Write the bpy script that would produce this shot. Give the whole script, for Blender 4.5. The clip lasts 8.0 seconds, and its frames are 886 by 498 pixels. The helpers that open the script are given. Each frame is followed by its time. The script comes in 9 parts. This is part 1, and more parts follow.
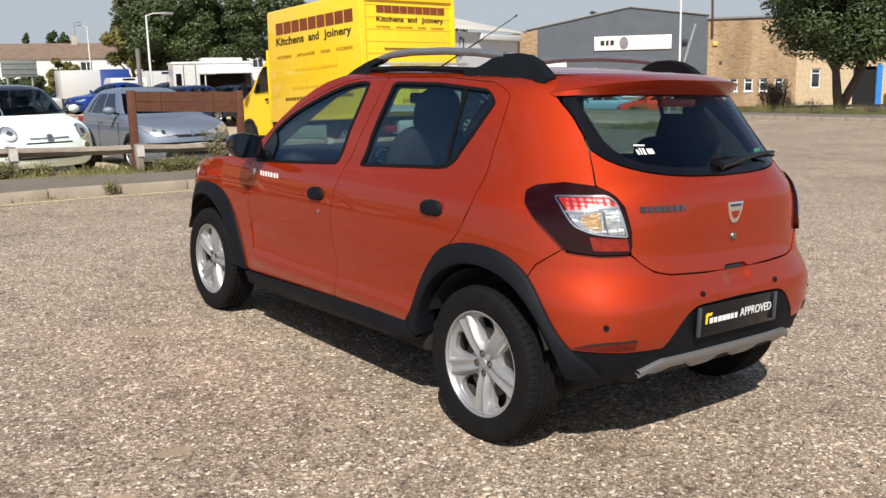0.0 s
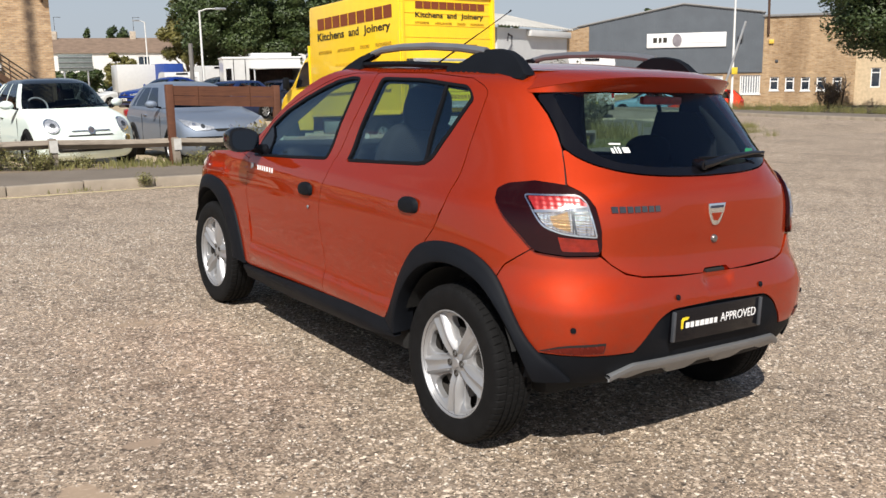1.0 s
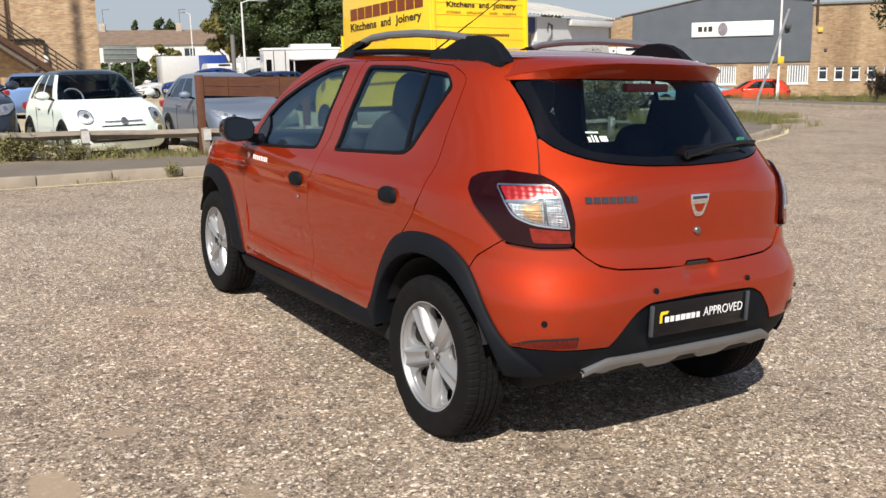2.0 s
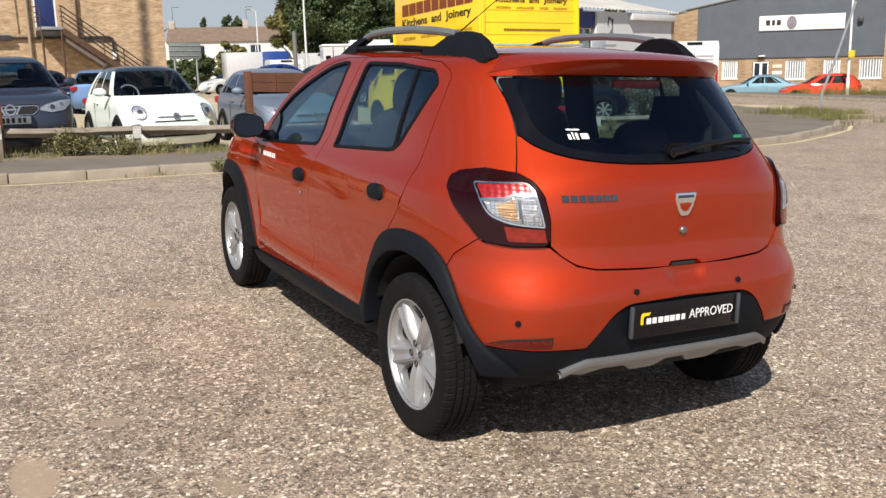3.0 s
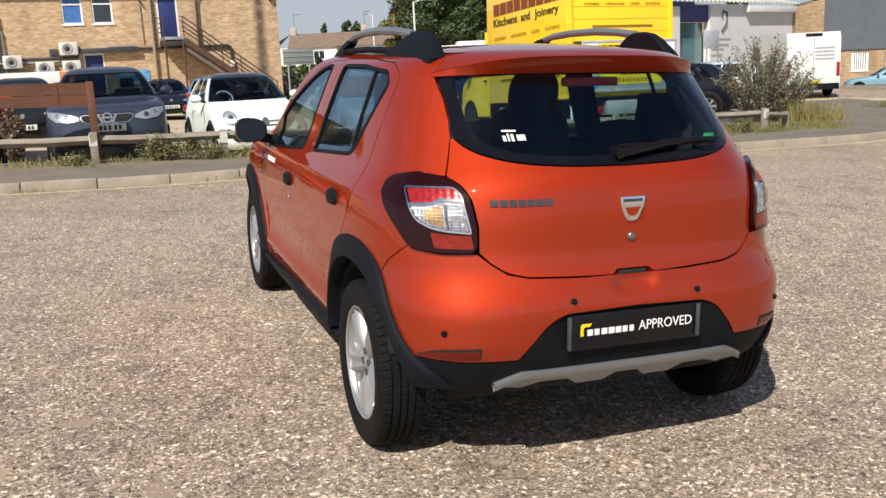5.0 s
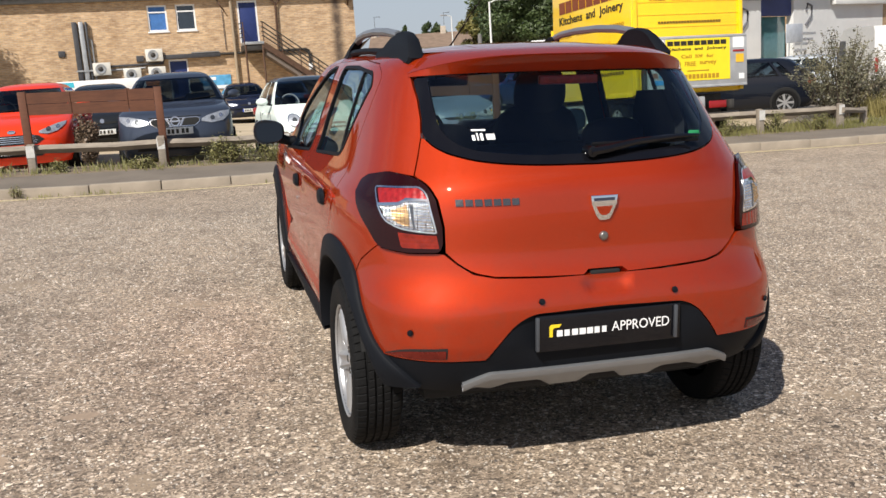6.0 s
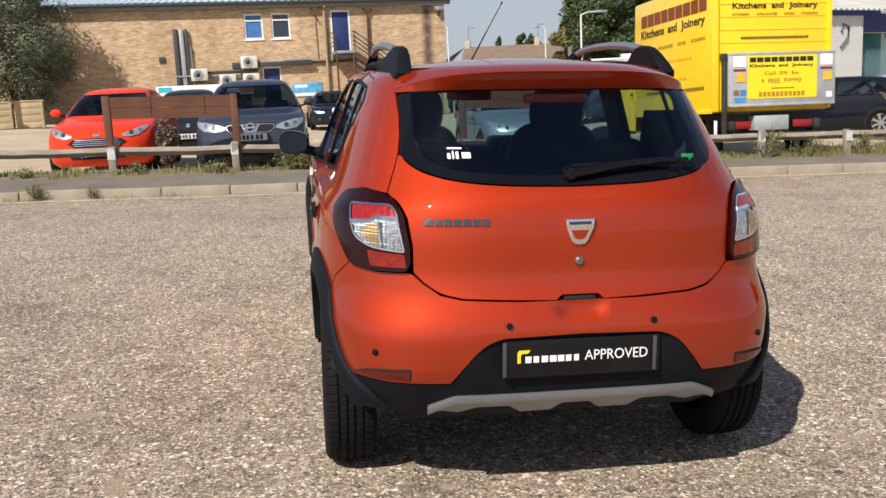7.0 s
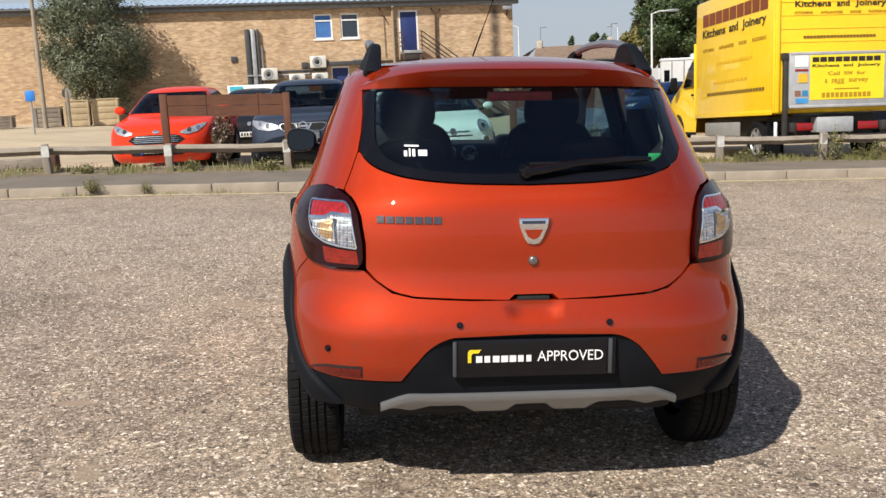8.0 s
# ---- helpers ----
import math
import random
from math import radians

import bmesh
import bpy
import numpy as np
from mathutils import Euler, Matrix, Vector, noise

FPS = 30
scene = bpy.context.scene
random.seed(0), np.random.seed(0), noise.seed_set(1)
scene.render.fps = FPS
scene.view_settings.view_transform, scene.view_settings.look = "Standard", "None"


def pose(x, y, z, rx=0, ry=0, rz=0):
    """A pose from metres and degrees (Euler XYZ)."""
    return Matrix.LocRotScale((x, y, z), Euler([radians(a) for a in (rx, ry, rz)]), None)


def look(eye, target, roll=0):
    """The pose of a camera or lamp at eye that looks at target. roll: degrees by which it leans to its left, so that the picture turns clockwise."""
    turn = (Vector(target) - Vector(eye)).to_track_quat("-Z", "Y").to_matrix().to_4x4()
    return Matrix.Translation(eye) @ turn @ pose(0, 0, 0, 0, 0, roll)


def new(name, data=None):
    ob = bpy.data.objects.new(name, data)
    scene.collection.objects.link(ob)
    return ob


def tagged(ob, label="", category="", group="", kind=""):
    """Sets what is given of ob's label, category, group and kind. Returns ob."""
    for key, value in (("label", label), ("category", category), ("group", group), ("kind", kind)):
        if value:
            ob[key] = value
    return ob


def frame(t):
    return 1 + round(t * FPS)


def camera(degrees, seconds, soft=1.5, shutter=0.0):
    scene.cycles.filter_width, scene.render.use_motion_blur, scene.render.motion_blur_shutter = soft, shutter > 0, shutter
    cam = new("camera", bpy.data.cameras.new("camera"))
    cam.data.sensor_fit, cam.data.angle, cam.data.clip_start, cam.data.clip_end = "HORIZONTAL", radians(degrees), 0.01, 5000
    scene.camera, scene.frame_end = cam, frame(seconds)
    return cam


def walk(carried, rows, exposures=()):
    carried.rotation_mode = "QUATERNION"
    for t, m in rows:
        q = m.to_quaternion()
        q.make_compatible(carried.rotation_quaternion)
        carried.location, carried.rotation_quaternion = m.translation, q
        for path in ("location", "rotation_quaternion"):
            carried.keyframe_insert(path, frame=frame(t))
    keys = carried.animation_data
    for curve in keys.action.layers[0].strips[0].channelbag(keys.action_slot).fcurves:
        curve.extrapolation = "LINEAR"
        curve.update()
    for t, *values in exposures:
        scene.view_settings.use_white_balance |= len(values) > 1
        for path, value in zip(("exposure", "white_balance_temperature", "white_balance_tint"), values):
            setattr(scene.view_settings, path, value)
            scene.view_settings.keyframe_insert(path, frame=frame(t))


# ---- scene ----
cam = camera(52.1, 8.0)
PATH = [
    (0, (-3.014, -3.97, 1.447), (-1.816, -2.413, 1.074), -1.4),
    (0.5, (-2.887, -3.987, 1.442), (-1.732, -2.405, 1.039), -0.7),
    (1, (-2.741, -4.115, 1.437), (-1.635, -2.492, 1.059), -1.0),
    (2.5, (-2.358, -4.238, 1.415), (-1.389, -2.536, 1.007), -1.3),
    (3, (-2.212, -4.339, 1.416), (-1.313, -2.599, 1.014), -1.4),
    (3.5, (-2.081, -4.465, 1.416), (-1.246, -2.688, 1.036), -1.5),
    (4, (-1.935, -4.483, 1.396), (-1.151, -2.681, 1.022), -2.8),
    (4.5, (-1.753, -4.468, 1.402), (-1.025, -2.644, 1.02), -2.5),
    (6, (-1.216, -4.629, 1.371), (-0.735, -2.725, 0.99), -3.8),
    (6.5, (-1.014, -4.594, 1.381), (-0.624, -2.666, 1.024), -2.8),
    (7, (-0.821, -4.65, 1.369), (-0.531, -2.701, 1.021), -2.7),
    (7.5, (-0.613, -4.717, 1.367), (-0.415, -2.758, 1.017), -2.4),
    (8, (-0.444, -4.687, 1.344), (-0.311, -2.721, 1.003), -2.5),
]
walk(cam, [(t, look(eye, target, roll)) for t, eye, target, roll in PATH])

# ---- light ----
SUN = Vector((-0.65, -0.75, 1.0)).normalized()
world = bpy.data.worlds.new("sky")
scene.world = world
world.use_nodes = True
sky = world.node_tree.nodes.new("ShaderNodeTexSky")
sky.sky_type = "NISHITA"
sky.sun_disc = False
sky.sun_elevation = math.asin(SUN.z)
sky.sun_rotation = math.atan2(SUN.x, SUN.y)
sky.air_density, sky.dust_density, sky.ozone_density = 1.0, 4.5, 1.2
backg = world.node_tree.nodes["Background"]
backg.inputs["Strength"].default_value = 0.116


def sky_haze():
    """Summer haze: pale at the horizon, bluer above, with faint broken cloud."""
    nt = world.node_tree
    tc, sep = nt.nodes.new("ShaderNodeTexCoord"), nt.nodes.new("ShaderNodeSeparateXYZ")
    nt.links.new(tc.outputs["Generated"], sep.inputs[0])
    tone = nt.nodes.new("ShaderNodeValToRGB")
    tone.color_ramp.elements[0].position, tone.color_ramp.elements[0].color = 0.0, (0.60, 0.66, 0.72, 1)
    tone.color_ramp.elements[1].position, tone.color_ramp.elements[1].color = 0.65, (0.055, 0.10, 0.21, 1)
    tone.color_ramp.elements.new(0.20).color = (0.43, 0.52, 0.65, 1)
    tone.color_ramp.elements.new(0.38).color = (0.19, 0.28, 0.44, 1)
    nt.links.new(sep.outputs["Z"], tone.inputs["Fac"])
    lay = nt.nodes.new("ShaderNodeMapping")
    lay.inputs["Scale"].default_value = (1.0, 1.0, 3.4)
    nt.links.new(tc.outputs["Generated"], lay.inputs["Vector"])
    cloud = nt.nodes.new("ShaderNodeTexNoise")
    cloud.inputs["Scale"].default_value, cloud.inputs["Detail"].default_value, cloud.inputs["Roughness"].default_value = 2.6, 7.0, 0.58
    nt.links.new(lay.outputs["Vector"], cloud.inputs["Vector"])
    cover = nt.nodes.new("ShaderNodeMapRange")
    cover.inputs["From Min"].default_value, cover.inputs["From Max"].default_value, cover.inputs["To Max"].default_value = 0.52, 0.74, 0.55
    nt.links.new(cloud.outputs["Fac"], cover.inputs["Value"])
    white = nt.nodes.new("ShaderNodeMix")
    white.data_type = "RGBA"
    white.inputs[7].default_value = (0.72, 0.75, 0.79, 1)
    nt.links.new(cover.outputs["Result"], white.inputs[0])
    nt.links.new(tone.outputs["Color"], white.inputs[6])
    scale = nt.nodes.new("ShaderNodeVectorMath")
    scale.operation = "SCALE"
    scale.inputs["Scale"].default_value = 1.0 / backg.inputs["Strength"].default_value
    nt.links.new(white.outputs[2], scale.inputs[0])
    both_ = nt.nodes.new("ShaderNodeMix")
    both_.data_type = "RGBA"
    both_.inputs[0].default_value = 0.80
    nt.links.new(sky.outputs[0], both_.inputs[6])
    nt.links.new(scale.outputs[0], both_.inputs[7])
    nt.links.new(both_.outputs[2], backg.inputs["Color"])


sky_haze()
sun_data = bpy.data.lights.new("sun", "SUN")
sun_data.energy, sun_data.angle, sun_data.color = 5.9, radians(0.55), (1.0, 0.945, 0.865)
sun_ob = new("sun", sun_data)
sun_ob.matrix_world = look(SUN * 60, (0, 0, 0))
scene.view_settings.exposure = 0.0

# the car stands on a slight cross fall
CAR_UP = Vector((-0.0376, 0.0225, 1.0)).normalized()
CAR_TURN = CAR_UP.rotation_difference(Vector((0, 0, 1))).to_matrix().to_4x4()


def ground_z(x, y):
    def ease(v):
        v = max(0.0, min(1.0, v))
        return v * v * (3 - 2 * v)
    # a bank by the hedge and the lower yard before the grey unit
    # the roadside footway lies a little lower than the ground before and behind it
    low = 1 - (0.5 * ease((y - 2) / 5) * (1 - ease((y - 8.9) / 1.5)) if x < 0 else 0.0)
    dip = 0.042 * math.exp(-((x + 1.2) / 2.2) ** 2) * ease((y - 4) / 3) * (1 - ease((y - 8.9) / 1.2))
    return -0.0376 * 12 * math.tanh(x / 12) * low - dip + 0.0225 * 4 * math.tanh(y / 4) + 0.33 * ease((y - 24) / 10) * ease((x - 4) / 3) * (1 - ease((x - 11.3) / 1.2)) * (1 - ease((y - 44) / 8)) + 0.28 * ease((-x - 5) / 6) * ease((y - 17) / 10) - 0.70 * ease((x - 30) / 5)

import functools

# ---- mesh tools ----
def empty(name, m=Matrix()):
    ob = new(name)
    ob.empty_display_size = 0.2
    ob.matrix_basis = m
    return ob


def smooth_by(me, degrees):
    me.polygons.foreach_set("use_smooth", [True] * len(me.polygons))
    me.set_sharp_from_angle(angle=radians(degrees))


def part(name, bm, material, parent=None, label="", m=Matrix(), smooth=40):
    bmesh.ops.recalc_face_normals(bm, faces=bm.faces)
    me = bpy.data.meshes.new(name)
    bm.to_mesh(me)
    bm.free()
    if smooth:
        smooth_by(me, smooth)
    me.materials.append(material)
    ob = new(name, me)
    ob.parent = parent
    ob.matrix_basis = m
    if label:
        ob["label"] = label
    return ob


def box(x0, x1, y0, y1, z0, z1, bevel=0.0, seg=2, bm=None):
    bm = bm or bmesh.new()
    made = bmesh.ops.create_cube(bm, size=1.0)["verts"]
    for v in made:
        v.co = Vector(((x0 + x1) / 2 + v.co.x * (x1 - x0), (y0 + y1) / 2 + v.co.y * (y1 - y0), (z0 + z1) / 2 + v.co.z * (z1 - z0)))
    if bevel:
        edges = list({e for v in made for e in v.link_edges})
        bmesh.ops.bevel(bm, geom=edges, offset=bevel, segments=seg, affect="EDGES", profile=0.5)
    return bm


def tube(points, radius, sides=8, closed=False, bm=None, cap=True):
    """A swept round bar; radius is one number or one per point."""
    bm = bm or bmesh.new()
    pts = [Vector(p) for p in points]
    rings = []
    n = len(pts)
    for i, p in enumerate(pts):
        a = pts[(i - 1) % n] if closed or i else p
        b = pts[(i + 1) % n] if closed or i < n - 1 else p
        d = (b - a).normalized()
        up = Vector((0, 0, 1)) if abs(d.z) < 0.9 else Vector((1, 0, 0))
        u = d.cross(up).normalized()
        v = u.cross(d)
        r = radius[i] if isinstance(radius, (list, tuple)) else radius
        rings.append([bm.verts.new(p + r * (math.cos(k * 2 * math.pi / sides) * u + math.sin(k * 2 * math.pi / sides) * v)) for k in range(sides)])
    for i in range(n if closed else n - 1):
        r0, r1 = rings[i], rings[(i + 1) % n]
        for k in range(sides):
            bm.faces.new((r0[k], r0[(k + 1) % sides], r1[(k + 1) % sides], r1[k]))
    if cap and not closed:
        bm.faces.new(rings[0])
        bm.faces.new(rings[-1])
    return bm


def grid(nu, nv, f, bm=None, close_u=False):
    """A sheet of nu x nv points f(i, j)."""
    bm = bm or bmesh.new()
    vs = [[bm.verts.new(f(i, j)) for j in range(nv)] for i in range(nu)]
    for i in range(nu if close_u else nu - 1):
        for j in range(nv - 1):
            a, b = vs[i], vs[(i + 1) % nu]
            bm.faces.new((a[j], b[j], b[j + 1], a[j + 1]))
    return bm


def lathe(profile, sides=32, bm=None, axis="x"):
    """Turns (radius, offset) pairs round an axis."""
    bm = bm or bmesh.new()

    def at(i, j):
        a = 2 * math.pi * i / sides
        r, o = profile[j]
        return (o, r * math.cos(a), r * math.sin(a)) if axis == "x" else (r * math.cos(a), r * math.sin(a), o)

    return grid(sides, len(profile), at, bm, close_u=True)


def prism(outline, d0, d1, axis="y", bm=None, bevel=0.0):
    """An outline of (a, b) pairs pushed from d0 to d1 along an axis: y -> (a, d, b), x -> (d, a, b), z -> (a, b, d)."""
    bm = bm or bmesh.new()

    def put(a, b, d):
        return {"y": (a, d, b), "x": (d, a, b), "z": (a, b, d)}[axis]

    lo = [bm.verts.new(put(a, b, d0)) for a, b in outline]
    hi = [bm.verts.new(put(a, b, d1)) for a, b in outline]
    faces = [bm.faces.new(lo), bm.faces.new(hi)]
    n = len(outline)
    for i in range(n):
        faces.append(bm.faces.new((lo[i], lo[(i + 1) % n], hi[(i + 1) % n], hi[i])))
    if bevel:
        edges = [e for f in faces[:2] for e in f.edges]
        bmesh.ops.bevel(bm, geom=list(set(edges)), offset=bevel, segments=2, affect="EDGES", profile=0.5)
    return bm


def letters(text, size, depth=0.0, bold=0.0):
    """Raised lettering in the built-in font as a bmesh in the x-z plane, left end at the origin, facing -y."""
    curve = bpy.data.curves.new("letters", "FONT")
    curve.body, curve.size, curve.extrude, curve.resolution_u = text, size, depth, 3
    curve.offset = bold * size
    ob = new("letters", curve)
    bpy.context.view_layer.update()
    me = bpy.data.meshes.new_from_object(ob.evaluated_get(bpy.context.evaluated_depsgraph_get()))
    bm = bmesh.new()
    bm.from_mesh(me)
    bpy.data.objects.remove(ob)
    bpy.data.curves.remove(curve)
    bpy.data.meshes.remove(me)
    for v in bm.verts:
        v.co = Vector((v.co.x, -v.co.z, v.co.y))
    return bm


def fit_width(bm, width, height=None):
    xs, zs = [v.co.x for v in bm.verts], [v.co.z for v in bm.verts]
    k = width / (max(xs) - min(xs))
    kz = height / (max(zs) - min(zs)) if height else k
    x0, z0 = min(xs), min(zs)
    for v in bm.verts:
        v.co.x, v.co.z = (v.co.x - x0) * k, (v.co.z - z0) * kz
    return bm


def moved(bm, m):
    bmesh.ops.transform(bm, matrix=m, verts=bm.verts)
    return bm


def lerp_table(table, v):
    """Smooth reading of (key, value) pairs."""
    if v <= table[0][0]:
        return table[0][1]
    if v >= table[-1][0]:
        return table[-1][1]
    for i in range(len(table) - 1):
        (a, fa), (b, fb) = table[i], table[i + 1]
        if a <= v <= b:
            def slope(k):
                if k <= 0 or k >= len(table) - 1:
                    j = max(0, min(k, len(table) - 2))
                    return (table[j + 1][1] - table[j][1]) / (table[j + 1][0] - table[j][0])
                s0 = (table[k][1] - table[k - 1][1]) / (table[k][0] - table[k - 1][0])
                s1 = (table[k + 1][1] - table[k][1]) / (table[k + 1][0] - table[k][0])
                return 0.0 if s0 * s1 <= 0 else 2 * s0 * s1 / (s0 + s1)
            h, t = b - a, (v - a) / (b - a)
            m0, m1 = slope(i) * h, slope(i + 1) * h
            return fa * (2 * t**3 - 3 * t**2 + 1) + m0 * (t**3 - 2 * t**2 + t) + fb * (3 * t**2 - 2 * t**3) + m1 * (t**3 - t**2)

# ---- materials ----
def material(name):
    mat = bpy.data.materials.new(name)
    mat.use_nodes = True
    nt = mat.node_tree
    return mat, nt, nt.nodes["Principled BSDF"]


def noise_node(nt, scale, detail=4.0, rough=0.55, coord="Object", stretch=None):
    tc = nt.nodes.new("ShaderNodeTexCoord")
    tex = nt.nodes.new("ShaderNodeTexNoise")
    tex.inputs["Scale"].default_value, tex.inputs["Detail"].default_value, tex.inputs["Roughness"].default_value = scale, detail, rough
    src = tc.outputs[coord]
    if stretch:
        mp = nt.nodes.new("ShaderNodeMapping")
        mp.inputs["Scale"].default_value = stretch
        nt.links.new(src, mp.inputs["Vector"])
        src = mp.outputs["Vector"]
    nt.links.new(src, tex.inputs["Vector"])
    return tex


def ramp(nt, source, stops):
    node = nt.nodes.new("ShaderNodeValToRGB")
    node.color_ramp.elements[0].position, node.color_ramp.elements[0].color = stops[0][0], (*stops[0][1], 1)
    node.color_ramp.elements[1].position, node.color_ramp.elements[1].color = stops[-1][0], (*stops[-1][1], 1)
    for p, c in stops[1:-1]:
        node.color_ramp.elements.new(p).color = (*c, 1)
    nt.links.new(source, node.inputs["Fac"])
    return node.outputs["Color"]


def mix(nt, fac, a, b, mode="MIX"):
    node = nt.nodes.new("ShaderNodeMix")
    node.data_type, node.blend_type = "RGBA", mode
    for slot, value in ((0, fac), (6, a), (7, b)):
        if isinstance(value, (int, float)):
            node.inputs[slot].default_value = value
        elif isinstance(value, (tuple, list)):
            node.inputs[slot].default_value = (*value, 1) if len(value) == 3 else value
        else:
            nt.links.new(value, node.inputs[slot])
    return node.outputs[2]


def bump(nt, bsdf, height, strength=0.3, distance=0.01):
    node = nt.nodes.new("ShaderNodeBump")
    node.inputs["Strength"].default_value, node.inputs["Distance"].default_value = strength, distance
    nt.links.new(height, node.inputs["Height"])
    nt.links.new(node.outputs["Normal"], bsdf.inputs["Normal"])


def plain(name, colour, rough=0.5, metal=0.0, coat=0.0, vary=0.12, scale=6.0, relief=0.0, fine=60.0, spec=0.5):
    """A surface with mottling at two scales."""
    mat, nt, b = material(name)
    big, small = noise_node(nt, scale), noise_node(nt, fine, 3.0)
    dark = tuple(c * (1 - vary) for c in colour)
    light = tuple(min(1.0, c * (1 + vary)) for c in colour)
    c = ramp(nt, big.outputs["Fac"], ((0.3, dark), (0.7, light)))
    c = mix(nt, vary * 0.8, c, ramp(nt, small.outputs["Fac"], ((0.3, dark), (0.7, light))))
    nt.links.new(c, b.inputs["Base Color"])
    b.inputs["Metallic"].default_value, b.inputs["Coat Weight"].default_value, b.inputs["Specular IOR Level"].default_value = metal, coat, spec
    r = nt.nodes.new("ShaderNodeMapRange")
    r.inputs["To Min"].default_value, r.inputs["To Max"].default_value = max(0.0, rough - 0.06), min(1.0, rough + 0.08)
    nt.links.new(small.outputs["Fac"], r.inputs["Value"])
    nt.links.new(r.outputs["Result"], b.inputs["Roughness"])
    if relief:
        bump(nt, b, small.outputs["Fac"], relief, 0.004)
    return mat


def paint(name, colour, metal=0.3, dirt=0.0, flake=0.0, coat=1.0):
    """Clear-coated car paint."""
    mat, nt, b = material(name)
    tex = noise_node(nt, 900.0, 1.0)
    c = ramp(nt, tex.outputs["Fac"], ((0.25, tuple(v * (1 - flake) for v in colour)), (0.75, tuple(min(1, v * (1 + flake)) for v in colour))))
    rough = 0.70
    if dirt:
        tc = nt.nodes.new("ShaderNodeTexCoord")
        sep = nt.nodes.new("ShaderNodeSeparateXYZ")
        nt.links.new(tc.outputs["Object"], sep.inputs["Vector"])
        low = nt.nodes.new("ShaderNodeMapRange")
        low.inputs["From Min"].default_value, low.inputs["From Max"].default_value = 0.95, 0.36
        nt.links.new(sep.outputs["Z"], low.inputs["Value"])
        splash = noise_node(nt, 26.0, 5.0, 0.7)
        sp = nt.nodes.new("ShaderNodeMapRange")
        sp.inputs["From Min"].default_value, sp.inputs["From Max"].default_value = 0.48, 0.72
        nt.links.new(splash.outputs["Fac"], sp.inputs["Value"])
        mul = nt.nodes.new("ShaderNodeMath")
        mul.operation = "MULTIPLY"
        nt.links.new(low.outputs["Result"], mul.inputs[0])
        nt.links.new(sp.outputs["Result"], mul.inputs[1])
        mul2 = nt.nodes.new("ShaderNodeMath")
        mul2.operation = "MULTIPLY"
        mul2.inputs[1].default_value = dirt
        nt.links.new(mul.outputs["Value"], mul2.inputs[0])
        c = mix(nt, mul2.outputs["Value"], c, (0.12, 0.085, 0.06))
    nt.links.new(c, b.inputs["Base Color"])
    b.inputs["Metallic"].default_value, b.inputs["Roughness"].default_value = metal, rough
    b.inputs["Coat Weight"].default_value, b.inputs["Coat Roughness"].default_value = coat, 0.02
    b.inputs["Coat IOR"].default_value = 1.52
    b.inputs["Specular IOR Level"].default_value = 0.1
    b.inputs["Specular Tint"].default_value = (*(0.35 + 0.65 * v for v in colour), 1)
    return mat


def glass(name, tint=(0.75, 0.85, 0.83), base=0.07, gloss=(0.9, 0.95, 1.0)):
    """Thin glazing: a tinted clear sheet with mirror gloss that grows at grazing angles."""
    mat = bpy.data.materials.new(name)
    mat.use_nodes = True
    nt = mat.node_tree
    nt.nodes.remove(nt.nodes["Principled BSDF"])
    clear, shiny = nt.nodes.new("ShaderNodeBsdfTransparent"), nt.nodes.new("ShaderNodeBsdfGlossy")
    clear.inputs["Color"].default_value = (*tint, 1)
    shiny.inputs["Color"].default_value, shiny.inputs["Roughness"].default_value = (*gloss, 1), 0.01
    lw, mx = nt.nodes.new("ShaderNodeLayerWeight"), nt.nodes.new("ShaderNodeMixShader")
    lw.inputs["Blend"].default_value = 0.5
    rise, scale = nt.nodes.new("ShaderNodeMath"), nt.nodes.new("ShaderNodeMath")
    rise.operation, rise.inputs[1].default_value = "POWER", 5.0
    scale.operation, scale.inputs[1].default_value, scale.inputs[2].default_value = "MULTIPLY_ADD", 0.90, base
    nt.links.new(lw.outputs["Facing"], rise.inputs[0])
    nt.links.new(rise.outputs[0], scale.inputs[0])
    nt.links.new(scale.outputs[0], mx.inputs[0])
    nt.links.new(clear.outputs[0], mx.inputs[1])
    nt.links.new(shiny.outputs[0], mx.inputs[2])
    nt.links.new(mx.outputs[0], nt.nodes["Material Output"].inputs["Surface"])
    return mat


ORANGE = paint("orange_red_paint", (0.44, 0.040, 0.0056), 0.90, 0.30, 0.25)
BLACK_PLASTIC = plain("black_textured_plastic", (0.0062, 0.0075, 0.0105), 0.6, vary=0.15, relief=0.15, fine=500.0, spec=0.13)
GLOSS_BLACK = plain("gloss_black", (0.005, 0.005, 0.007), 0.06, vary=0.1, spec=0.35)
RUBBER = plain("tyre_rubber", (0.0072, 0.0072, 0.0076), 0.75, vary=0.3, scale=14.0, relief=0.3, fine=160.0, spec=0.15)
SEAL = plain("rubber_seal", (0.0065, 0.0065, 0.008), 0.55, vary=0.1, spec=0.12)
ALLOY = plain("silver_wheel_paint", (0.37, 0.372, 0.38), 0.36, 0.55, 0.15, vary=0.06)
SATIN = plain("satin_silver", (0.26, 0.27, 0.285), 0.40, 0.6, vary=0.08, fine=140.0)
CHROME = plain("chrome", (0.85, 0.86, 0.88), 0.08, 1.0, vary=0.02)
DARK_METAL = plain("dark_steel", (0.06, 0.055, 0.05), 0.6, 0.5, vary=0.3)
CABIN = plain("cabin_plastic", (0.014, 0.0145, 0.017), 0.7, vary=0.15, spec=0.3)
CLOTH = plain("dark_seat_cloth", (0.013, 0.0135, 0.017), 0.95, vary=0.25, relief=0.3, fine=300.0)
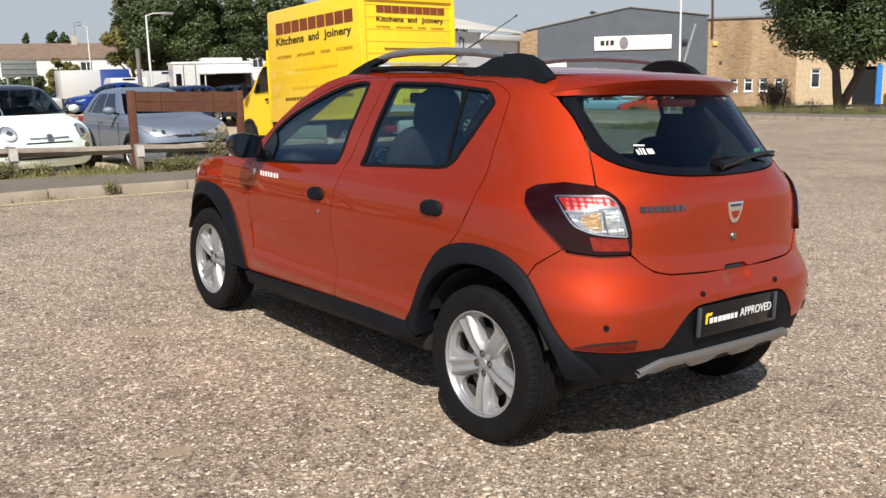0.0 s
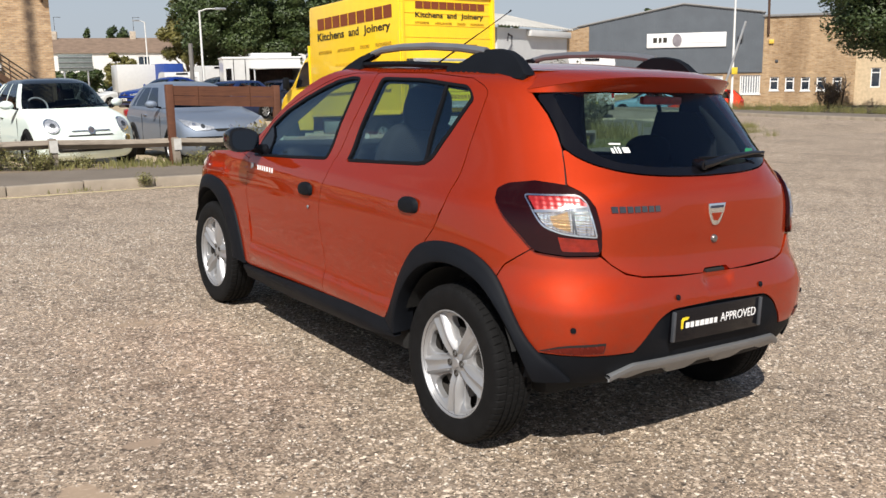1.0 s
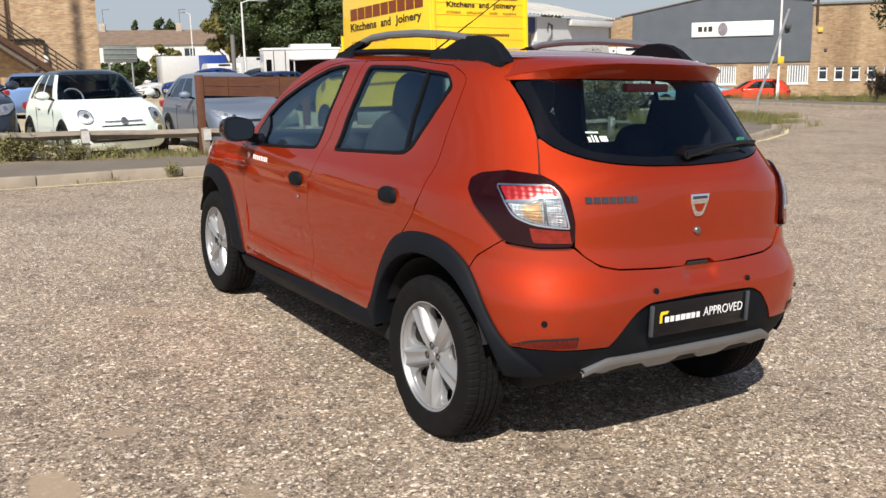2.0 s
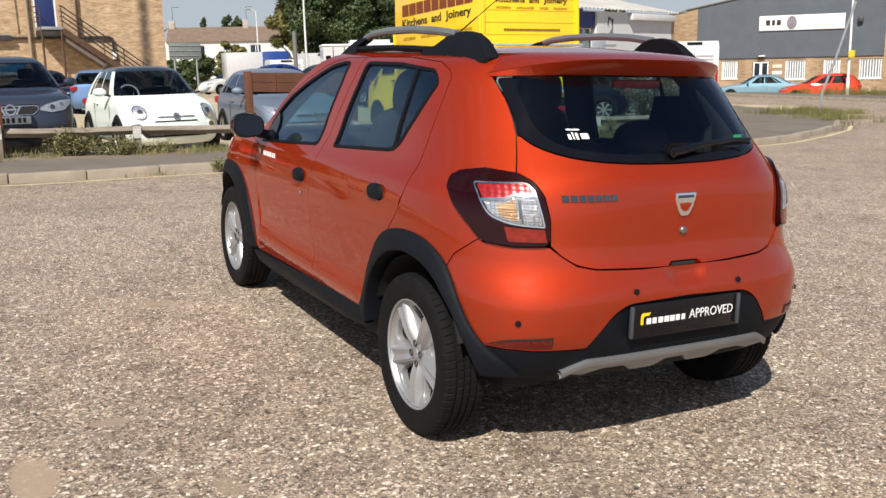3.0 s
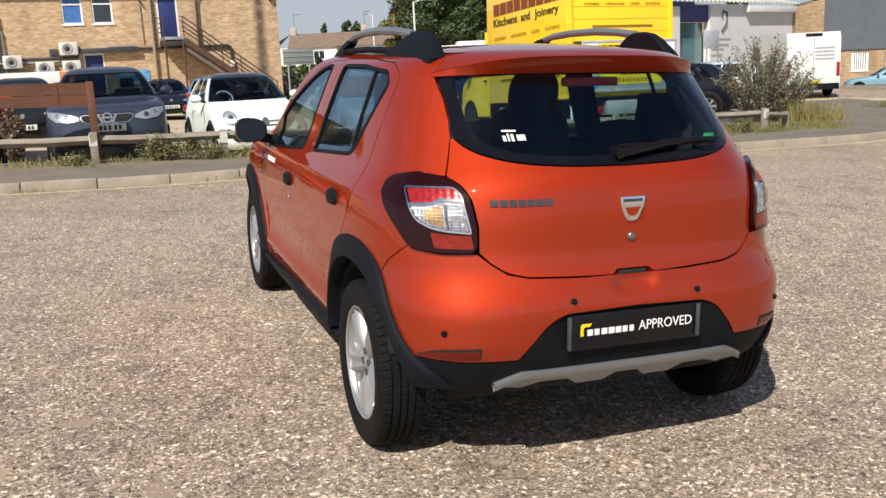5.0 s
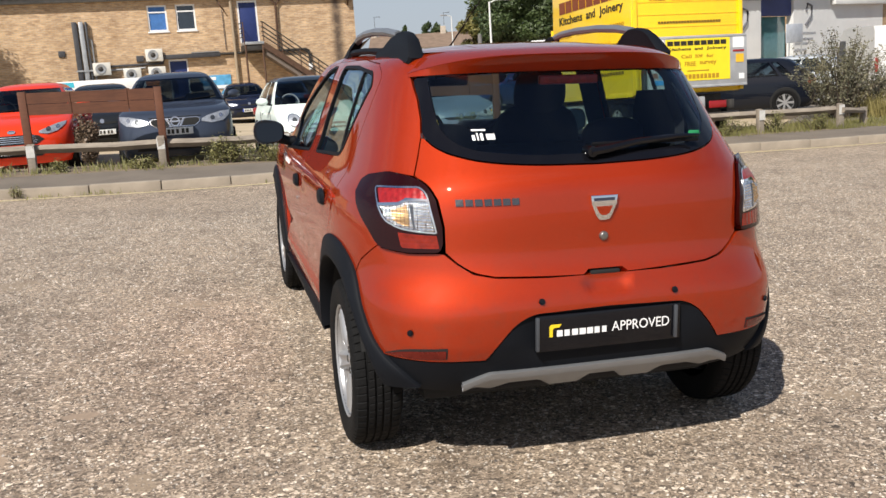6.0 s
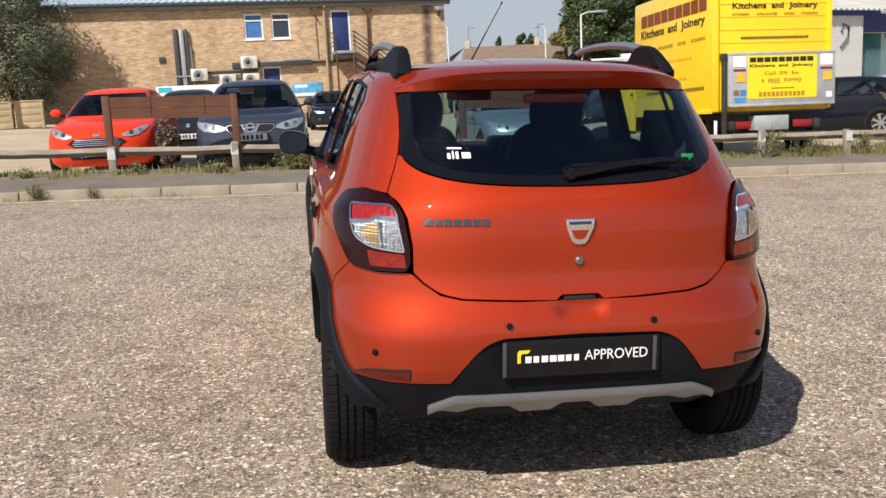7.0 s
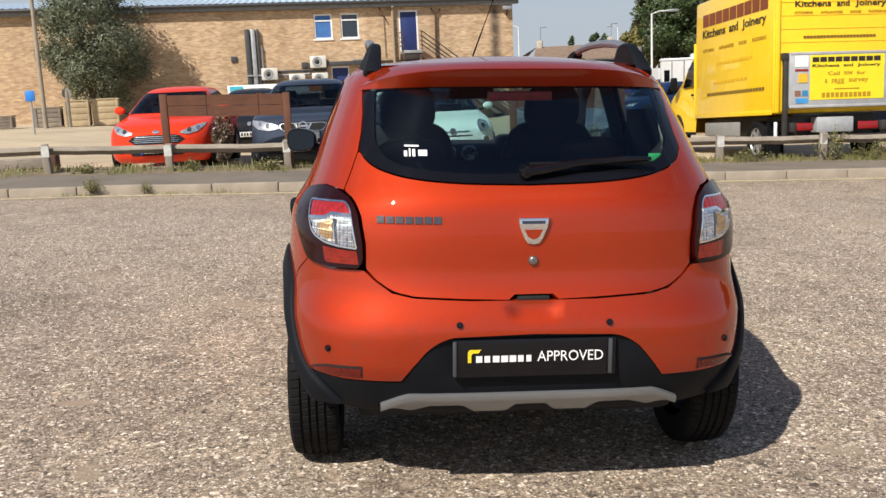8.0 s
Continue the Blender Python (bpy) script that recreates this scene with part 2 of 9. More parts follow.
BLACK_HOLE = plain("dark_cavity", (0.01, 0.01, 0.01), 0.9, vary=0.1)
CAR_GLASS = glass("car_glass", (0.56, 0.73, 0.71), 0.10, (0.62, 0.80, 1.0))
REAR_GLASS = glass("rear_glass", (0.58, 0.70, 0.72), 0.05, (0.72, 0.82, 1.0))


def brick_mat(name, c1, c2, mortar, scale=1.0, stain=0.25, soot_at=None):
    """Stretcher-bond brickwork on walls whose local x runs along the wall."""
    mat, nt, b = material(name)
    tc = nt.nodes.new("ShaderNodeTexCoord")
    sep, com = nt.nodes.new("ShaderNodeSeparateXYZ"), nt.nodes.new("ShaderNodeCombineXYZ")
    nt.links.new(tc.outputs["Object"], sep.inputs[0])
    add = nt.nodes.new("ShaderNodeMath")
    nt.links.new(sep.outputs["X"], add.inputs[0])
    nt.links.new(sep.outputs["Y"], add.inputs[1])
    nt.links.new(add.outputs[0], com.inputs["X"])
    nt.links.new(sep.outputs["Z"], com.inputs["Y"])
    br = nt.nodes.new("ShaderNodeTexBrick")
    br.inputs["Scale"].default_value = scale
    br.inputs["Brick Width"].default_value, br.inputs["Row Height"].default_value, br.inputs["Mortar Size"].default_value = 0.225, 0.075, 0.010
    br.inputs["Color1"].default_value, br.inputs["Color2"].default_value, br.inputs["Mortar"].default_value = (*c1, 1), (*c2, 1), (*mortar, 1)
    nt.links.new(com.outputs[0], br.inputs["Vector"])
    patch = noise_node(nt, 1.6, 5.0, 0.65, stretch=(1, 1, 3.0))
    c = mix(nt, 0.75, br.outputs["Color"], ramp(nt, patch.outputs["Fac"], ((0.3, (0.62, 0.52, 0.42)), (0.5, (0.95, 0.92, 0.88)), (0.7, (1.0, 1.0, 1.0)))), "MULTIPLY")
    streak = noise_node(nt, 0.8, 4.0, 0.6, stretch=(1.0, 1.0, 0.12))
    c = mix(nt, stain, c, ramp(nt, streak.outputs["Fac"], ((0.35, (0.45, 0.40, 0.36)), (0.6, (1, 1, 1)))), "MULTIPLY")
    smear = noise_node(nt, 3.0, 6.0, 0.7, stretch=(1.0, 1.0, 5.0))
    c = mix(nt, 0.8, c, ramp(nt, smear.outputs["Fac"], ((0.32, (0.60, 0.53, 0.46)), (0.5, (0.98, 0.96, 0.93)), (0.68, (1.22, 1.18, 1.12)))), "MULTIPLY")
    if soot_at is not None:
        # a dark water stain down the wall
        wander = noise_node(nt, 1.4, 5.0, 0.7)
        sub, dist = nt.nodes.new("ShaderNodeMath"), nt.nodes.new("ShaderNodeMath")
        sub.operation, sub.inputs[1].default_value = "SUBTRACT", soot_at
        dist.operation = "ABSOLUTE"
        nt.links.new(sep.outputs["X"], sub.inputs[0])
        nt.links.new(sub.outputs[0], dist.inputs[0])
        near = nt.nodes.new("ShaderNodeMapRange")
        near.interpolation_type = "SMOOTHSTEP"
        near.inputs["From Min"].default_value, near.inputs["From Max"].default_value = 0.42, 0.02
        nt.links.new(dist.outputs[0], near.inputs["Value"])
        blot = nt.nodes.new("ShaderNodeMath")
        blot.operation = "MULTIPLY"
        nt.links.new(near.outputs["Result"], blot.inputs[0])
        nt.links.new(ramp(nt, wander.outputs["Fac"], ((0.30, (0.55, 0.55, 0.55)), (0.55, (1, 1, 1)))), blot.inputs[1])
        c = mix(nt, blot.outputs[0], c, (0.085, 0.060, 0.045))
    nt.links.new(c, b.inputs["Base Color"])
    b.inputs["Roughness"].default_value = 0.9
    bump(nt, b, br.outputs["Fac"], -0.4, 0.01)
    return mat


def ribbed_mat(name, colour, pitch=0.2, rough=0.5):
    mat, nt, b = material(name)
    tc = nt.nodes.new("ShaderNodeTexCoord")
    sep = nt.nodes.new("ShaderNodeSeparateXYZ")
    nt.links.new(tc.outputs["Object"], sep.inputs[0])
    n = noise_node(nt, 1.2, 4.0)
    nt.links.new(ramp(nt, n.outputs["Fac"], ((0.3, tuple(v * 0.88 for v in colour)), (0.7, tuple(v * 1.08 for v in colour)))), b.inputs["Base Color"])
    b.inputs["Roughness"].default_value = rough
    return mat


def wood_mat(name, dark, light, rough=0.75):
    mat, nt, b = material(name)
    grain = noise_node(nt, 7.0, 6.0, 0.65, stretch=(0.6, 6.0, 9.0))
    spots = noise_node(nt, 3.0, 3.0)
    c = ramp(nt, grain.outputs["Fac"], ((0.3, dark), (0.7, light)))
    c = mix(nt, 0.35, c, ramp(nt, spots.outputs["Fac"], ((0.3, tuple(v * 0.6 for v in dark)), (0.7, light))))
    nt.links.new(c, b.inputs["Base Color"])
    b.inputs["Roughness"].default_value = rough
    bump(nt, b, grain.outputs["Fac"], 0.35, 0.006)
    return mat


def leaf_mat(name, dark, light):
    mat, nt, b = material(name)
    geo = nt.nodes.new("ShaderNodeNewGeometry")
    big = noise_node(nt, 0.8, 3.0)
    c = ramp(nt, geo.outputs["Random Per Island"], ((0.0, dark), (1.0, light)))
    c = mix(nt, 0.5, c, ramp(nt, big.outputs["Fac"], ((0.3, dark), (0.7, light))))
    nt.links.new(c, b.inputs["Base Color"])
    b.inputs["Roughness"].default_value = 0.55
    b.inputs["Transmission Weight"].default_value = 0.0
    return mat


BUFF_BRICK = brick_mat("buff_brick", (0.70, 0.50, 0.30), (0.47, 0.315, 0.19), (0.54, 0.46, 0.37))
STAINED_BRICK = brick_mat("stained_buff_brick", (0.70, 0.50, 0.30), (0.47, 0.315, 0.19), (0.54, 0.46, 0.37), soot_at=30.1)
STONE_BRICK = brick_mat("brown_brick", (0.52, 0.37, 0.22), (0.40, 0.27, 0.15), (0.42, 0.36, 0.28), stain=0.6)
WHITE_WALL = plain("white_render", (0.66, 0.66, 0.65), 0.8, vary=0.05, scale=1.5, relief=0.2)
WHITE_PAINT = plain("white_gloss_frame", (0.80, 0.80, 0.80), 0.4, vary=0.03)
GREY_CLAD = ribbed_mat("blue_grey_cladding", (0.100, 0.116, 0.136))
ROOF_SHEET = plain("weathered_roof_sheet", (0.42, 0.41, 0.38), 0.85, vary=0.2, scale=1.0)
BLUE_ROOF = plain("pale_blue_roof_sheet", (0.42, 0.52, 0.62), 0.5, vary=0.1)
DARK_GUTTER = plain("dark_gutter", (0.05, 0.05, 0.055), 0.5, vary=0.2)
GREY_FASCIA = plain("grey_fascia", (0.20, 0.20, 0.20), 0.6, vary=0.2)
BLUE_DOOR = plain("dark_blue_door_paint", (0.020, 0.035, 0.14), 0.45, vary=0.12)
WINDOW_GLASS = plain("dark_window_glass", (0.02, 0.03, 0.045), 0.05, coat=1.0, vary=0.3, scale=1.5)
BLUE_BLIND = plain("blue_blind", (0.05, 0.16, 0.42), 0.6, vary=0.2)
TILE_ROOF = plain("brown_roof_tiles", (0.20, 0.14, 0.10), 0.9, vary=0.25, scale=2.0, relief=0.4)
GALV = plain("galvanised_steel", (0.42, 0.43, 0.44), 0.45, 0.6, vary=0.15)
RUSTY = plain("rusty_brown_steel", (0.10, 0.055, 0.035), 0.8, 0.2, vary=0.35)
BROWN_WOOD = wood_mat("brown_stained_boards", (0.075, 0.026, 0.012), (0.155, 0.058, 0.028))
GREY_WOOD = wood_mat("weathered_rail_wood", (0.17, 0.14, 0.11), (0.36, 0.31, 0.25), 0.9)
CRATE_WOOD = wood_mat("pale_crate_wood", (0.40, 0.30, 0.17), (0.58, 0.46, 0.29), 0.9)
CONCRETE = plain("kerb_concrete", (0.31, 0.262, 0.205), 0.9, vary=0.25, scale=2.5, relief=0.4, fine=90.0)
PAVING = plain("pavement_tarmac", (0.165, 0.138, 0.110), 0.95, vary=0.22, scale=1.3, relief=0.5, fine=110.0)
DIRT = plain("dry_dirt", (0.20, 0.155, 0.105), 1.0, vary=0.3, scale=2.0, relief=0.6, fine=60.0)
LOT = plain("sandy_car_park", (0.46, 0.37, 0.25), 1.0, vary=0.18, scale=0.7, relief=0.4, fine=50.0)
YELLOW_LINE = plain("faded_yellow_line", (0.62, 0.52, 0.30), 0.8, vary=0.25, scale=5.0)
VAN_YELLOW = plain("van_yellow", (0.92, 0.585, 0.010), 0.32, coat=0.6, vary=0.04)
VAN_SIGN = plain("sign_yellow", (0.86, 0.66, 0.02), 0.45, vary=0.04)
VAN_GREY = plain("tail_lift_grey", (0.45, 0.46, 0.47), 0.5, 0.3, vary=0.12)
INK_RED = plain("brown_red_print", (0.20, 0.045, 0.012), 0.5, vary=0.05)
INK_BLACK = plain("black_print", (0.025, 0.02, 0.012), 0.5, vary=0.05)
INK_FADED = plain("faded_print", (0.42, 0.24, 0.01), 0.5, vary=0.1)
INK_PALE = plain("worn_away_print", (0.70, 0.41, 0.008), 0.5, vary=0.1)
INK_WEB = plain("brown_print", (0.16, 0.09, 0.01), 0.5, vary=0.1)
LEAF_DARK = leaf_mat("dark_leaves", (0.018, 0.036, 0.010), (0.075, 0.105, 0.028))
LEAF_GREY = leaf_mat("grey_green_leaves", (0.05, 0.066, 0.040), (0.21, 0.23, 0.135))
LEAF_GOLD = leaf_mat("yellowing_leaves", (0.050, 0.060, 0.012), (0.22, 0.19, 0.05))
WEED = leaf_mat("verge_weeds", (0.060, 0.072, 0.020), (0.28, 0.25, 0.09))
BARK = wood_mat("bark", (0.05, 0.038, 0.028), (0.13, 0.10, 0.075), 0.95)
WHITE_INK = plain("white_print", (0.8, 0.8, 0.8), 0.5, vary=0.03)
YELLOW_INK = plain("yellow_print", (0.85, 0.62, 0.02), 0.5, vary=0.05)

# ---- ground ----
GROUND_SPOTS = [(-3.6, 0.6, 2.6, 3.4, (0.78, 0.79, 0.81), False), (-2.15, -1.12, 0.14, 0.30, (0.36, 0.27, 0.19), True), (-1.84, -0.72, 0.14, 0.07, (0.31, 0.235, 0.17), True)]


def tarmac():
    """Surface dressing of small pale and dark chips in worn binder."""
    mat, nt, b = material("chip_dressed_tarmac")
    tc = nt.nodes.new("ShaderNodeTexCoord")
    cols, hs = [], []
    for scale, stops in ((62.0, ((0.0, (0.040, 0.033, 0.028)), (0.24, (0.105, 0.086, 0.069)), (0.55, (0.20, 0.165, 0.13)), (0.80, (0.31, 0.26, 0.21)), (0.91, (0.50, 0.44, 0.37)), (1.0, (0.76, 0.70, 0.62)))),
                         (150.0, ((0.0, (0.045, 0.037, 0.030)), (0.5, (0.22, 0.178, 0.136)), (0.9, (0.36, 0.30, 0.24)), (1.0, (0.72, 0.65, 0.54))))):
        v = nt.nodes.new("ShaderNodeTexVoronoi")
        v.inputs["Scale"].default_value, v.inputs["Randomness"].default_value = scale, 1.0
        nt.links.new(tc.outputs["Object"], v.inputs["Vector"])
        sep = nt.nodes.new("ShaderNodeSeparateColor")
        nt.links.new(v.outputs["Color"], sep.inputs[0])
        cols.append(ramp(nt, sep.outputs[0], stops))
        hs.append(v.outputs["Distance"])
    pick = noise_node(nt, 34.0, 3.0, 0.6)
    c = mix(nt, ramp(nt, pick.outputs["Fac"], ((0.42, (0, 0, 0)), (0.56, (1, 1, 1)))), cols[0], cols[1])
    worn = noise_node(nt, 0.9, 5.0, 0.62)
    c = mix(nt, 1.0, c, ramp(nt, worn.outputs["Fac"], ((0.28, (0.98, 0.91, 0.85)), (0.5, (1.31, 1.235, 1.155)), (0.72, (1.50, 1.41, 1.31)))), "MULTIPLY")
    blot = noise_node(nt, 5.0, 3.0, 0.5)
    c = mix(nt, 1.0, c, ramp(nt, blot.outputs["Fac"], ((0.30, (0.72, 0.70, 0.68)), (0.45, (1, 1, 1)), (0.8, (1.08, 1.06, 1.02)))), "MULTIPLY")
    bald = noise_node(nt, 1.7, 2.0, 0.4)
    c = mix(nt, ramp(nt, bald.outputs["Fac"], ((0.695, (0, 0, 0)), (0.72, (0.8, 0.8, 0.8)))), c, (0.30, 0.23, 0.16))
    # sandy bald spots, and a broad ragged area multiplied darker
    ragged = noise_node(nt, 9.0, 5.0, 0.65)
    for cx, cy, rx, ry, tone, hard in GROUND_SPOTS:
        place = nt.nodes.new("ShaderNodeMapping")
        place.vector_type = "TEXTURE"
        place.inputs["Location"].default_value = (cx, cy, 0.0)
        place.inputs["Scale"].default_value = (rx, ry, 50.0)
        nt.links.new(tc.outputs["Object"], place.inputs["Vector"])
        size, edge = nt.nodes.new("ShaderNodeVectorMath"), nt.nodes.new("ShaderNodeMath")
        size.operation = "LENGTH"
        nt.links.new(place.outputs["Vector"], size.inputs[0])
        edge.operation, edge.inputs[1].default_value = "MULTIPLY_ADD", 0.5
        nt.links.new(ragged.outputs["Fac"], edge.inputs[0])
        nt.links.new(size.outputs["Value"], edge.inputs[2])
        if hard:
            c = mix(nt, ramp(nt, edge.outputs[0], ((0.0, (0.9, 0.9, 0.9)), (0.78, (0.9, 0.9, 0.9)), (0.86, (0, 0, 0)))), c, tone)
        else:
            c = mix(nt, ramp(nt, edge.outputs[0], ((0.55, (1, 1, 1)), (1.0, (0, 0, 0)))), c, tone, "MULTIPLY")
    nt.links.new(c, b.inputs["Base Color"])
    b.inputs["Roughness"].default_value = 0.85
    bump(nt, b, hs[0], -0.9, 0.010)
    return mat


TARMAC = tarmac()


def ground_sheet():
    ticks = [-4000, -1500, -500, -200, -100, -60, -40, -28, -20, -15] + [k * 0.75 for k in range(-16, 33)] + [26, 28, 29, 30, 31, 32, 33, 34, 35, 36, 38, 42, 48, 55, 70, 100, 200, 500, 1500, 4000]
    n = len(ticks)
    return grid(n, n, lambda i, j: Vector((ticks[i], ticks[j], ground_z(ticks[i], ticks[j]) - (0.14 if ticks[j] > 10.4 and ticks[i] < 24 else 0.0))))


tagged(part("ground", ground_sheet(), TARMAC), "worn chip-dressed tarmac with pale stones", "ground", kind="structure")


def chip_stone():
    """Pale flint chips, each of its own tint."""
    mat, nt, b = material("flint_chip")
    geo = nt.nodes.new("ShaderNodeNewGeometry")
    nt.links.new(ramp(nt, geo.outputs["Random Per Island"], ((0.0, (0.10, 0.085, 0.075)), (0.16, (0.18, 0.15, 0.122)), (0.40, (0.295, 0.248, 0.20)), (0.72, (0.42, 0.365, 0.305)), (1.0, (0.70, 0.65, 0.58)))), b.inputs["Base Color"])
    b.inputs["Roughness"].default_value = 0.8
    return mat


def chips(count, seed):
    """Loose and bedded chips standing proud of the binder."""
    rng = np.random.default_rng(seed)
    x, y = rng.uniform(-8, 9, count), rng.uniform(-3.6, 7.6, count)
    keep = rng.uniform(0, 1, count) < np.clip(np.minimum.reduce([(x + 8) / 3, (9 - x) / 3, (7.6 - y) / 3]), 0, 1)
    keep &= np.minimum.reduce([np.hypot((x - p[0]) / p[2], (y - p[1]) / p[3]) for p in GROUND_SPOTS if p[5]]) > 0.46
    x, y = x[keep], y[keep]
    n = len(x)
    z = np.array([ground_z(a, b) for a, b in zip(x.tolist(), y.tolist())])
    r = rng.uniform(0.0040, 0.0078, n) + 0.004 * rng.uniform(0, 1, n) ** 5
    turn = rng.uniform(0, 6.283, n)
    v = np.zeros((n, 5, 3))
    for k in range(4):
        a = turn + k * 1.571 + rng.uniform(-0.35, 0.35, n)
        s = r * rng.uniform(0.75, 1.25, n)
        v[:, k] = np.stack([x + s * np.cos(a), y + s * np.sin(a), z - 0.0015], 1)
    v[:, 4] = np.stack([x + r * rng.uniform(-0.4, 0.4, n), y + r * rng.uniform(-0.4, 0.4, n), z + r * rng.uniform(0.38, 0.82, n)], 1)
    base = np.arange(n)[:, None, None] * 5
    f = (base + np.array([[0, 1, 4], [1, 2, 4], [2, 3, 4], [3, 0, 4]])[None]).reshape(-1)
    me = bpy.data.meshes.new("stone_chips")
    me.vertices.add(n * 5)
    me.vertices.foreach_set("co", v.reshape(-1))
    me.loops.add(len(f))
    me.loops.foreach_set("vertex_index", f)
    me.polygons.add(n * 4)
    me.polygons.foreach_set("loop_start", np.arange(n * 4) * 3)
    me.polygons.foreach_set("loop_total", np.full(n * 4, 3))
    me.update(calc_edges=True)
    me.materials.append(chip_stone())
    return me


tagged(new("stone_chips", chips(250000, 4)), "pale flint chips bedded in worn tarmac", "gravel", kind="stuff")

KERB_LINE = [(-40.0, 8.0), (10.6, 8.0), (11.8, 8.3), (13.6, 9.05), (15.4, 9.95), (16.9, 11.1), (18.2, 12.6), (19.3, 14.4), (20.2, 16.5), (21.0, 19.0)]


def along(line, step):
    """Evenly spaced points on a broken line, with directions."""
    pts = [Vector((x, y, 0)) for x, y in line]
    out, left = [], 0.0
    for a, b in zip(pts, pts[1:]):
        d, length = (b - a).normalized(), (b - a).length
        s = left
        while s < length:
            out.append((a + d * s, d))
            s += step
        left = s - length
    return out


def raised(outer, inner, lift_o, lift_i, drop=0.25, step=0.6):
    """A raised strip between two lines that run side by side, with a front face."""
    bm = bmesh.new()
    rows = []
    for (o, i) in zip(outer, inner):
        zo, zi = ground_z(*o), ground_z(*i)
        rows.append([bm.verts.new(q) for q in ((o[0], o[1], zo - drop), (o[0], o[1], zo + lift_o), (i[0], i[1], zi + lift_i), (i[0], i[1], zi - drop))])
    for a, b in zip(rows, rows[1:]):
        for k in range(3):
            bm.faces.new((a[k], a[k + 1], b[k + 1], b[k]))
    return bm


def widen(line, d):
    out = []
    for i, p in enumerate(line):
        a, b = Vector(line[max(0, i - 1)]), Vector(line[min(len(line) - 1, i + 1)])
        t = (b - a).normalized()
        out.append((p[0] - t.y * d, p[1] + t.x * d))
    return out


def densify(line, step):
    out = []
    for a, b in zip(line, line[1:]):
        n = max(1, int((Vector(b) - Vector(a)).length / step))
        out += [tuple(Vector(a).lerp(Vector(b), k / n)) for k in range(n)]
    return out + [line[-1]]


near_line = densify([(-40.0, 8.0), (-14.0, 8.0)], 4.0)[:-1] + densify([(-14.0, 8.0)] + KERB_LINE[1:], 0.75)
back_line = [(x, 9.55) if x < 11 else (max(10.4, x - 3.2 if x < 16 else 12.5), 10.2 + max(0, x - 12) * 1.05) for x, y in near_line]
tagged(part("pavement", raised(widen(near_line, 0.12), back_line, 0.105, 0.12), PAVING), "brown-grey worn tarmac footway behind the kerb", "pavement", kind="structure")
verge_back = [(x, 10.5) for x, y in near_line if x < 10.5]
verge_front = [(x, 9.53) for x, y in near_line if x < 10.5]
tagged(part("verge", raised(verge_front, verge_back, 0.125, 0.11), DIRT), "dry dirt verge under the timber rail", "verge", kind="structure")


def lot_sheet():
    xs = [-60, -40, -25] + [k * 0.75 for k in range(-22, 18)] + [13.5, 15, 17, 19, 21, 24]
    ys = [10.4, 11.5, 13, 15, 18, 22, 24, 26, 28, 30, 32, 34, 36, 40, 44, 46, 48, 50, 52, 60, 70, 95]
    return grid(len(xs), len(ys), lambda i, j: Vector((xs[i] if xs[i] < 12 or j > 3 else min(xs[i], 12.5 + j), ys[j], ground_z(xs[i], ys[j]) - (0.05 if xs[i] < 10 or ys[j] > 18 else 0.02))))


tagged(part("car_park", lot_sheet(), LOT), "pale sandy compacted car park surface", "car park", kind="structure")
line_bm = bmesh.new()
ly = [(x, y) for x, y in densify([(-30.0, 7.72)] + [(10.4, 7.72), (11.9, 8.02), (13.7, 8.78), (15.5, 9.68), (17.05, 10.85)], 0.5)]
lz = widen(ly, 0.09)
for (a, b), (c, d) in zip(zip(ly, ly[1:]), zip(lz, lz[1:])):
    line_bm.faces.new([line_bm.verts.new((q[0], q[1], ground_z(*q) + 0.006)) for q in (a, b, d, c)])
bmesh.ops.remove_doubles(line_bm, verts=line_bm.verts, dist=1e-4)
tagged(part("road_line", line_bm, YELLOW_LINE), "faded yellow line along the kerb", "road line", kind="structure")
# far kerb and grass beyond the side road
far = densify([(26.4, -10.0), (26.8, 8.0), (26.9, 16.0), (28.0, 24.0), (29.5, 30.0)], 1.0)
tagged(part("far_pavement", raised([(x, y) for x, y in far], [(x + 2.0, y + 0.3) for x, y in far], 0.10, 0.12), PAVING), "worn footway on the far side of the junction", "pavement", kind="structure")

# ---- buildings ----
def site(name, origin, toward, label, category, z=0.0):
    """An Empty whose x runs along a wall towards a point; the wall faces -y."""
    d = Vector((toward[0] - origin[0], toward[1] - origin[1], 0)).normalized()
    m = Matrix(((d.x, -d.y, 0, origin[0]), (d.y, d.x, 0, origin[1]), (0, 0, 1, z), (0, 0, 0, 1)))
    return tagged(empty(name, m), label, category)


def wall_with_holes(x0, x1, z0, z1, holes, thick=0.3, y=0.0):
    """A wall slab with rectangular openings right through it."""
    bm = bmesh.new()
    xs = sorted({x0, x1, *(v for h in holes for v in h[:2])})
    zs = sorted({z0, z1, *(v for h in holes for v in h[2:4])})
    for a, b in zip(xs, xs[1:]):
        for c, d in zip(zs, zs[1:]):
            mx, mz = (a + b) / 2, (c + d) / 2
            if any(h[0] < mx < h[1] and h[2] < mz < h[3] for h in holes):
                continue
            box(a, b, y, y + thick, c, d, bm=bm)
    bmesh.ops.remove_doubles(bm, verts=bm.verts, dist=1e-4)
    seen = {}
    for f in bm.faces:
        seen.setdefault(tuple(sorted(v.index for v in f.verts)), []).append(f)
    bm.verts.index_update()
    seen = {}
    for f in bm.faces:
        seen.setdefault(tuple(sorted(v.index for v in f.verts)), []).append(f)
    bmesh.ops.delete(bm, geom=[f for fs in seen.values() if len(fs) > 1 for f in fs], context="FACES")
    return bm


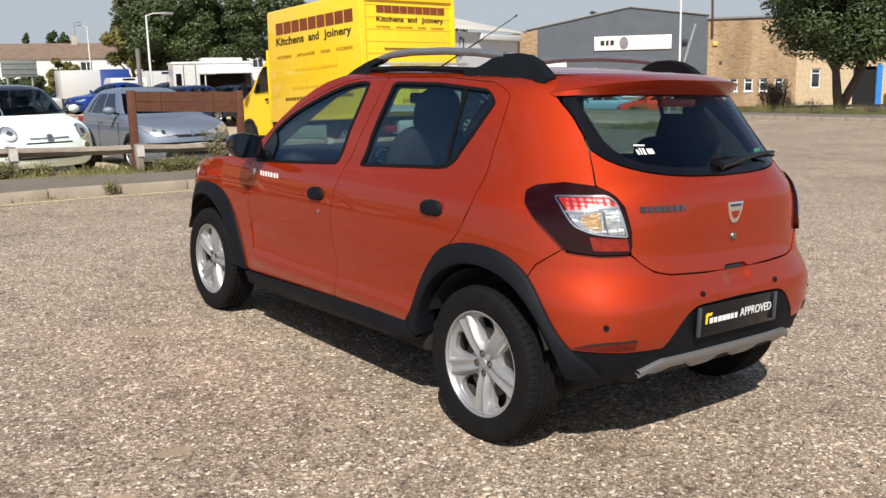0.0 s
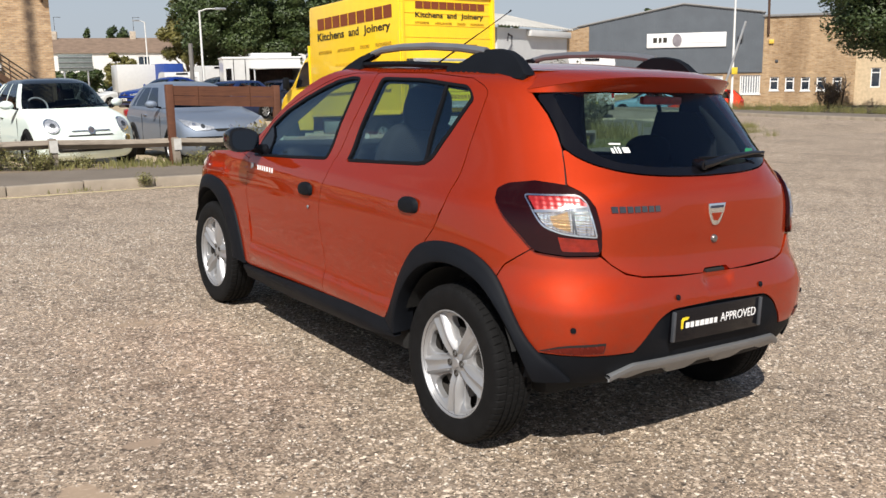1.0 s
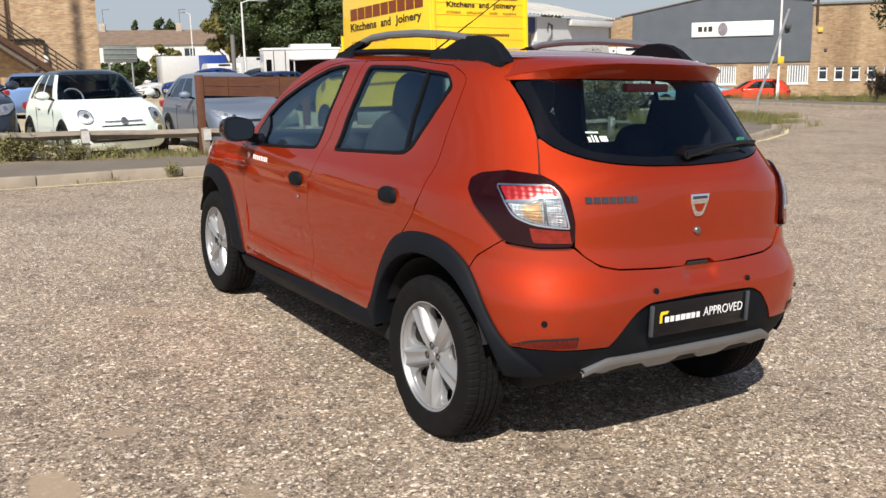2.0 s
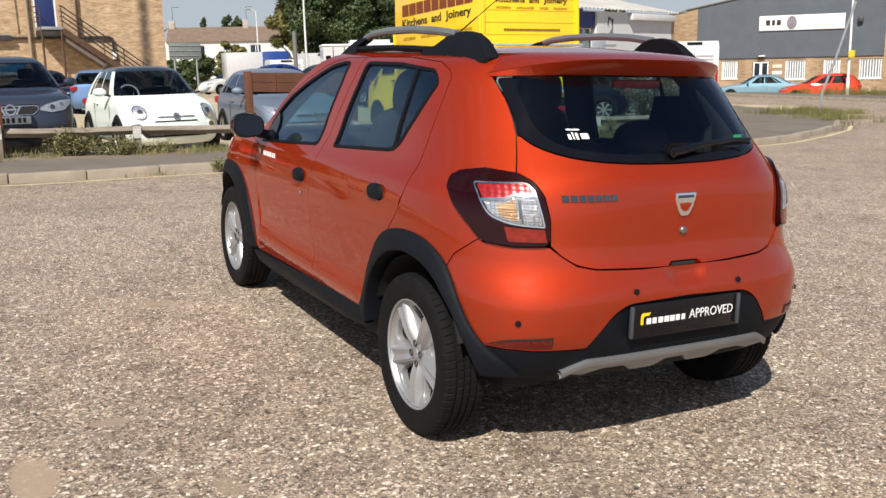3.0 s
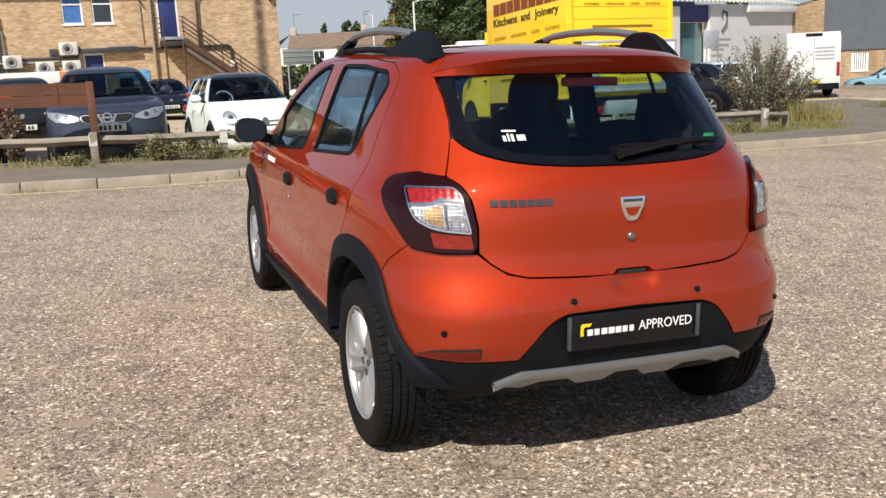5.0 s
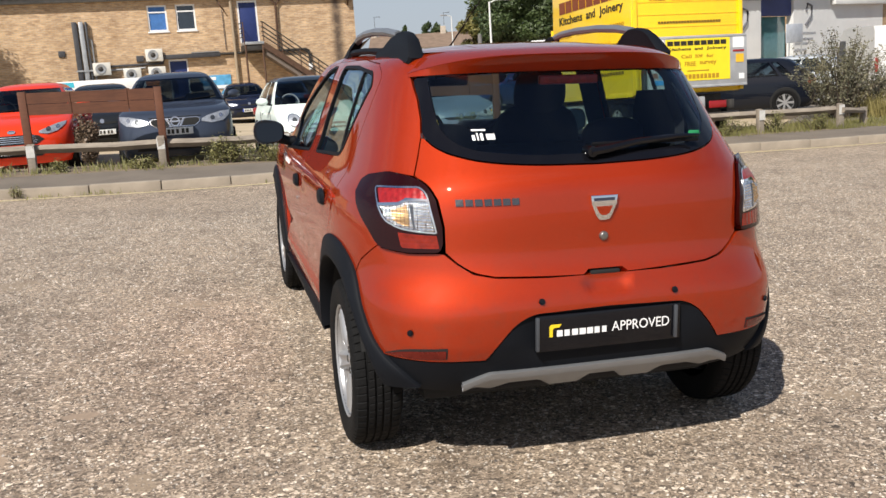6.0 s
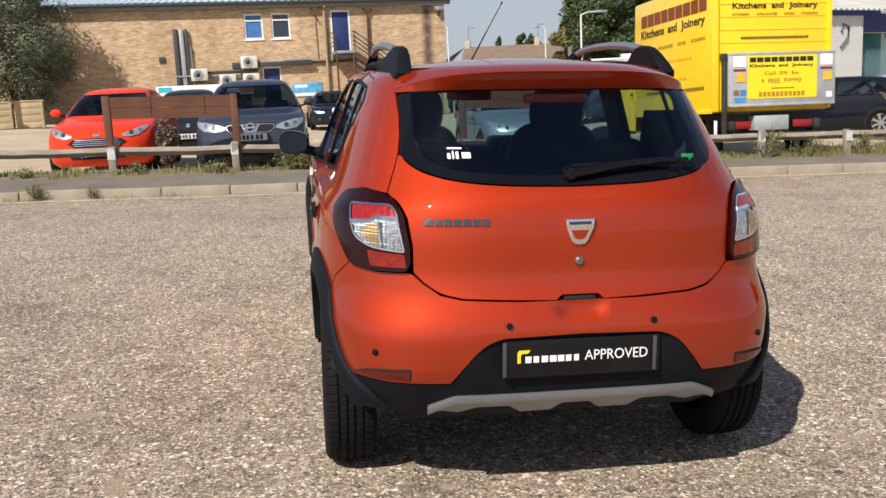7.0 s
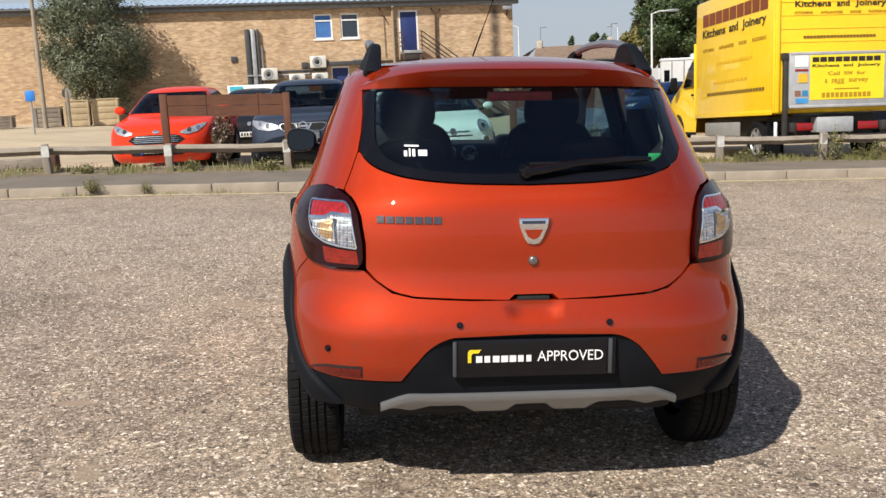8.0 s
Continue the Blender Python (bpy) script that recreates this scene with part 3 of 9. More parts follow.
def casement(root, x0, x1, z0, z1, split=None, pane_mat=None, bars=(), depth=0.10, sill=True):
    """A framed window set into an opening."""
    w = 0.07
    bm = bmesh.new()
    for a, b, c, d in ((x0, x1, z0, z0 + w), (x0, x1, z1 - w, z1), (x0, x0 + w, z0 + w, z1 - w), (x1 - w, x1, z0 + w, z1 - w)):
        box(a, b, depth - 0.06, depth, c, d, bm=bm)
    if split:
        box(x0 + w, x1 - w, depth - 0.058, depth, split - 0.03, split + 0.03, bm=bm)
    win = part("window", bm, WHITE_PAINT, root, "white framed window", smooth=0)
    for bx in bars:
        part("glazing_bar", box(bx - 0.03, bx + 0.03, depth - 0.058, depth, z0 + w, z1 - w), WHITE_PAINT, win, smooth=0)
    part("pane", box(x0 + w, x1 - w, depth - 0.02, depth - 0.012, z0 + w, z1 - w), pane_mat or WINDOW_GLASS, win, smooth=0)
    if sill:
        part("sill", box(x0 - 0.05, x1 + 0.05, -0.05, depth, z0 - 0.07, z0, 0.01), WHITE_PAINT, win)
    return win


def ac_unit(root, x, z, w=0.75, h=0.55):
    ac = part("air_conditioner", box(x, x + w, -0.42, -0.10, z, z + h, 0.02), plain("ac_cream", (0.66, 0.64, 0.58), 0.5, vary=0.06), root, "cream outdoor cooling unit on the wall")
    ring = moved(lathe([(0.0, 0.02), (0.17, 0.02), (0.20, 0.03), (0.23, 0.02), (0.23, 0.0)], 24), Matrix.Translation((x + w * 0.42, -0.42, z + h / 2)) @ pose(0, 0, 0, 0, 0, -90))
    part("fan_grille", ring, GALV, ac)
    part("fan_hub", moved(lathe([(0.0, 0.04), (0.10, 0.03), (0.11, 0.02)], 16), Matrix.Translation((x + w * 0.42, -0.43, z + h / 2)) @ pose(0, 0, 0, 0, 0, -90)), DARK_METAL, ac)
    for dx in (0.06, w - 0.1):
        part("bracket", box(x + dx, x + dx + 0.04, -0.40, 0.0, z - 0.04, z - 0.005), GALV, ac, smooth=0)


# office: local x runs from its right-hand corner to the left as seen, so mirror it: origin at the left end
OFF_L = 31.0
office = site("office_building", (6.58 - 0.9936 * OFF_L, 40.93 - 0.1142 * OFF_L), (6.58, 40.93), "two-storey buff brick office with a low metal roof", "building", z=-0.1)


def off(s):
    return OFF_L - s


upper = [(off(9.74), off(8.88), 4.17, 5.33), (off(8.48), off(7.61), 4.17, 5.34), (off(5.67), off(4.75), 3.48, 5.40)]
lower = [(off(9.05), off(8.20), 0.85, 2.88)]
part("wall", wall_with_holes(0, OFF_L, -0.3, 5.56, upper + lower), STAINED_BRICK, office, "buff brick wall with a dark water stain", smooth=0)
part("side_wall", box(OFF_L - 0.32, OFF_L - 0.004, 0.3, 11.0, -0.3, 5.56), BUFF_BRICK, office, smooth=0)
part("back_wall", box(0, OFF_L - 0.33, 10.7, 11.0, -0.3, 5.56), BUFF_BRICK, office, smooth=0)
part("end_wall", box(0, 0.3, 0.31, 10.69, -0.3, 5.56), BUFF_BRICK, office, smooth=0)
part("inside_wall", box(0.4, OFF_L - 0.5, 2.4, 2.5, -0.3, 5.5), plain("dim_interior", (0.08, 0.08, 0.08), 0.9), office, smooth=0)
part("fascia", box(-0.2, OFF_L + 0.25, -0.28, -0.06, 5.56, 5.80, 0.02), GREY_FASCIA, office, "grey weathered fascia")
part("gutter", moved(tube([(-0.2, -0.36, 5.80), (OFF_L + 0.3, -0.36, 5.80)], 0.075, 8), Matrix()), DARK_GUTTER, office, "dark gutter with brackets")
roof_bm = bmesh.new()
nr = 400
grid(nr + 1, 2, lambda i, j: Vector((-0.3 + (OFF_L + 0.7) * i / nr, -0.42 + 6.0 * j, 5.86 + 0.85 * j + (0.035 if i % 4 < 2 else 0.0))), roof_bm)
grid(2, 2, lambda i, j: Vector((-0.3 + (OFF_L + 0.7) * i, 5.58 + 5.6 * j, 6.72 - 0.85 * j)), roof_bm)
part("roof", roof_bm, BLUE_ROOF, office, "pale blue corrugated roof", smooth=0)
casement(office, *upper[0], split=5.02, pane_mat=BLUE_BLIND)
casement(office, *upper[1], split=5.03)
fire_door = part("fire_door", box(upper[2][0] + 0.07, upper[2][1] - 0.07, 0.04, 0.09, 3.48, 5.32, 0.01), BLUE_DOOR, office, "dark blue upper door")
fr = bmesh.new()
for a, b, c, d in ((upper[2][0], upper[2][0] + 0.068, 3.48, 5.40), (upper[2][1] - 0.068, upper[2][1], 3.48, 5.40), (upper[2][0] + 0.07, upper[2][1] - 0.07, 5.325, 5.40)):
    box(a, b, 0.0, 0.1, c, d, bm=fr)
part("door_frame", fr, WHITE_PAINT, office, "white door frame", smooth=0)
part("ground_door", box(lower[0][0] + 0.05, lower[0][1] - 0.05, 0.06, 0.11, 0.85, 2.80, 0.01), BLUE_DOOR, office, "dark blue ground-floor door")
fr = bmesh.new()
for a, b, c, d in ((lower[0][0], lower[0][0] + 0.05, 0.85, 2.88), (lower[0][1] - 0.05, lower[0][1], 0.85, 2.88), (lower[0][0] + 0.05, lower[0][1] - 0.05, 2.80, 2.88)):
    box(a, b, 0.02, 0.13, c, d, bm=fr)
part("door_frame", fr, WHITE_PAINT, office, smooth=0)
part("door_hood", box(off(9.3), off(6.7), -0.28, -0.004, 2.90, 3.10, 0.02), DARK_GUTTER, office, "dark flat hood over the ground door")
part("hood_sheet", box(off(8.0), off(6.75), -0.30, -0.1, 3.105, 3.16, 0.01), GREY_FASCIA, office)
for s, w, m in ((13.0, 0.22, DARK_GUTTER), (12.72, 0.20, GALV), (12.46, 0.10, DARK_GUTTER)):
    part("wall_duct", box(off(s), off(s) + w, -0.20, -0.004, 0.3, 4.72, 0.03), m, office, "dark grey vertical duct on the wall")
part("cable_tray", tube([(off(12.25), -0.1, 0.4), (off(12.25), -0.1, 3.9), (off(12.35), -0.1, 3.95)], 0.035, 6), GALV, office)
part("duct_clamp", box(off(13.05), off(12.1), -0.24, -0.19, 2.55, 2.62), GALV, office, smooth=0)
part("wall_vent", box(off(13.7), off(13.42), -0.06, -0.004, 3.24, 3.50, 0.01), DARK_GUTTER, office)
for s, z in ((12.35, 2.35), (10.05, 2.84), (11.08, 2.05), (10.0, 2.05)):
    ac_unit(office, off(s), z)
part("pipe_run", tube([(off(11.6), -0.10, 2.72), (off(9.3), -0.10, 2.74), (off(9.2), -0.10, 3.0)], 0.06, 6), DARK_GUTTER, office)
part("pipe_run", tube([(off(11.6), -0.12, 2.55), (off(10.1), -0.12, 2.58)], 0.045, 6), GALV, office)
part("junction_box", box(off(10.45), off(10.12), -0.16, -0.004, 2.86, 3.12, 0.01), DARK_GUTTER, office)
part("downpipe", tube([(off(5.98), -0.12, 0.3), (off(5.98), -0.12, 5.4), (off(5.98), -0.30, 5.6)], 0.07, 8), plain("buff_pipe", (0.32, 0.25, 0.17), 0.7), office, "buff painted downpipe")
part("wall_poster", box(off(7.72), off(6.30), -0.05, -0.004, 1.42, 2.06, 0.005), plain("poster_blue", (0.10, 0.36, 0.62), 0.5, vary=0.5, scale=4.0), office, "pale blue and white poster board")
part("poster_band", box(off(7.70), off(6.32), -0.056, -0.051, 1.44, 1.58), WHITE_INK, office, smooth=0)
part("poster_mark", box(off(7.6), off(7.0), -0.056, -0.051, 1.84, 1.98), WHITE_INK, office, smooth=0)
part("flood_light", box(off(0.55), off(0.10), -0.35, -0.10, 5.28, 5.46, 0.03), GALV, office, "floodlight under the eaves")
part("flood_bracket", tube([(off(0.3), -0.02, 5.05), (off(0.3), -0.22, 5.30)], 0.03, 6), RUSTY, office)
part("wall_bracket", tube([(off(6.6), -0.05, 5.55), (off(6.5), -0.30, 5.2), (off(6.3), -0.1, 4.95)], 0.035, 6), RUSTY, office, "rusty wall bracket")
part("aerial_post", tube([(off(3.92), -0.12, 3.1), (off(3.88), -0.12, 5.2), (off(4.1), -0.12, 5.45)], 0.05, 6), RUSTY, office, "rusty steel post on the wall")
part("aerial_fork", tube([(off(3.88), -0.12, 5.15), (off(3.65), -0.12, 5.42)], 0.04, 6), RUSTY, office)
part("wall_cable", tube([(off(6.4), -0.05, 5.0), (off(6.38), -0.05, 3.2)], 0.015, 5), DARK_GUTTER, office)
# outside stair from the upper door down to the right
stair = site("fire_escape_stair", (6.58 - 0.9936 * 6.0, 40.93 - 0.1142 * 6.0), (6.58, 40.93), "brown steel fire escape stair against the office wall", "stair", z=-0.1)
part("landing", box(0.34, 1.22, -1.15, -0.05, 3.33, 3.46, 0.01), GALV, stair, "grey steel landing deck")
part("landing_beam", box(0.30, 1.24, -1.10, -0.07, 3.06, 3.326, 0.01), DARK_METAL, stair)
top, foot = Vector((1.22, 0, 3.30)), Vector((5.4, 0, 0.3))
for y in (-1.13, -0.10):
    d = foot - top
    n = Vector((-d.z, 0, d.x)).normalized() * 0.13
    part("stringer", prism([(top.x + n.x, top.z + n.z), (top.x - n.x, top.z - n.z), (foot.x - n.x, foot.z - n.z), (foot.x + n.x, foot.z + n.z)], y, y + 0.05), RUSTY, stair, smooth=0)
for k in range(17):
    p = top.lerp(foot, (k + 0.5) / 17)
    part("tread", box(p.x - 0.13, p.x + 0.13, -1.08, -0.11, p.z - 0.02, p.z + 0.02), RUSTY, stair, smooth=0)
for y in (-1.12,):
    for h in (0.28, 0.48, 0.68, 0.92):
        part("handrail", tube([(1.14, y, 3.42 + h), (1.24, y, 3.42 + h), (foot.x, y, foot.z + h)], 0.03, 6), DARK_METAL, stair)
        part("end_rail", tube([(0.32, y, 3.42 + h), (0.32, -0.06, 3.42 + h)], 0.025, 6), DARK_METAL, stair)
    for t in (0.0, 0.2, 0.4, 0.6, 0.8, 1.0):
        p = top.lerp(foot, t)
        part("baluster", tube([(p.x, y, p.z), (p.x, y, p.z + 1.03)], 0.025, 6), RUSTY, stair)
    part("baluster", tube([(0.32, y, 3.4), (0.32, y, 4.36)], 0.025, 6), RUSTY, stair)
for x in (0.36, 1.16):
    part("leg", tube([(x, -1.08, 0.0), (x, -1.08, 3.4)], 0.05, 6), RUSTY, stair)
# Added solid panel; its dark colour stands in for the stair's wall shadow.
part("stair_shade_panel", prism([(1.28, 3.10), (1.28, 2.85), (4.8, 0.3), (5.15, 0.3)], -1.0, -0.15), plain("stair_shade_brown", (0.16, 0.13, 0.11), 0.9, vary=0.2), stair, smooth=0)
part("wall_pipe", tube([(-1.2, -0.08, 3.02), (0.0, -0.08, 3.02), (3.40, -0.10, 3.04), (3.55, -0.10, 2.98), (3.57, -0.10, 2.35)], 0.06, 8), DARK_METAL, stair, "dark wall pipe behind the stair")
part("pipe_box", box(3.50, 3.66, -0.16, -0.03, 2.05, 2.36, 0.01), WHITE_PAINT, stair, "white meter box")
part("brace", tube([(1.38, -1.08, 0.2), (3.0, -1.08, 1.9)], 0.04, 6), RUSTY, stair)

# unit with blue-grey cladding
clad_unit = site("industrial_unit", (39.63, 41.25), (50.13, 28.55), "grey clad industrial unit with a brown brick wing", "building", z=0.0)
wins = [(2.0, 2.95, 0.0, 1.12), (5.8, 6.95, -0.1, 1.08), (8.0, 8.95, -0.08, 1.08), (10.0, 11.22, -0.1, 1.08)]
vdoor = [(3.85, 4.85, -0.7, 1.05)]
part("ground_wall", wall_with_holes(-0.3, 11.3, -0.9, 1.25, wins + vdoor), STONE_BRICK, clad_unit, "brown brick piers", smooth=0)


def gable_z(s):
    return 4.37 + (5.55 - 4.37) * s / 6.4 if s < 6.4 else 5.55 - (5.55 - 4.87) * (s - 6.4) / 4.9


clad = bmesh.new()
nc = 116
for i in range(nc):
    s0, s1 = -0.3 + 11.6 * i / nc, -0.3 + 11.6 * (i + 1) / nc
    o = -0.07 if i % 2 else -0.10
    vs = [clad.verts.new(q) for q in ((s0, o, 1.25), (s1, o, 1.25), (s1, o, gable_z(s1)), (s0, o, gable_z(s0)))]
    clad.faces.new(vs)
    if i:
        clad.faces.new((last[1], vs[0], vs[3], last[2]))
    last = vs
box(-0.3, 11.3, -0.06, 0.2, 1.22, 1.252, bm=clad)
part("cladding", clad, GREY_CLAD, clad_unit, "blue-grey ribbed cladding", smooth=0)
part("backing", prism([(-0.3, 1.26), (11.3, 1.26), (11.3, 4.80), (6.4, 5.50), (-0.3, 4.28)], 0.0, 0.3), GREY_CLAD, clad_unit, smooth=0)
part("verge_trim", tube([(-0.35, -0.12, 4.36), (6.4, -0.12, 5.60), (11.35, -0.12, 4.92)], 0.07, 6), GREY_FASCIA, clad_unit)
part("end_wall", prism([(-2.0, -0.9), (0.42, -0.9), (0.42, 4.36), (-2.0, 3.92)], -0.14, 0.3), STONE_BRICK, clad_unit, "brown brick end bay", smooth=0)
part("verge_trim", tube([(-2.1, -0.16, 3.95), (-0.35, -0.16, 4.30)], 0.07, 6), GREY_FASCIA, clad_unit)
rb = bmesh.new()
grid(2, 3, lambda i, j: Vector(((-0.4, 6.4, 11.4)[j], 18.0 * i - 0.1, (4.34, 5.60, 4.90)[j])), rb)
part("roof", rb, ROOF_SHEET, clad_unit, "weathered sheet roof", smooth=0)
vsign = part("sign_board", box(4.15, 9.06, -0.17, -0.11, 2.88, 3.78, 0.01), WHITE_PAINT, clad_unit, "white company sign board")
for k, (a, b) in enumerate(((4.55, 4.80), (4.90, 5.08), (5.18, 5.42))):
    part("name_bar", box(a, b, -0.178, -0.171, 3.20, 3.52), INK_BLACK, vsign, smooth=0)
part("round_mark", moved(lathe([(0.0, 0.008), (0.34, 0.008), (0.34, 0.0)], 28), Matrix.Translation((6.05, -0.172, 3.33)) @ pose(0, 0, 0, 0, 0, -90) @ Matrix.Diagonal((1, 0.85, 1.2, 1))), plain("sign_mark", (0.22, 0.20, 0.22), 0.5, vary=0.6, scale=3.0), vsign, smooth=0)
part("small_bars", box(6.9, 8.7, -0.178, -0.171, 3.12, 3.18), plain("pale_print", (0.55, 0.56, 0.58), 0.5), vsign, smooth=0)
for h in wins:
    n = 8
    casement(clad_unit, *h, bars=[h[0] + (h[1] - h[0]) * k / n for k in range(1, n)], pane_mat=plain("blind_glass", (0.20, 0.22, 0.24), 0.15, vary=0.2), depth=0.12)
for a, b in ((3.9, 4.34), (4.36, 4.80)):
    part("glazed_door", wall_with_holes(a, b, -0.7, 1.02, [(a + 0.07, b - 0.07, -0.5, 0.92)], 0.05, 0.05), WHITE_PAINT, clad_unit, "white glazed door leaf", smooth=0)
    part("door_pane", box(a + 0.07, b - 0.07, 0.07, 0.08, -0.5, 0.92), WINDOW_GLASS, clad_unit, smooth=0)
for z0, z1, m in ((0.62, 0.82, plain("cream_plate", (0.7, 0.66, 0.5), 0.5)), (0.22, 0.42, WHITE_PAINT)):
    part("wall_plate", box(5.05, 5.60, -0.03, -0.004, z0, z1), m, clad_unit, smooth=0)
# brick wing
wing = [(11.79 + 0.92 * k, 12.32 + 0.92 * k, 0.10 - 0.015 * k, 0.93 - 0.015 * k) for k in range(5)]
part("brick_wing", wall_with_holes(11.3, 16.5, -0.9, 4.62, wing), STONE_BRICK, clad_unit, "brown stained brick wall", smooth=0)
part("brick_wing_side", box(16.48, 16.78, 0.31, 9.0, -0.9, 4.62), STONE_BRICK, clad_unit, smooth=0)
part("wing_coping", box(11.2, 16.9, -0.12, 0.42, 4.62, 4.76, 0.01), GREY_FASCIA, clad_unit)
part("wing_roof", box(11.3, 16.5, 0.45, 9.0, 4.55, 4.60), ROOF_SHEET, clad_unit, smooth=0)
for h in wing:
    casement(clad_unit, *h, split=h[3] - 0.26, depth=0.12)
part("low_wing", wall_with_holes(16.5, 24.0, -0.9, 3.6, [(17.75, 18.32, 0.19, 1.40), (20.26, 21.6, -0.9, 1.46)], 0.3, 0.8), plain("cream_brick", (0.56, 0.44, 0.29), 0.9, vary=0.15, relief=0.3), clad_unit, "cream brick wall", smooth=0)
part("low_wing_roof", box(16.8, 24.2, 0.7, 9.0, 3.6, 3.72), ROOF_SHEET, clad_unit, smooth=0)
lw = casement(clad_unit, 17.75, 18.32, 0.19, 1.40, split=1.1, depth=0.92, sill=False)
# black board closes the doorway and stands in for the shade inside
part("doorway_shade", box(20.26, 21.6, 1.0, 1.1, -0.9, 1.46), BLACK_HOLE, clad_unit, "black board as the shade inside a doorway", smooth=0)
part("blue_door_post", box(21.62, 21.95, 0.70, 0.82, -0.9, 1.55), plain("bright_blue", (0.02, 0.22, 0.65), 0.5), clad_unit, "bright blue door edge", smooth=0)
part("yellow_bollard", moved(lathe([(0.0, 0.5), (0.10, 0.48), (0.12, 0.4), (0.12, -0.6)], 14, axis="z"), pose(22.3, 0.3, -0.3)), plain("bollard_yellow", (0.7, 0.5, 0.03), 0.5), clad_unit)
part("alarm_box", box(11.62, 11.92, -0.12, -0.004, 2.98, 3.24, 0.03), plain("alarm_yellow", (0.75, 0.50, 0.08), 0.5), clad_unit, "yellow alarm box")
part("wall_vent", box(12.05, 12.22, -0.06, -0.004, 1.82, 2.0, 0.01), DARK_GUTTER, clad_unit)
part("flue", tube([(11.58, -0.12, 3.55), (11.52, -0.12, 5.9)], 0.075, 8), RUSTY, clad_unit, "rusty flue pipe")
part("wall_lamp", box(9.75, 10.05, -0.35, -0.1, 3.22, 3.52, 0.04), DARK_GUTTER, clad_unit)
part("entrance_lamp", box(4.2, 4.6, -0.3, -0.1, 1.32, 1.40, 0.02), WHITE_PAINT, clad_unit)
part("low_bush_stems", tube([(16.0, -0.35, -0.9), (16.2, -0.3, 0.6), (16.1, -0.2, 1.1)], [0.05, 0.04, 0.01], 5), BARK, clad_unit)

# white unit behind the van
wh = site("white_unit", (18.22 - 0.917 * 0.5, 25.88 - 0.4 * 0.5), (28.32, 30.28), "white rendered trade unit with a blue recessed door", "building")
E0 = 0.5
part("wall", wall_with_holes(0, E0 + 11.03, -0.6, 3.40, [(E0 + 1.6, E0 + 3.85, -0.6, 3.36)]), WHITE_WALL, wh, "white rendered wall", smooth=0)
part("door_head", box(E0 + 1.6, E0 + 3.85, 0.10, 0.30, 2.69, 3.36), BLUE_DOOR, wh, "dark blue panel over the door", smooth=0)
part("door_glass", box(E0 + 1.62, E0 + 3.83, 0.35, 0.37, -0.5, 2.68), plain("green_glass", (0.05, 0.15, 0.17), 0.08, coat=1.0), wh, "greenish shop glass", smooth=0)
part("door_blue_side", box(E0 + 1.6, E0 + 1.85, 0.30, 0.345, -0.6, 2.69), BLUE_DOOR, wh, smooth=0)
part("fascia", box(-0.2, E0 + 2.5, -0.10, -0.004, 3.28, 3.46), plain("blue_fascia", (0.02, 0.035, 0.16), 0.5), wh, "dark blue fascia strip", smooth=0)
part("roller_box", box(E0 + 6.6, E0 + 11.0, -0.25, -0.004, 3.08, 3.36, 0.02), WHITE_WALL, wh, "white roller shutter box")
part("side_wall", box(E0 + 11.04, E0 + 11.34, 0.0, 15.0, -0.6, 3.35), STONE_BRICK, wh, "brown brick return wall", smooth=0)
rf = bmesh.new()
nr = 150
grid(nr + 1, 2, lambda i, j: Vector((-0.3 + (E0 + 11.7) * i / nr, -0.25 + 4.0 * j, 3.47 + 0.95 * j + (0.03 if i % 4 < 2 else -0.02))), rf)
part("roof", rf, ROOF_SHEET, wh, "weathered corrugated sheet roof", smooth=0)
part("notice", box(E0 + 1.88, E0 + 3.0, -0.9, -0.86, 1.62, 2.32, 0.01), plain("grey_notice", (0.42, 0.45, 0.50), 0.5, vary=0.15), wh, "grey notice on posts")
for x in (E0 + 2.0, E0 + 2.85):
    part("notice_post", tube([(x, -0.88, -0.5), (x + 0.1, -0.88, 1.65)], 0.03, 6), GALV, wh)
for x, z, m in ((4.95, 2.75, INK_BLACK), (0.5, 2.6, INK_BLACK)):
    part("swirl_mark", tube([(E0 + x - 0.25, -0.02, z - 0.45), (E0 + x + 0.18, -0.02, z - 0.1), (E0 + x + 0.2, -0.02, z + 0.3), (E0 + x - 0.12, -0.02, z + 0.38), (E0 + x - 0.2, -0.02, z + 0.1)], 0.05, 6), plain("grey_print", (0.12, 0.12, 0.13), 0.5), wh)
for z, a, b in ((1.95, 4.4, 5.5), (1.72, 4.4, 5.3), (1.55, 3.95, 4.9), (1.3, 3.95, 4.8)):
    part("print_bar", box(E0 + a, E0 + b, -0.012, -0.004, z, z + 0.08), plain("grey_print", (0.35, 0.36, 0.38), 0.5), wh, smooth=0)

# far white terrace
terrace = site("house_terrace", (13.0, 85.0), (46.0, 76.0), "white rendered houses with brown tiled roofs", "house")
part("wall", wall_with_holes(0.5, 34, 0.0, 3.95, [(4.6 + 5.2 * k, 5.7 + 5.2 * k, 2.75, 3.6) for k in range(6)]), WHITE_WALL, terrace, "white rendered wall", smooth=0)
part("roof", prism([(-0.2, 3.9), (4.0, 5.4), (8.0, 3.9)], 2.2, 34.4, "x"), TILE_ROOF, terrace, "brown tiled hipped roof", smooth=0)
part("hip", grid(2, 2, lambda i, j: Vector(((0.2, 2.25)[i], (-0.2, 4.0)[i] if j == 0 else (8.0, 4.0)[i], (3.9, 5.4)[i]))), TILE_ROOF, terrace, smooth=0)
for k in range(6):
    casement(terrace, 4.6 + 5.2 * k, 5.7 + 5.2 * k, 2.75, 3.6, bars=[5.15 + 5.2 * k], depth=0.1)
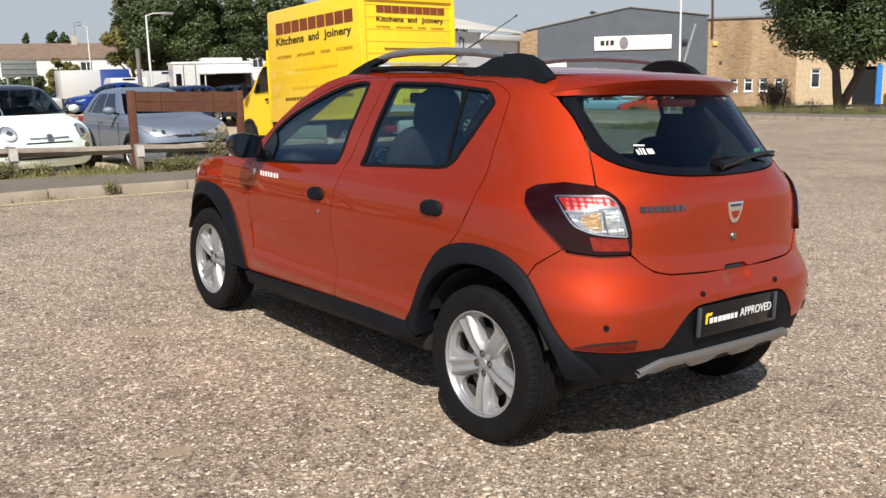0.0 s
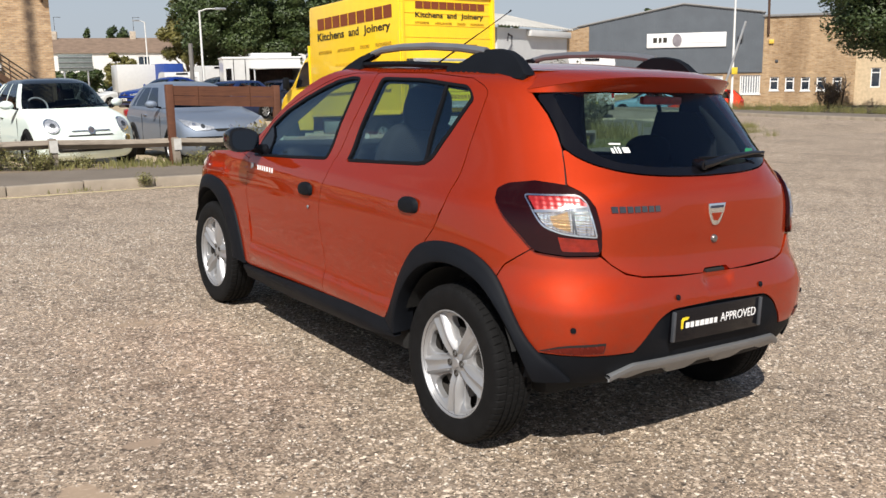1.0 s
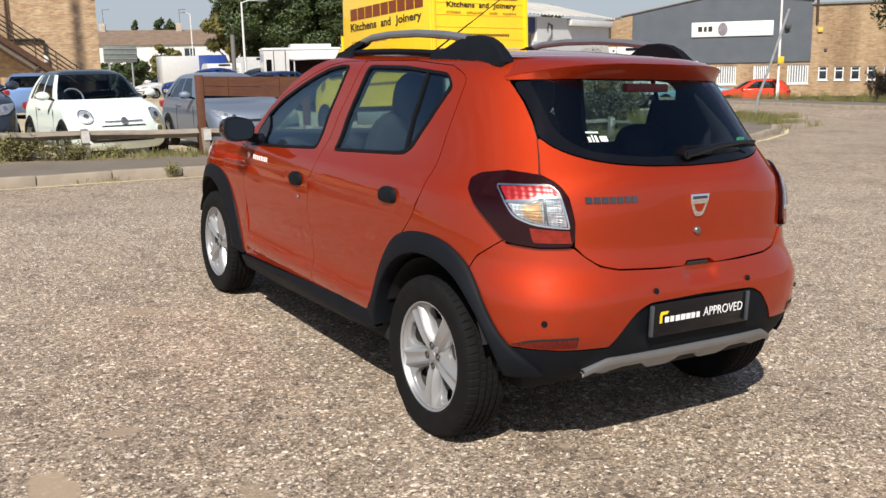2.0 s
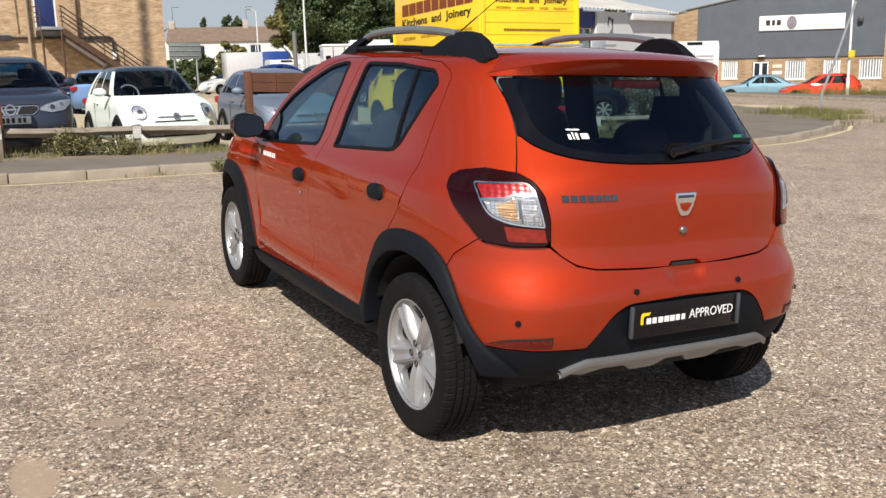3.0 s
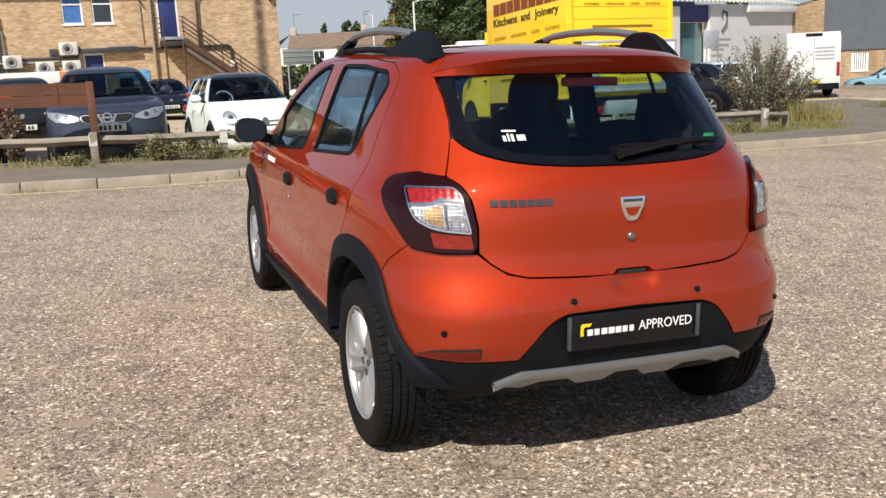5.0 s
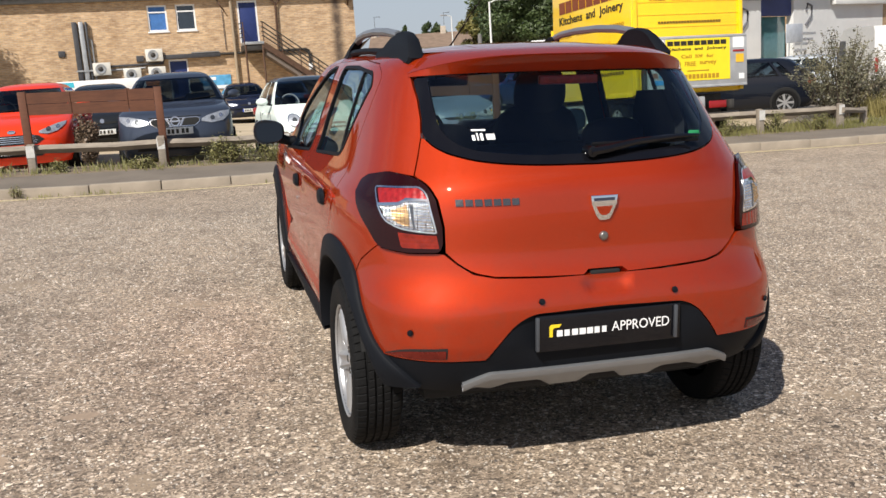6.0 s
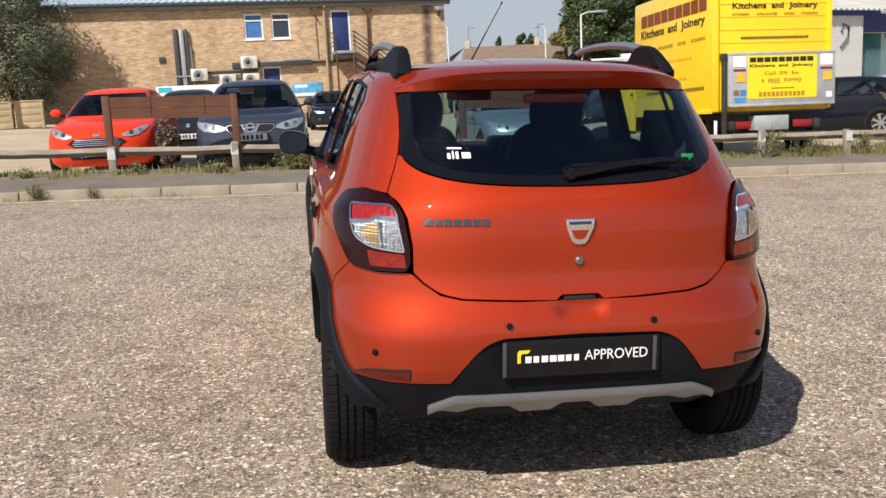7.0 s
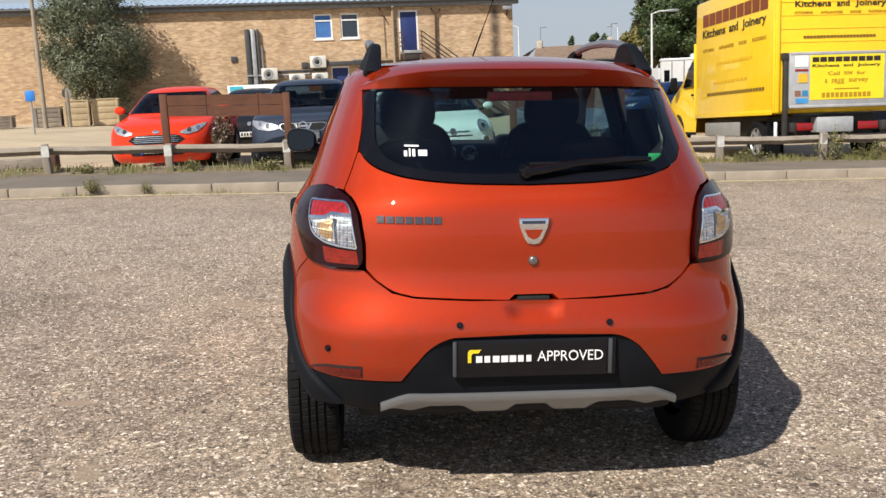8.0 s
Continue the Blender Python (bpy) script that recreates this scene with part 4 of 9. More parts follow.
for x in (2.3, 9.3, 18.5, 25.0):
    part("chimney", box(x, x + 0.55, 3.6, 4.4, 4.9, 6.0, 0.02), plain("pale_chimney", (0.42, 0.36, 0.29), 0.9, vary=0.25), terrace)
    part("aerial", tube([(x + 0.4, 3.9, 6.1), (x + 0.4, 3.9, 7.3), (x + 1.0, 3.9, 7.3)], 0.03, 5), DARK_METAL, terrace)

# ---- the orange hatchback ----
WIDTHS = [(0.25, 0.79), (0.36, 0.812), (0.50, 0.818), (0.62, 0.822), (0.78, 0.826), (0.90, 0.818), (0.96, 0.805), (1.02, 0.765), (1.08, 0.738),
          (1.20, 0.698), (1.30, 0.662), (1.38, 0.632), (1.41, 0.615), (1.435, 0.588), (1.455, 0.545), (1.465, 0.50)]
TAILS = [(0.25, -1.70), (0.31, -1.80), (0.36, -1.85), (0.44, -1.895), (0.52, -1.920), (0.62, -1.925), (0.68, -1.910), (0.72, -1.895), (0.76, -1.882),
         (0.85, -1.867), (0.93, -1.860), (1.00, -1.848), (1.05, -1.828), (1.10, -1.792), (1.18, -1.725), (1.26, -1.668), (1.38, -1.585), (1.465, -1.52)]
FRONTS = [(0.25, 1.88), (0.40, 2.02), (0.60, 2.05), (0.75, 2.02), (0.85, 1.95), (0.95, 1.70), (1.02, 1.25), (1.46, 1.0)]
ROUND = [(0.40, 4.3), (0.60, 4.2), (0.75, 3.6), (1.2, 3.6), (1.46, 3.4)]
TAIL_L = 0.95


@functools.lru_cache(maxsize=None)
def loop_at(zk):
    """Half a plan outline at a height: distance along it from the middle of the tail, half width, y."""
    z = zk / 2000
    w, yr, yf, n = lerp_table(WIDTHS, z), lerp_table(TAILS, z), lerp_table(FRONTS, z), lerp_table(ROUND, z)
    q = np.sin(np.linspace(0, math.pi / 2, 90)) ** 1.0
    q = np.concatenate([np.linspace(0, 0.6, 20)[:-1], 1 - (1 - 0.6) * (1 - np.sin(np.linspace(0, math.pi / 2, 70))) ** 1.6])
    y_tail = yr + TAIL_L * (1 - (1 - q**n) ** (1 / n))
    y_mid = np.linspace(y_tail[-1], 1.05, 40)[1:]
    q2 = np.linspace(1, 0, 60) ** 0.6
    y_nose = 1.05 + (yf - 1.05) * (1 - q2**3.2) ** (1 / 2.6)
    xs = w * np.concatenate([q, np.ones(len(y_mid)), q2[1:]])
    ys = np.concatenate([y_tail, y_mid, y_nose[1:]])
    run = np.concatenate([[0], np.cumsum(np.hypot(np.diff(xs), np.diff(ys)))])
    return run, xs, ys


def skin(p, z):
    run, xs, ys = loop_at(int(round(z * 2000)))
    a = abs(p)
    x, y = float(np.interp(a, run, xs)), float(np.interp(a, run, ys))
    return Vector((-x if p >= 0 else x, y, z))


def skin_normal(p, z):
    e = 0.012
    du = skin(p + e, z) - skin(p - e, z)
    dv = skin(p, z + e) - skin(p, max(0.25, z - e))
    n = dv.cross(du)
    n.normalize()
    c = skin(p, z)
    if n.dot(Vector((c.x, c.y * 0.6, 0.001))) < 0:
        n = -n
    return n


def on_tail(x, z, *r):
    run, xs, ys = loop_at(int(round(z * 2000)))
    k = int(np.argmax(xs))
    p = float(np.interp(abs(x), xs[: k + 1], run[: k + 1]))
    return (p if x <= 0 else -p, z, *r)


def on_side(y, z, *r):
    run, xs, ys = loop_at(int(round(z * 2000)))
    return (float(np.interp(y, ys, run)), z, *r)


def rounded(points, step=0.03):
    """Corners given as (a, b, radius) are rounded; long edges are divided."""
    out = []
    n = len(points)
    for i, pt in enumerate(points):
        p, a, b = Vector(pt[:2]), Vector(points[i - 1][:2]), Vector(points[(i + 1) % n][:2])
        r = pt[2] if len(pt) > 2 else 0
        r = min(r, (a - p).length * 0.48, (b - p).length * 0.48)
        if r < 1e-4:
            out.append(p)
            continue
        s, e = p + (a - p).normalized() * r, p + (b - p).normalized() * r
        for k in range(7):
            t = k / 6
            out.append(s * (1 - t) ** 2 + p * 2 * t * (1 - t) + e * t * t)
    full = []
    for i, p in enumerate(out):
        q = out[(i + 1) % len(out)]
        k = max(1, int((q - p).length / step))
        full += [p.lerp(q, j / k) for j in range(k)]
    return full


def inset(poly, d):
    """Moves a closed outline inwards by d."""
    area = sum(poly[i - 1].x * poly[i].y - poly[i].x * poly[i - 1].y for i in range(len(poly)))
    sgn = 1 if area > 0 else -1
    out = []
    for i, p in enumerate(poly):
        a, b = poly[i - 1], poly[(i + 1) % len(poly)]
        t = (b - a)
        if t.length < 1e-7:
            continue
        t.normalize()
        out.append(p + Vector((-t.y, t.x)) * d * sgn)
    return out


def flat_fill(outline, holes=(), step=0.035):
    bm = bmesh.new()
    for poly in (outline, *holes):
        vs = [bm.verts.new((p.x, p.y, 0)) for p in poly]
        for i in range(len(vs)):
            bm.edges.new((vs[i - 1], vs[i]))
    bmesh.ops.triangle_fill(bm, use_beauty=True, use_dissolve=False, edges=bm.edges[:])
    lo = [min(p[k] for p in outline) for k in (0, 1)]
    hi = [max(p[k] for p in outline) for k in (0, 1)]
    for k in (0, 1):
        v = math.ceil(lo[k] / step) * step
        while v < hi[k]:
            co, no = [0, 0, 0], [0, 0, 0]
            co[k], no[k] = v, 1
            bmesh.ops.bisect_plane(bm, geom=bm.verts[:] + bm.edges[:] + bm.faces[:], dist=1e-5, plane_co=co, plane_no=no)
            v += step
    return bm


def panel(name, points, mat, parent, label="", holes=(), gap=0.0019, depth=0.03, off=0.0, mirror=False, step=0.035, shape=None, fine=0.012):
    """A skin panel from its outline on the shell, with turned-in edges. shape(p, z): extra height off the skin."""
    outline = inset(rounded(points), gap)
    bm = flat_fill(outline, [inset(rounded(h), -gap) for h in holes], step)
    flat = {v: (v.co.x, v.co.y) for v in bm.verts}
    normals = {}
    for v, (p, z) in flat.items():
        n = skin_normal(p, z)
        extra = shape(p, z) if shape else 0.0
        v.co = skin(p, z) + n * (off + extra)
        if shape:
            e = fine
            hp = (shape(p + e, z) - shape(p - e, z)) / (2 * e)
            hz = (shape(p, z + e) - shape(p, z - e)) / (2 * e)
            tp, tz = (skin(p + e, z) - skin(p - e, z)).normalized(), (skin(p, z + e) - skin(p, max(0.25, z - e))).normalized()
            n = (n - tp * hp - tz * hz).normalized()
        normals[v] = n
    bm.normal_update()
    for f in bm.faces:
        if f.normal.dot(normals[f.verts[0]]) < 0:
            f.normal_flip()
    if depth:
        rim = [e for e in bm.edges if e.is_boundary]
        made = bmesh.ops.extrude_edge_only(bm, edges=rim)["geom"]
        near = {}
        fresh = [g for g in made if isinstance(g, bmesh.types.BMVert)]
        for v in fresh:
            for e in v.link_edges:
                o = e.other_vert(v)
                if o in normals:
                    near[v] = o
        for v in fresh:
            normals[v] = normals[near[v]]
        for v in fresh:
            v.co = v.co - normals[v] * depth
    bm.verts.index_update()
    rim_verts = {v.index for v in fresh} if depth else set()
    order = [normals[v] for v in bm.verts]
    if mirror:
        for v in bm.verts:
            v.co.x = -v.co.x
        for f in bm.faces:
            f.normal_flip()
        order = [Vector((-n.x, n.y, n.z)) for n in order]
    me = bpy.data.meshes.new(name)
    bm.to_mesh(me)
    bm.free()
    me.polygons.foreach_set("use_smooth", [True] * len(me.polygons))
    loops_ = [None] * len(me.loops)
    for poly in me.polygons:
        turned = any(k in rim_verts for k in poly.vertices)
        for li, vi in zip(poly.loop_indices, poly.vertices):
            loops_[li] = poly.normal if turned else order[vi]
    me.normals_split_custom_set(loops_)
    me.materials.append(mat)
    ob = new(name, me)
    ob.parent = parent
    if label:
        ob["label"] = label
    return ob


def both(name, points, mat, parent, label="", **more):
    return [panel(name, points, mat, parent, label, **more), panel(name, points, mat, parent, label, mirror=True, **more)]


S, T = on_side, on_tail
car = empty("hatchback_car", CAR_TURN)
tagged(car, "orange-red five-door crossover hatchback with black cladding on gravelly tarmac", "car")

# glazing outlines on the left side
FRONT_PANE = [S(0.665, 0.970, 0.03), S(0.20, 0.995), S(-0.143, 1.018, 0.03), S(-0.178, 1.20), S(-0.215, 1.413, 0.03), S(-0.13, 1.418, 0.05), S(0.00, 1.398), S(0.12, 1.362), S(0.29, 1.303), S(0.45, 1.234), S(0.585, 1.148, 0.05), S(0.655, 1.060, 0.03)]
REAR_PANE = [S(-0.335, 1.026, 0.03), S(-0.72, 1.05), S(-1.00, 1.068, 0.09), S(-1.08, 1.20), S(-1.15, 1.345, 0.08), S(-1.085, 1.396, 0.07), S(-0.75, 1.418), S(-0.405, 1.418, 0.04), S(-0.375, 1.25)]
FRONT_DOOR = [S(0.72, 0.345, 0.02), S(-0.212, 0.375, 0.01), S(-0.20, 0.62), S(-0.195, 0.88), S(-0.225, 1.02), S(-0.33, 1.437, 0.02), S(-0.12, 1.434), S(0.02, 1.412), S(0.13, 1.378), S(0.30, 1.319), S(0.46, 1.250), S(0.605, 1.157, 0.04), S(0.685, 1.06), S(0.71, 0.955, 0.02), S(0.70, 0.86), S(0.69, 0.60)]
REAR_DOOR = [S(-0.212, 0.375, 0.01), S(-0.80, 0.385, 0.02), S(-0.885, 0.50), S(-0.95, 0.60), S(-1.06, 0.70, 0.02), S(-1.10, 0.765), S(-1.17, 0.84, 0.03), S(-1.215, 1.00), S(-1.222, 1.20), S(-1.205, 1.385, 0.06), S(-1.08, 1.425), S(-0.75, 1.443), S(-0.33, 1.437, 0.02), S(-0.225, 1.02), S(-0.195, 0.88), S(-0.20, 0.62)]


def crease(p, z):
    """A soft swage above the sill and one below the glass."""
    return 0.012 * math.exp(-((z - 0.43) / 0.045) ** 2) - 0.008 * math.exp(-((z - 0.56) / 0.09) ** 2) + 0.004 * math.exp(-((z - 0.905) / 0.02) ** 2)


for side in (False, True):
    fd = panel("front_door", FRONT_DOOR, ORANGE, car, holes=[FRONT_PANE], mirror=side, shape=crease)
    rd = panel("rear_door", REAR_DOOR, ORANGE, car, holes=[REAR_PANE], mirror=side, shape=crease)
    for pane, door in ((FRONT_PANE, fd), (REAR_PANE, rd)):
        seal = panel("window_seal", pane, SEAL, door, "black rubber window seal", holes=[[(*q, 0.03) for q in inset(rounded(pane), 0.012)]], gap=0.0, depth=0.02, off=0.002, mirror=side)
        gl = panel("window_pane", [tuple(q) for q in inset(rounded(pane), 0.012)], CAR_GLASS, door, "tinted side window glass", gap=0.0, depth=0.0, off=-0.006, mirror=side)
        gl.visible_shadow = False
    panel("window_divider", [S(-0.932, 1.402), S(-0.950, 1.402), S(-0.980, 1.068), S(-0.962, 1.068)], SEAL, rd, "black window divider bar", gap=0.0, depth=0.01, off=0.001, mirror=side)
    panel("window_corner", [S(0.655, 0.974), S(0.50, 0.982), S(0.52, 1.09), S(0.57, 1.145, 0.03), S(0.645, 1.055)], GLOSS_BLACK, fd, "black mirror base panel", gap=0.004, depth=0.01, off=0.003, mirror=side)

# the arch cut-outs, as outlines round the hubs
HUB_F, HUB_R, HUB_Z = 1.294, -1.294, 0.316


def arch(yc, r, a0, a1, n=15):
    return [S(yc + r * math.cos(radians(a0 + (a1 - a0) * i / (n - 1))), HUB_Z + r * math.sin(radians(a0 + (a1 - a0) * i / (n - 1)))) for i in range(n)]


LAMP = [S(-1.455, 1.022, 0.03), S(-1.49, 1.046, 0.02), T(-0.66, 1.062), T(-0.605, 1.055, 0.03), T(-0.564, 1.030, 0.04), T(-0.546, 0.985), T(-0.534, 0.90), T(-0.534, 0.842, 0.015), T(-0.548, 0.818, 0.012), T(-0.64, 0.814),
        T(-0.715, 0.824, 0.05), S(-1.61, 0.875, 0.05), S(-1.535, 0.935, 0.05), S(-1.475, 0.985)]
LAMP_SIDE = [S(-1.655, 0.838), S(-1.61, 0.873), S(-1.535, 0.933), S(-1.475, 0.983), S(-1.452, 1.022, 0.02), S(-1.488, 1.049, 0.02), T(-0.66, 1.065), T(-0.600, 1.057)]
quarter = [S(-1.222, 1.20), S(-1.217, 1.00), S(-1.17, 0.84, 0.03), S(-1.10, 0.765), S(-1.07, 0.71)] + arch(HUB_R, 0.425, 60, 126, 9) + [S(-1.53, 0.71), S(-1.56, 0.765), S(-1.655, 0.838)] + LAMP_SIDE[1:] + [
    T(-0.574, 1.12), T(-0.552, 1.178), T(-0.541, 1.235), T(-0.535, 1.30), T(-0.535, 1.378), T(-0.50, 1.425), T(-0.44, 1.46), S(-1.30, 1.463), S(-0.75, 1.463), S(-0.33, 1.46), S(-0.33, 1.437), S(-0.75, 1.443), S(-1.08, 1.425), S(-1.205, 1.385, 0.06)]
both("quarter_panel", quarter, ORANGE, car, gap=0.0017)
# the roof sides ahead of the centre pillar and the fender
both("roof_side", [S(-0.33, 1.437), S(-0.33, 1.46), S(-0.02, 1.464), S(0.10, 1.441), S(0.20, 1.408), S(0.30, 1.366), S(0.42, 1.305), S(0.54, 1.222), S(0.66, 1.125), S(0.76, 1.045), S(0.88, 0.985), S(0.71, 0.955), S(0.685, 1.06), S(0.605, 1.157), S(0.46, 1.250), S(0.30, 1.319), S(0.13, 1.378), S(0.02, 1.412), S(-0.12, 1.434)], ORANGE, car, gap=0.001)
fender = [S(0.72, 0.345), S(0.69, 0.60), S(0.70, 0.86), S(0.71, 0.955), S(0.88, 0.985), S(1.25, 0.955), S(1.55, 0.90), S(1.75, 0.82), S(1.86, 0.70), S(1.86, 0.50)] + arch(HUB_F, 0.45, 20, 172, 14)
both("front_wing", fender, ORANGE, car, gap=0.0022)
pn = [loop_at(int(z * 2000))[0][-1] - 1e-3 for z in (0.82, 0.70, 0.50, 0.30)]
both("front_bumper", [S(1.76, 0.30), S(1.86, 0.50), S(1.86, 0.70), S(1.75, 0.82), (pn[0], 0.82), (pn[1], 0.70), (pn[2], 0.50), (pn[3], 0.30)], ORANGE, car, gap=0.001)
part("bonnet", grid(17, 13, lambda i, j: Vector(((i / 8 - 1) * (0.74 - 0.10 * (j / 12) ** 2), 0.86 + 1.10 * j / 12 - 0.10 * (i / 8 - 1) ** 2 * (j / 12), 1.005 - 0.04 * (j / 12) - 0.13 * (j / 12) ** 3 - 0.045 * (i / 8 - 1) ** 4))), ORANGE, car)


def roof_at(x, y):
    fall = 0.03 * max(0, (-y - 1.0) / 0.5) ** 2 + 0.09 * max(0, (y + 0.15) / 0.45) ** 2
    return 1.497 - 0.034 * (x / 0.5) ** 2 - fall * (1 - 0.3 * (x / 0.5) ** 2)


def roof_end(x):
    return skin(*T(x * 0.99, 1.45)).y + 0.03


part("roof", grid(25, 31, lambda i, j: Vector(((x := (i / 12 - 1) * 0.505), (y := 0.30 + (roof_end(x) - 0.30) * j / 30), roof_at(x, y) + 0.002))), ORANGE, car)
PILLAR = [(0.99, 0.86), (1.045, 0.75), (1.125, 0.65), (1.222, 0.53), (1.305, 0.41), (1.366, 0.29), (1.408, 0.19), (1.430, 0.13)]


def screen_at(i, j):
    z, y = PILLAR[j]
    u = i / 7 - 1
    return Vector((u * (abs(skin(*S(y, z)).x) - 0.012), y + 0.15 * (1 - u * u) * (1 - 0.35 * j / 7), z + 0.035 * (1 - u * u)))


part("windscreen", grid(15, 8, screen_at), CAR_GLASS, car, "tinted windscreen").visible_shadow = False

# tailgate, its window and the bumper
PANE_LOW = [(-0.549, 1.185, 0.03), (-0.528, 1.152, 0.025), (-0.49, 1.128, 0.03), (-0.42, 1.107, 0.04), (-0.33, 1.094, 0.05), (-0.20, 1.085, 0.06), (0.0, 1.081)]
pane_low = PANE_LOW + [(-q[0], *q[1:]) for q in reversed(PANE_LOW[:-1])]
lid_low = [(-0.533, 0.818), (-0.50, 0.785), (-0.45, 0.752, 0.03), (-0.38, 0.738), (-0.20, 0.730), (-0.08, 0.726), (-0.06, 0.742), (0.06, 0.742), (0.08, 0.726), (0.20, 0.730), (0.38, 0.738), (0.45, 0.752, 0.03), (0.50, 0.785), (0.533, 0.818)]
lid = [T(*q) for q in lid_low] + [T(0.531, 0.90), T(0.543, 0.985), T(0.561, 1.030, 0.04), T(0.598, 1.057, 0.01), T(0.573, 1.12)] + [T(*q) for q in reversed(pane_low)] + [T(-0.573, 1.12), T(-0.598, 1.057, 0.01), T(-0.561, 1.030, 0.04), T(-0.543, 0.985), T(-0.531, 0.90)]


def lid_shape(p, z):
    """The shelf line below the window and the hollow round the lock."""
    return 0.004 * math.exp(-((z - 1.02) / 0.04) ** 2) - 0.006 * math.exp(-((z - 0.80) / 0.06) ** 2)


tailgate = panel("tailgate", lid, ORANGE, car, shape=lid_shape)
pane = [T(*q) for q in pane_low] + [T(0.538, 1.235), T(0.532, 1.30), T(0.532, 1.372, 0.03), T(0.30, 1.392), T(0.0, 1.395), T(-0.30, 1.392), T(-0.532, 1.372, 0.03), T(-0.532, 1.30), T(-0.538, 1.235)]
inner_pane = [T(-0.492, 1.21, 0.06), T(-0.462, 1.165, 0.05), T(-0.40, 1.138, 0.06), T(-0.22, 1.118, 0.08), T(0.22, 1.118, 0.08), T(0.40, 1.138, 0.06), T(0.462, 1.165, 0.05), T(0.492, 1.21, 0.06), T(0.488, 1.385, 0.03), T(-0.488, 1.385, 0.03)]
panel("rear_window_border", pane, GLOSS_BLACK, tailgate, "black printed border of the rear window", holes=[inner_pane], gap=0.003, depth=0.012, off=0.002)
rw = panel("rear_window", inner_pane, REAR_GLASS, tailgate, "tinted rear window with heating lines", gap=-0.003, depth=0.0, off=0.001)
rw.visible_shadow = False
bump_top = [T(*q) for q in [(-0.536, 0.812), (-0.50, 0.781), (-0.45, 0.748), (-0.38, 0.734), (-0.20, 0.726), (0.20, 0.726), (0.38, 0.734), (0.45, 0.748), (0.50, 0.781), (0.536, 0.812)]]


left_edge = [T(-0.548, 0.815), T(-0.64, 0.811), T(-0.716, 0.821), S(-1.655, 0.836), S(-1.56, 0.762), S(-1.53, 0.70), S(-1.58, 0.62), S(-1.63, 0.54), S(-1.67, 0.468, 0.01), T(-0.60, 0.463), T(-0.425, 0.466)]
black_mid = [T(-0.425, 0.466), T(-0.385, 0.52), T(-0.33, 0.585, 0.04), T(-0.27, 0.615, 0.03), T(0.0, 0.622), T(0.27, 0.615, 0.03), T(0.33, 0.585, 0.04), T(0.385, 0.52), T(0.425, 0.466)]
bumper_pts = bump_top + [(-q[0], *q[1:]) for q in left_edge[:-1]] + list(reversed(black_mid)) + list(reversed(left_edge[:-1]))


def bumper_shape(p, z):
    pocket = -0.018 * math.exp(-((z - 0.70) / 0.022) ** 2) * math.exp(-(p / 0.075) ** 6)
    return pocket


bumper = panel("rear_bumper", bumper_pts, ORANGE, car, shape=bumper_shape, gap=0.0008)
valance_pts = black_mid[1:-1] + [T(0.425, 0.463), T(0.60, 0.460)] + [(-q[0], q[1]) for q in (S(-1.66, 0.462), S(-1.66, 0.40), S(-1.64, 0.35))] + [T(0.45, 0.325), T(-0.45, 0.325)] + [S(-1.64, 0.35), S(-1.66, 0.40), S(-1.66, 0.462)] + [T(-0.60, 0.460), T(-0.425, 0.463)]
panel("bumper_valance", valance_pts, BLACK_PLASTIC, bumper, "black plastic lower bumper", off=-0.004, shape=lambda p, z: -0.02 * math.exp(-((z - 0.54) / 0.075) ** 4) * math.exp(-(p / 0.30) ** 8))

# wheel-arch cladding and sills
def even_steps(points, n):
    """n even steps on a smooth line through plan points."""
    run = [0.0]
    for a, b in zip(points, points[1:]):
        run.append(run[-1] + math.dist(a, b))
    ts = [run[-1] * i / (n - 1) for i in range(n)]
    return [Vector([lerp_spline(run, [q[k] for q in points], t) for k in (0, 1)]) for t in ts]


def lerp_spline(run, vals, t):
    i = max(k for k in range(len(run) - 1) if run[k] <= t + 1e-9)
    a, b, c, d = vals[max(0, i - 1)], vals[i], vals[i + 1], vals[min(len(vals) - 1, i + 2)]
    u = (t - run[i]) / (run[i + 1] - run[i])
    return 0.5 * (2 * b + (c - a) * u + (2 * a - 5 * b + 4 * c - d) * u * u + (3 * b - a - 3 * c + d) * u**3)


REAR_BAND = [(-0.815, 0.39), (-0.872, 0.50), (-0.938, 0.62), (-1.035, 0.735), (-1.15, 0.787), (-1.29, 0.802), (-1.41, 0.786), (-1.51, 0.735), (-1.595, 0.65), (-1.665, 0.54), (-1.722, 0.462), (-1.762, 0.41), (-1.772, 0.36)]
FRONT_BAND = [(0.765, 0.345), (0.82, 0.50), (0.885, 0.63), (0.98, 0.735), (1.10, 0.787), (1.29, 0.802), (1.44, 0.78), (1.57, 0.71), (1.68, 0.58), (1.74, 0.46), (1.73, 0.36)]
BAND = [(0.0, -0.02), (0.0, 0.007), (0.05, 0.012), (0.30, 0.018), (0.60, 0.024), (0.85, 0.028), (0.96, 0.026), (1.0, 0.018), (1.0, -0.03), (0.99, -0.07)]
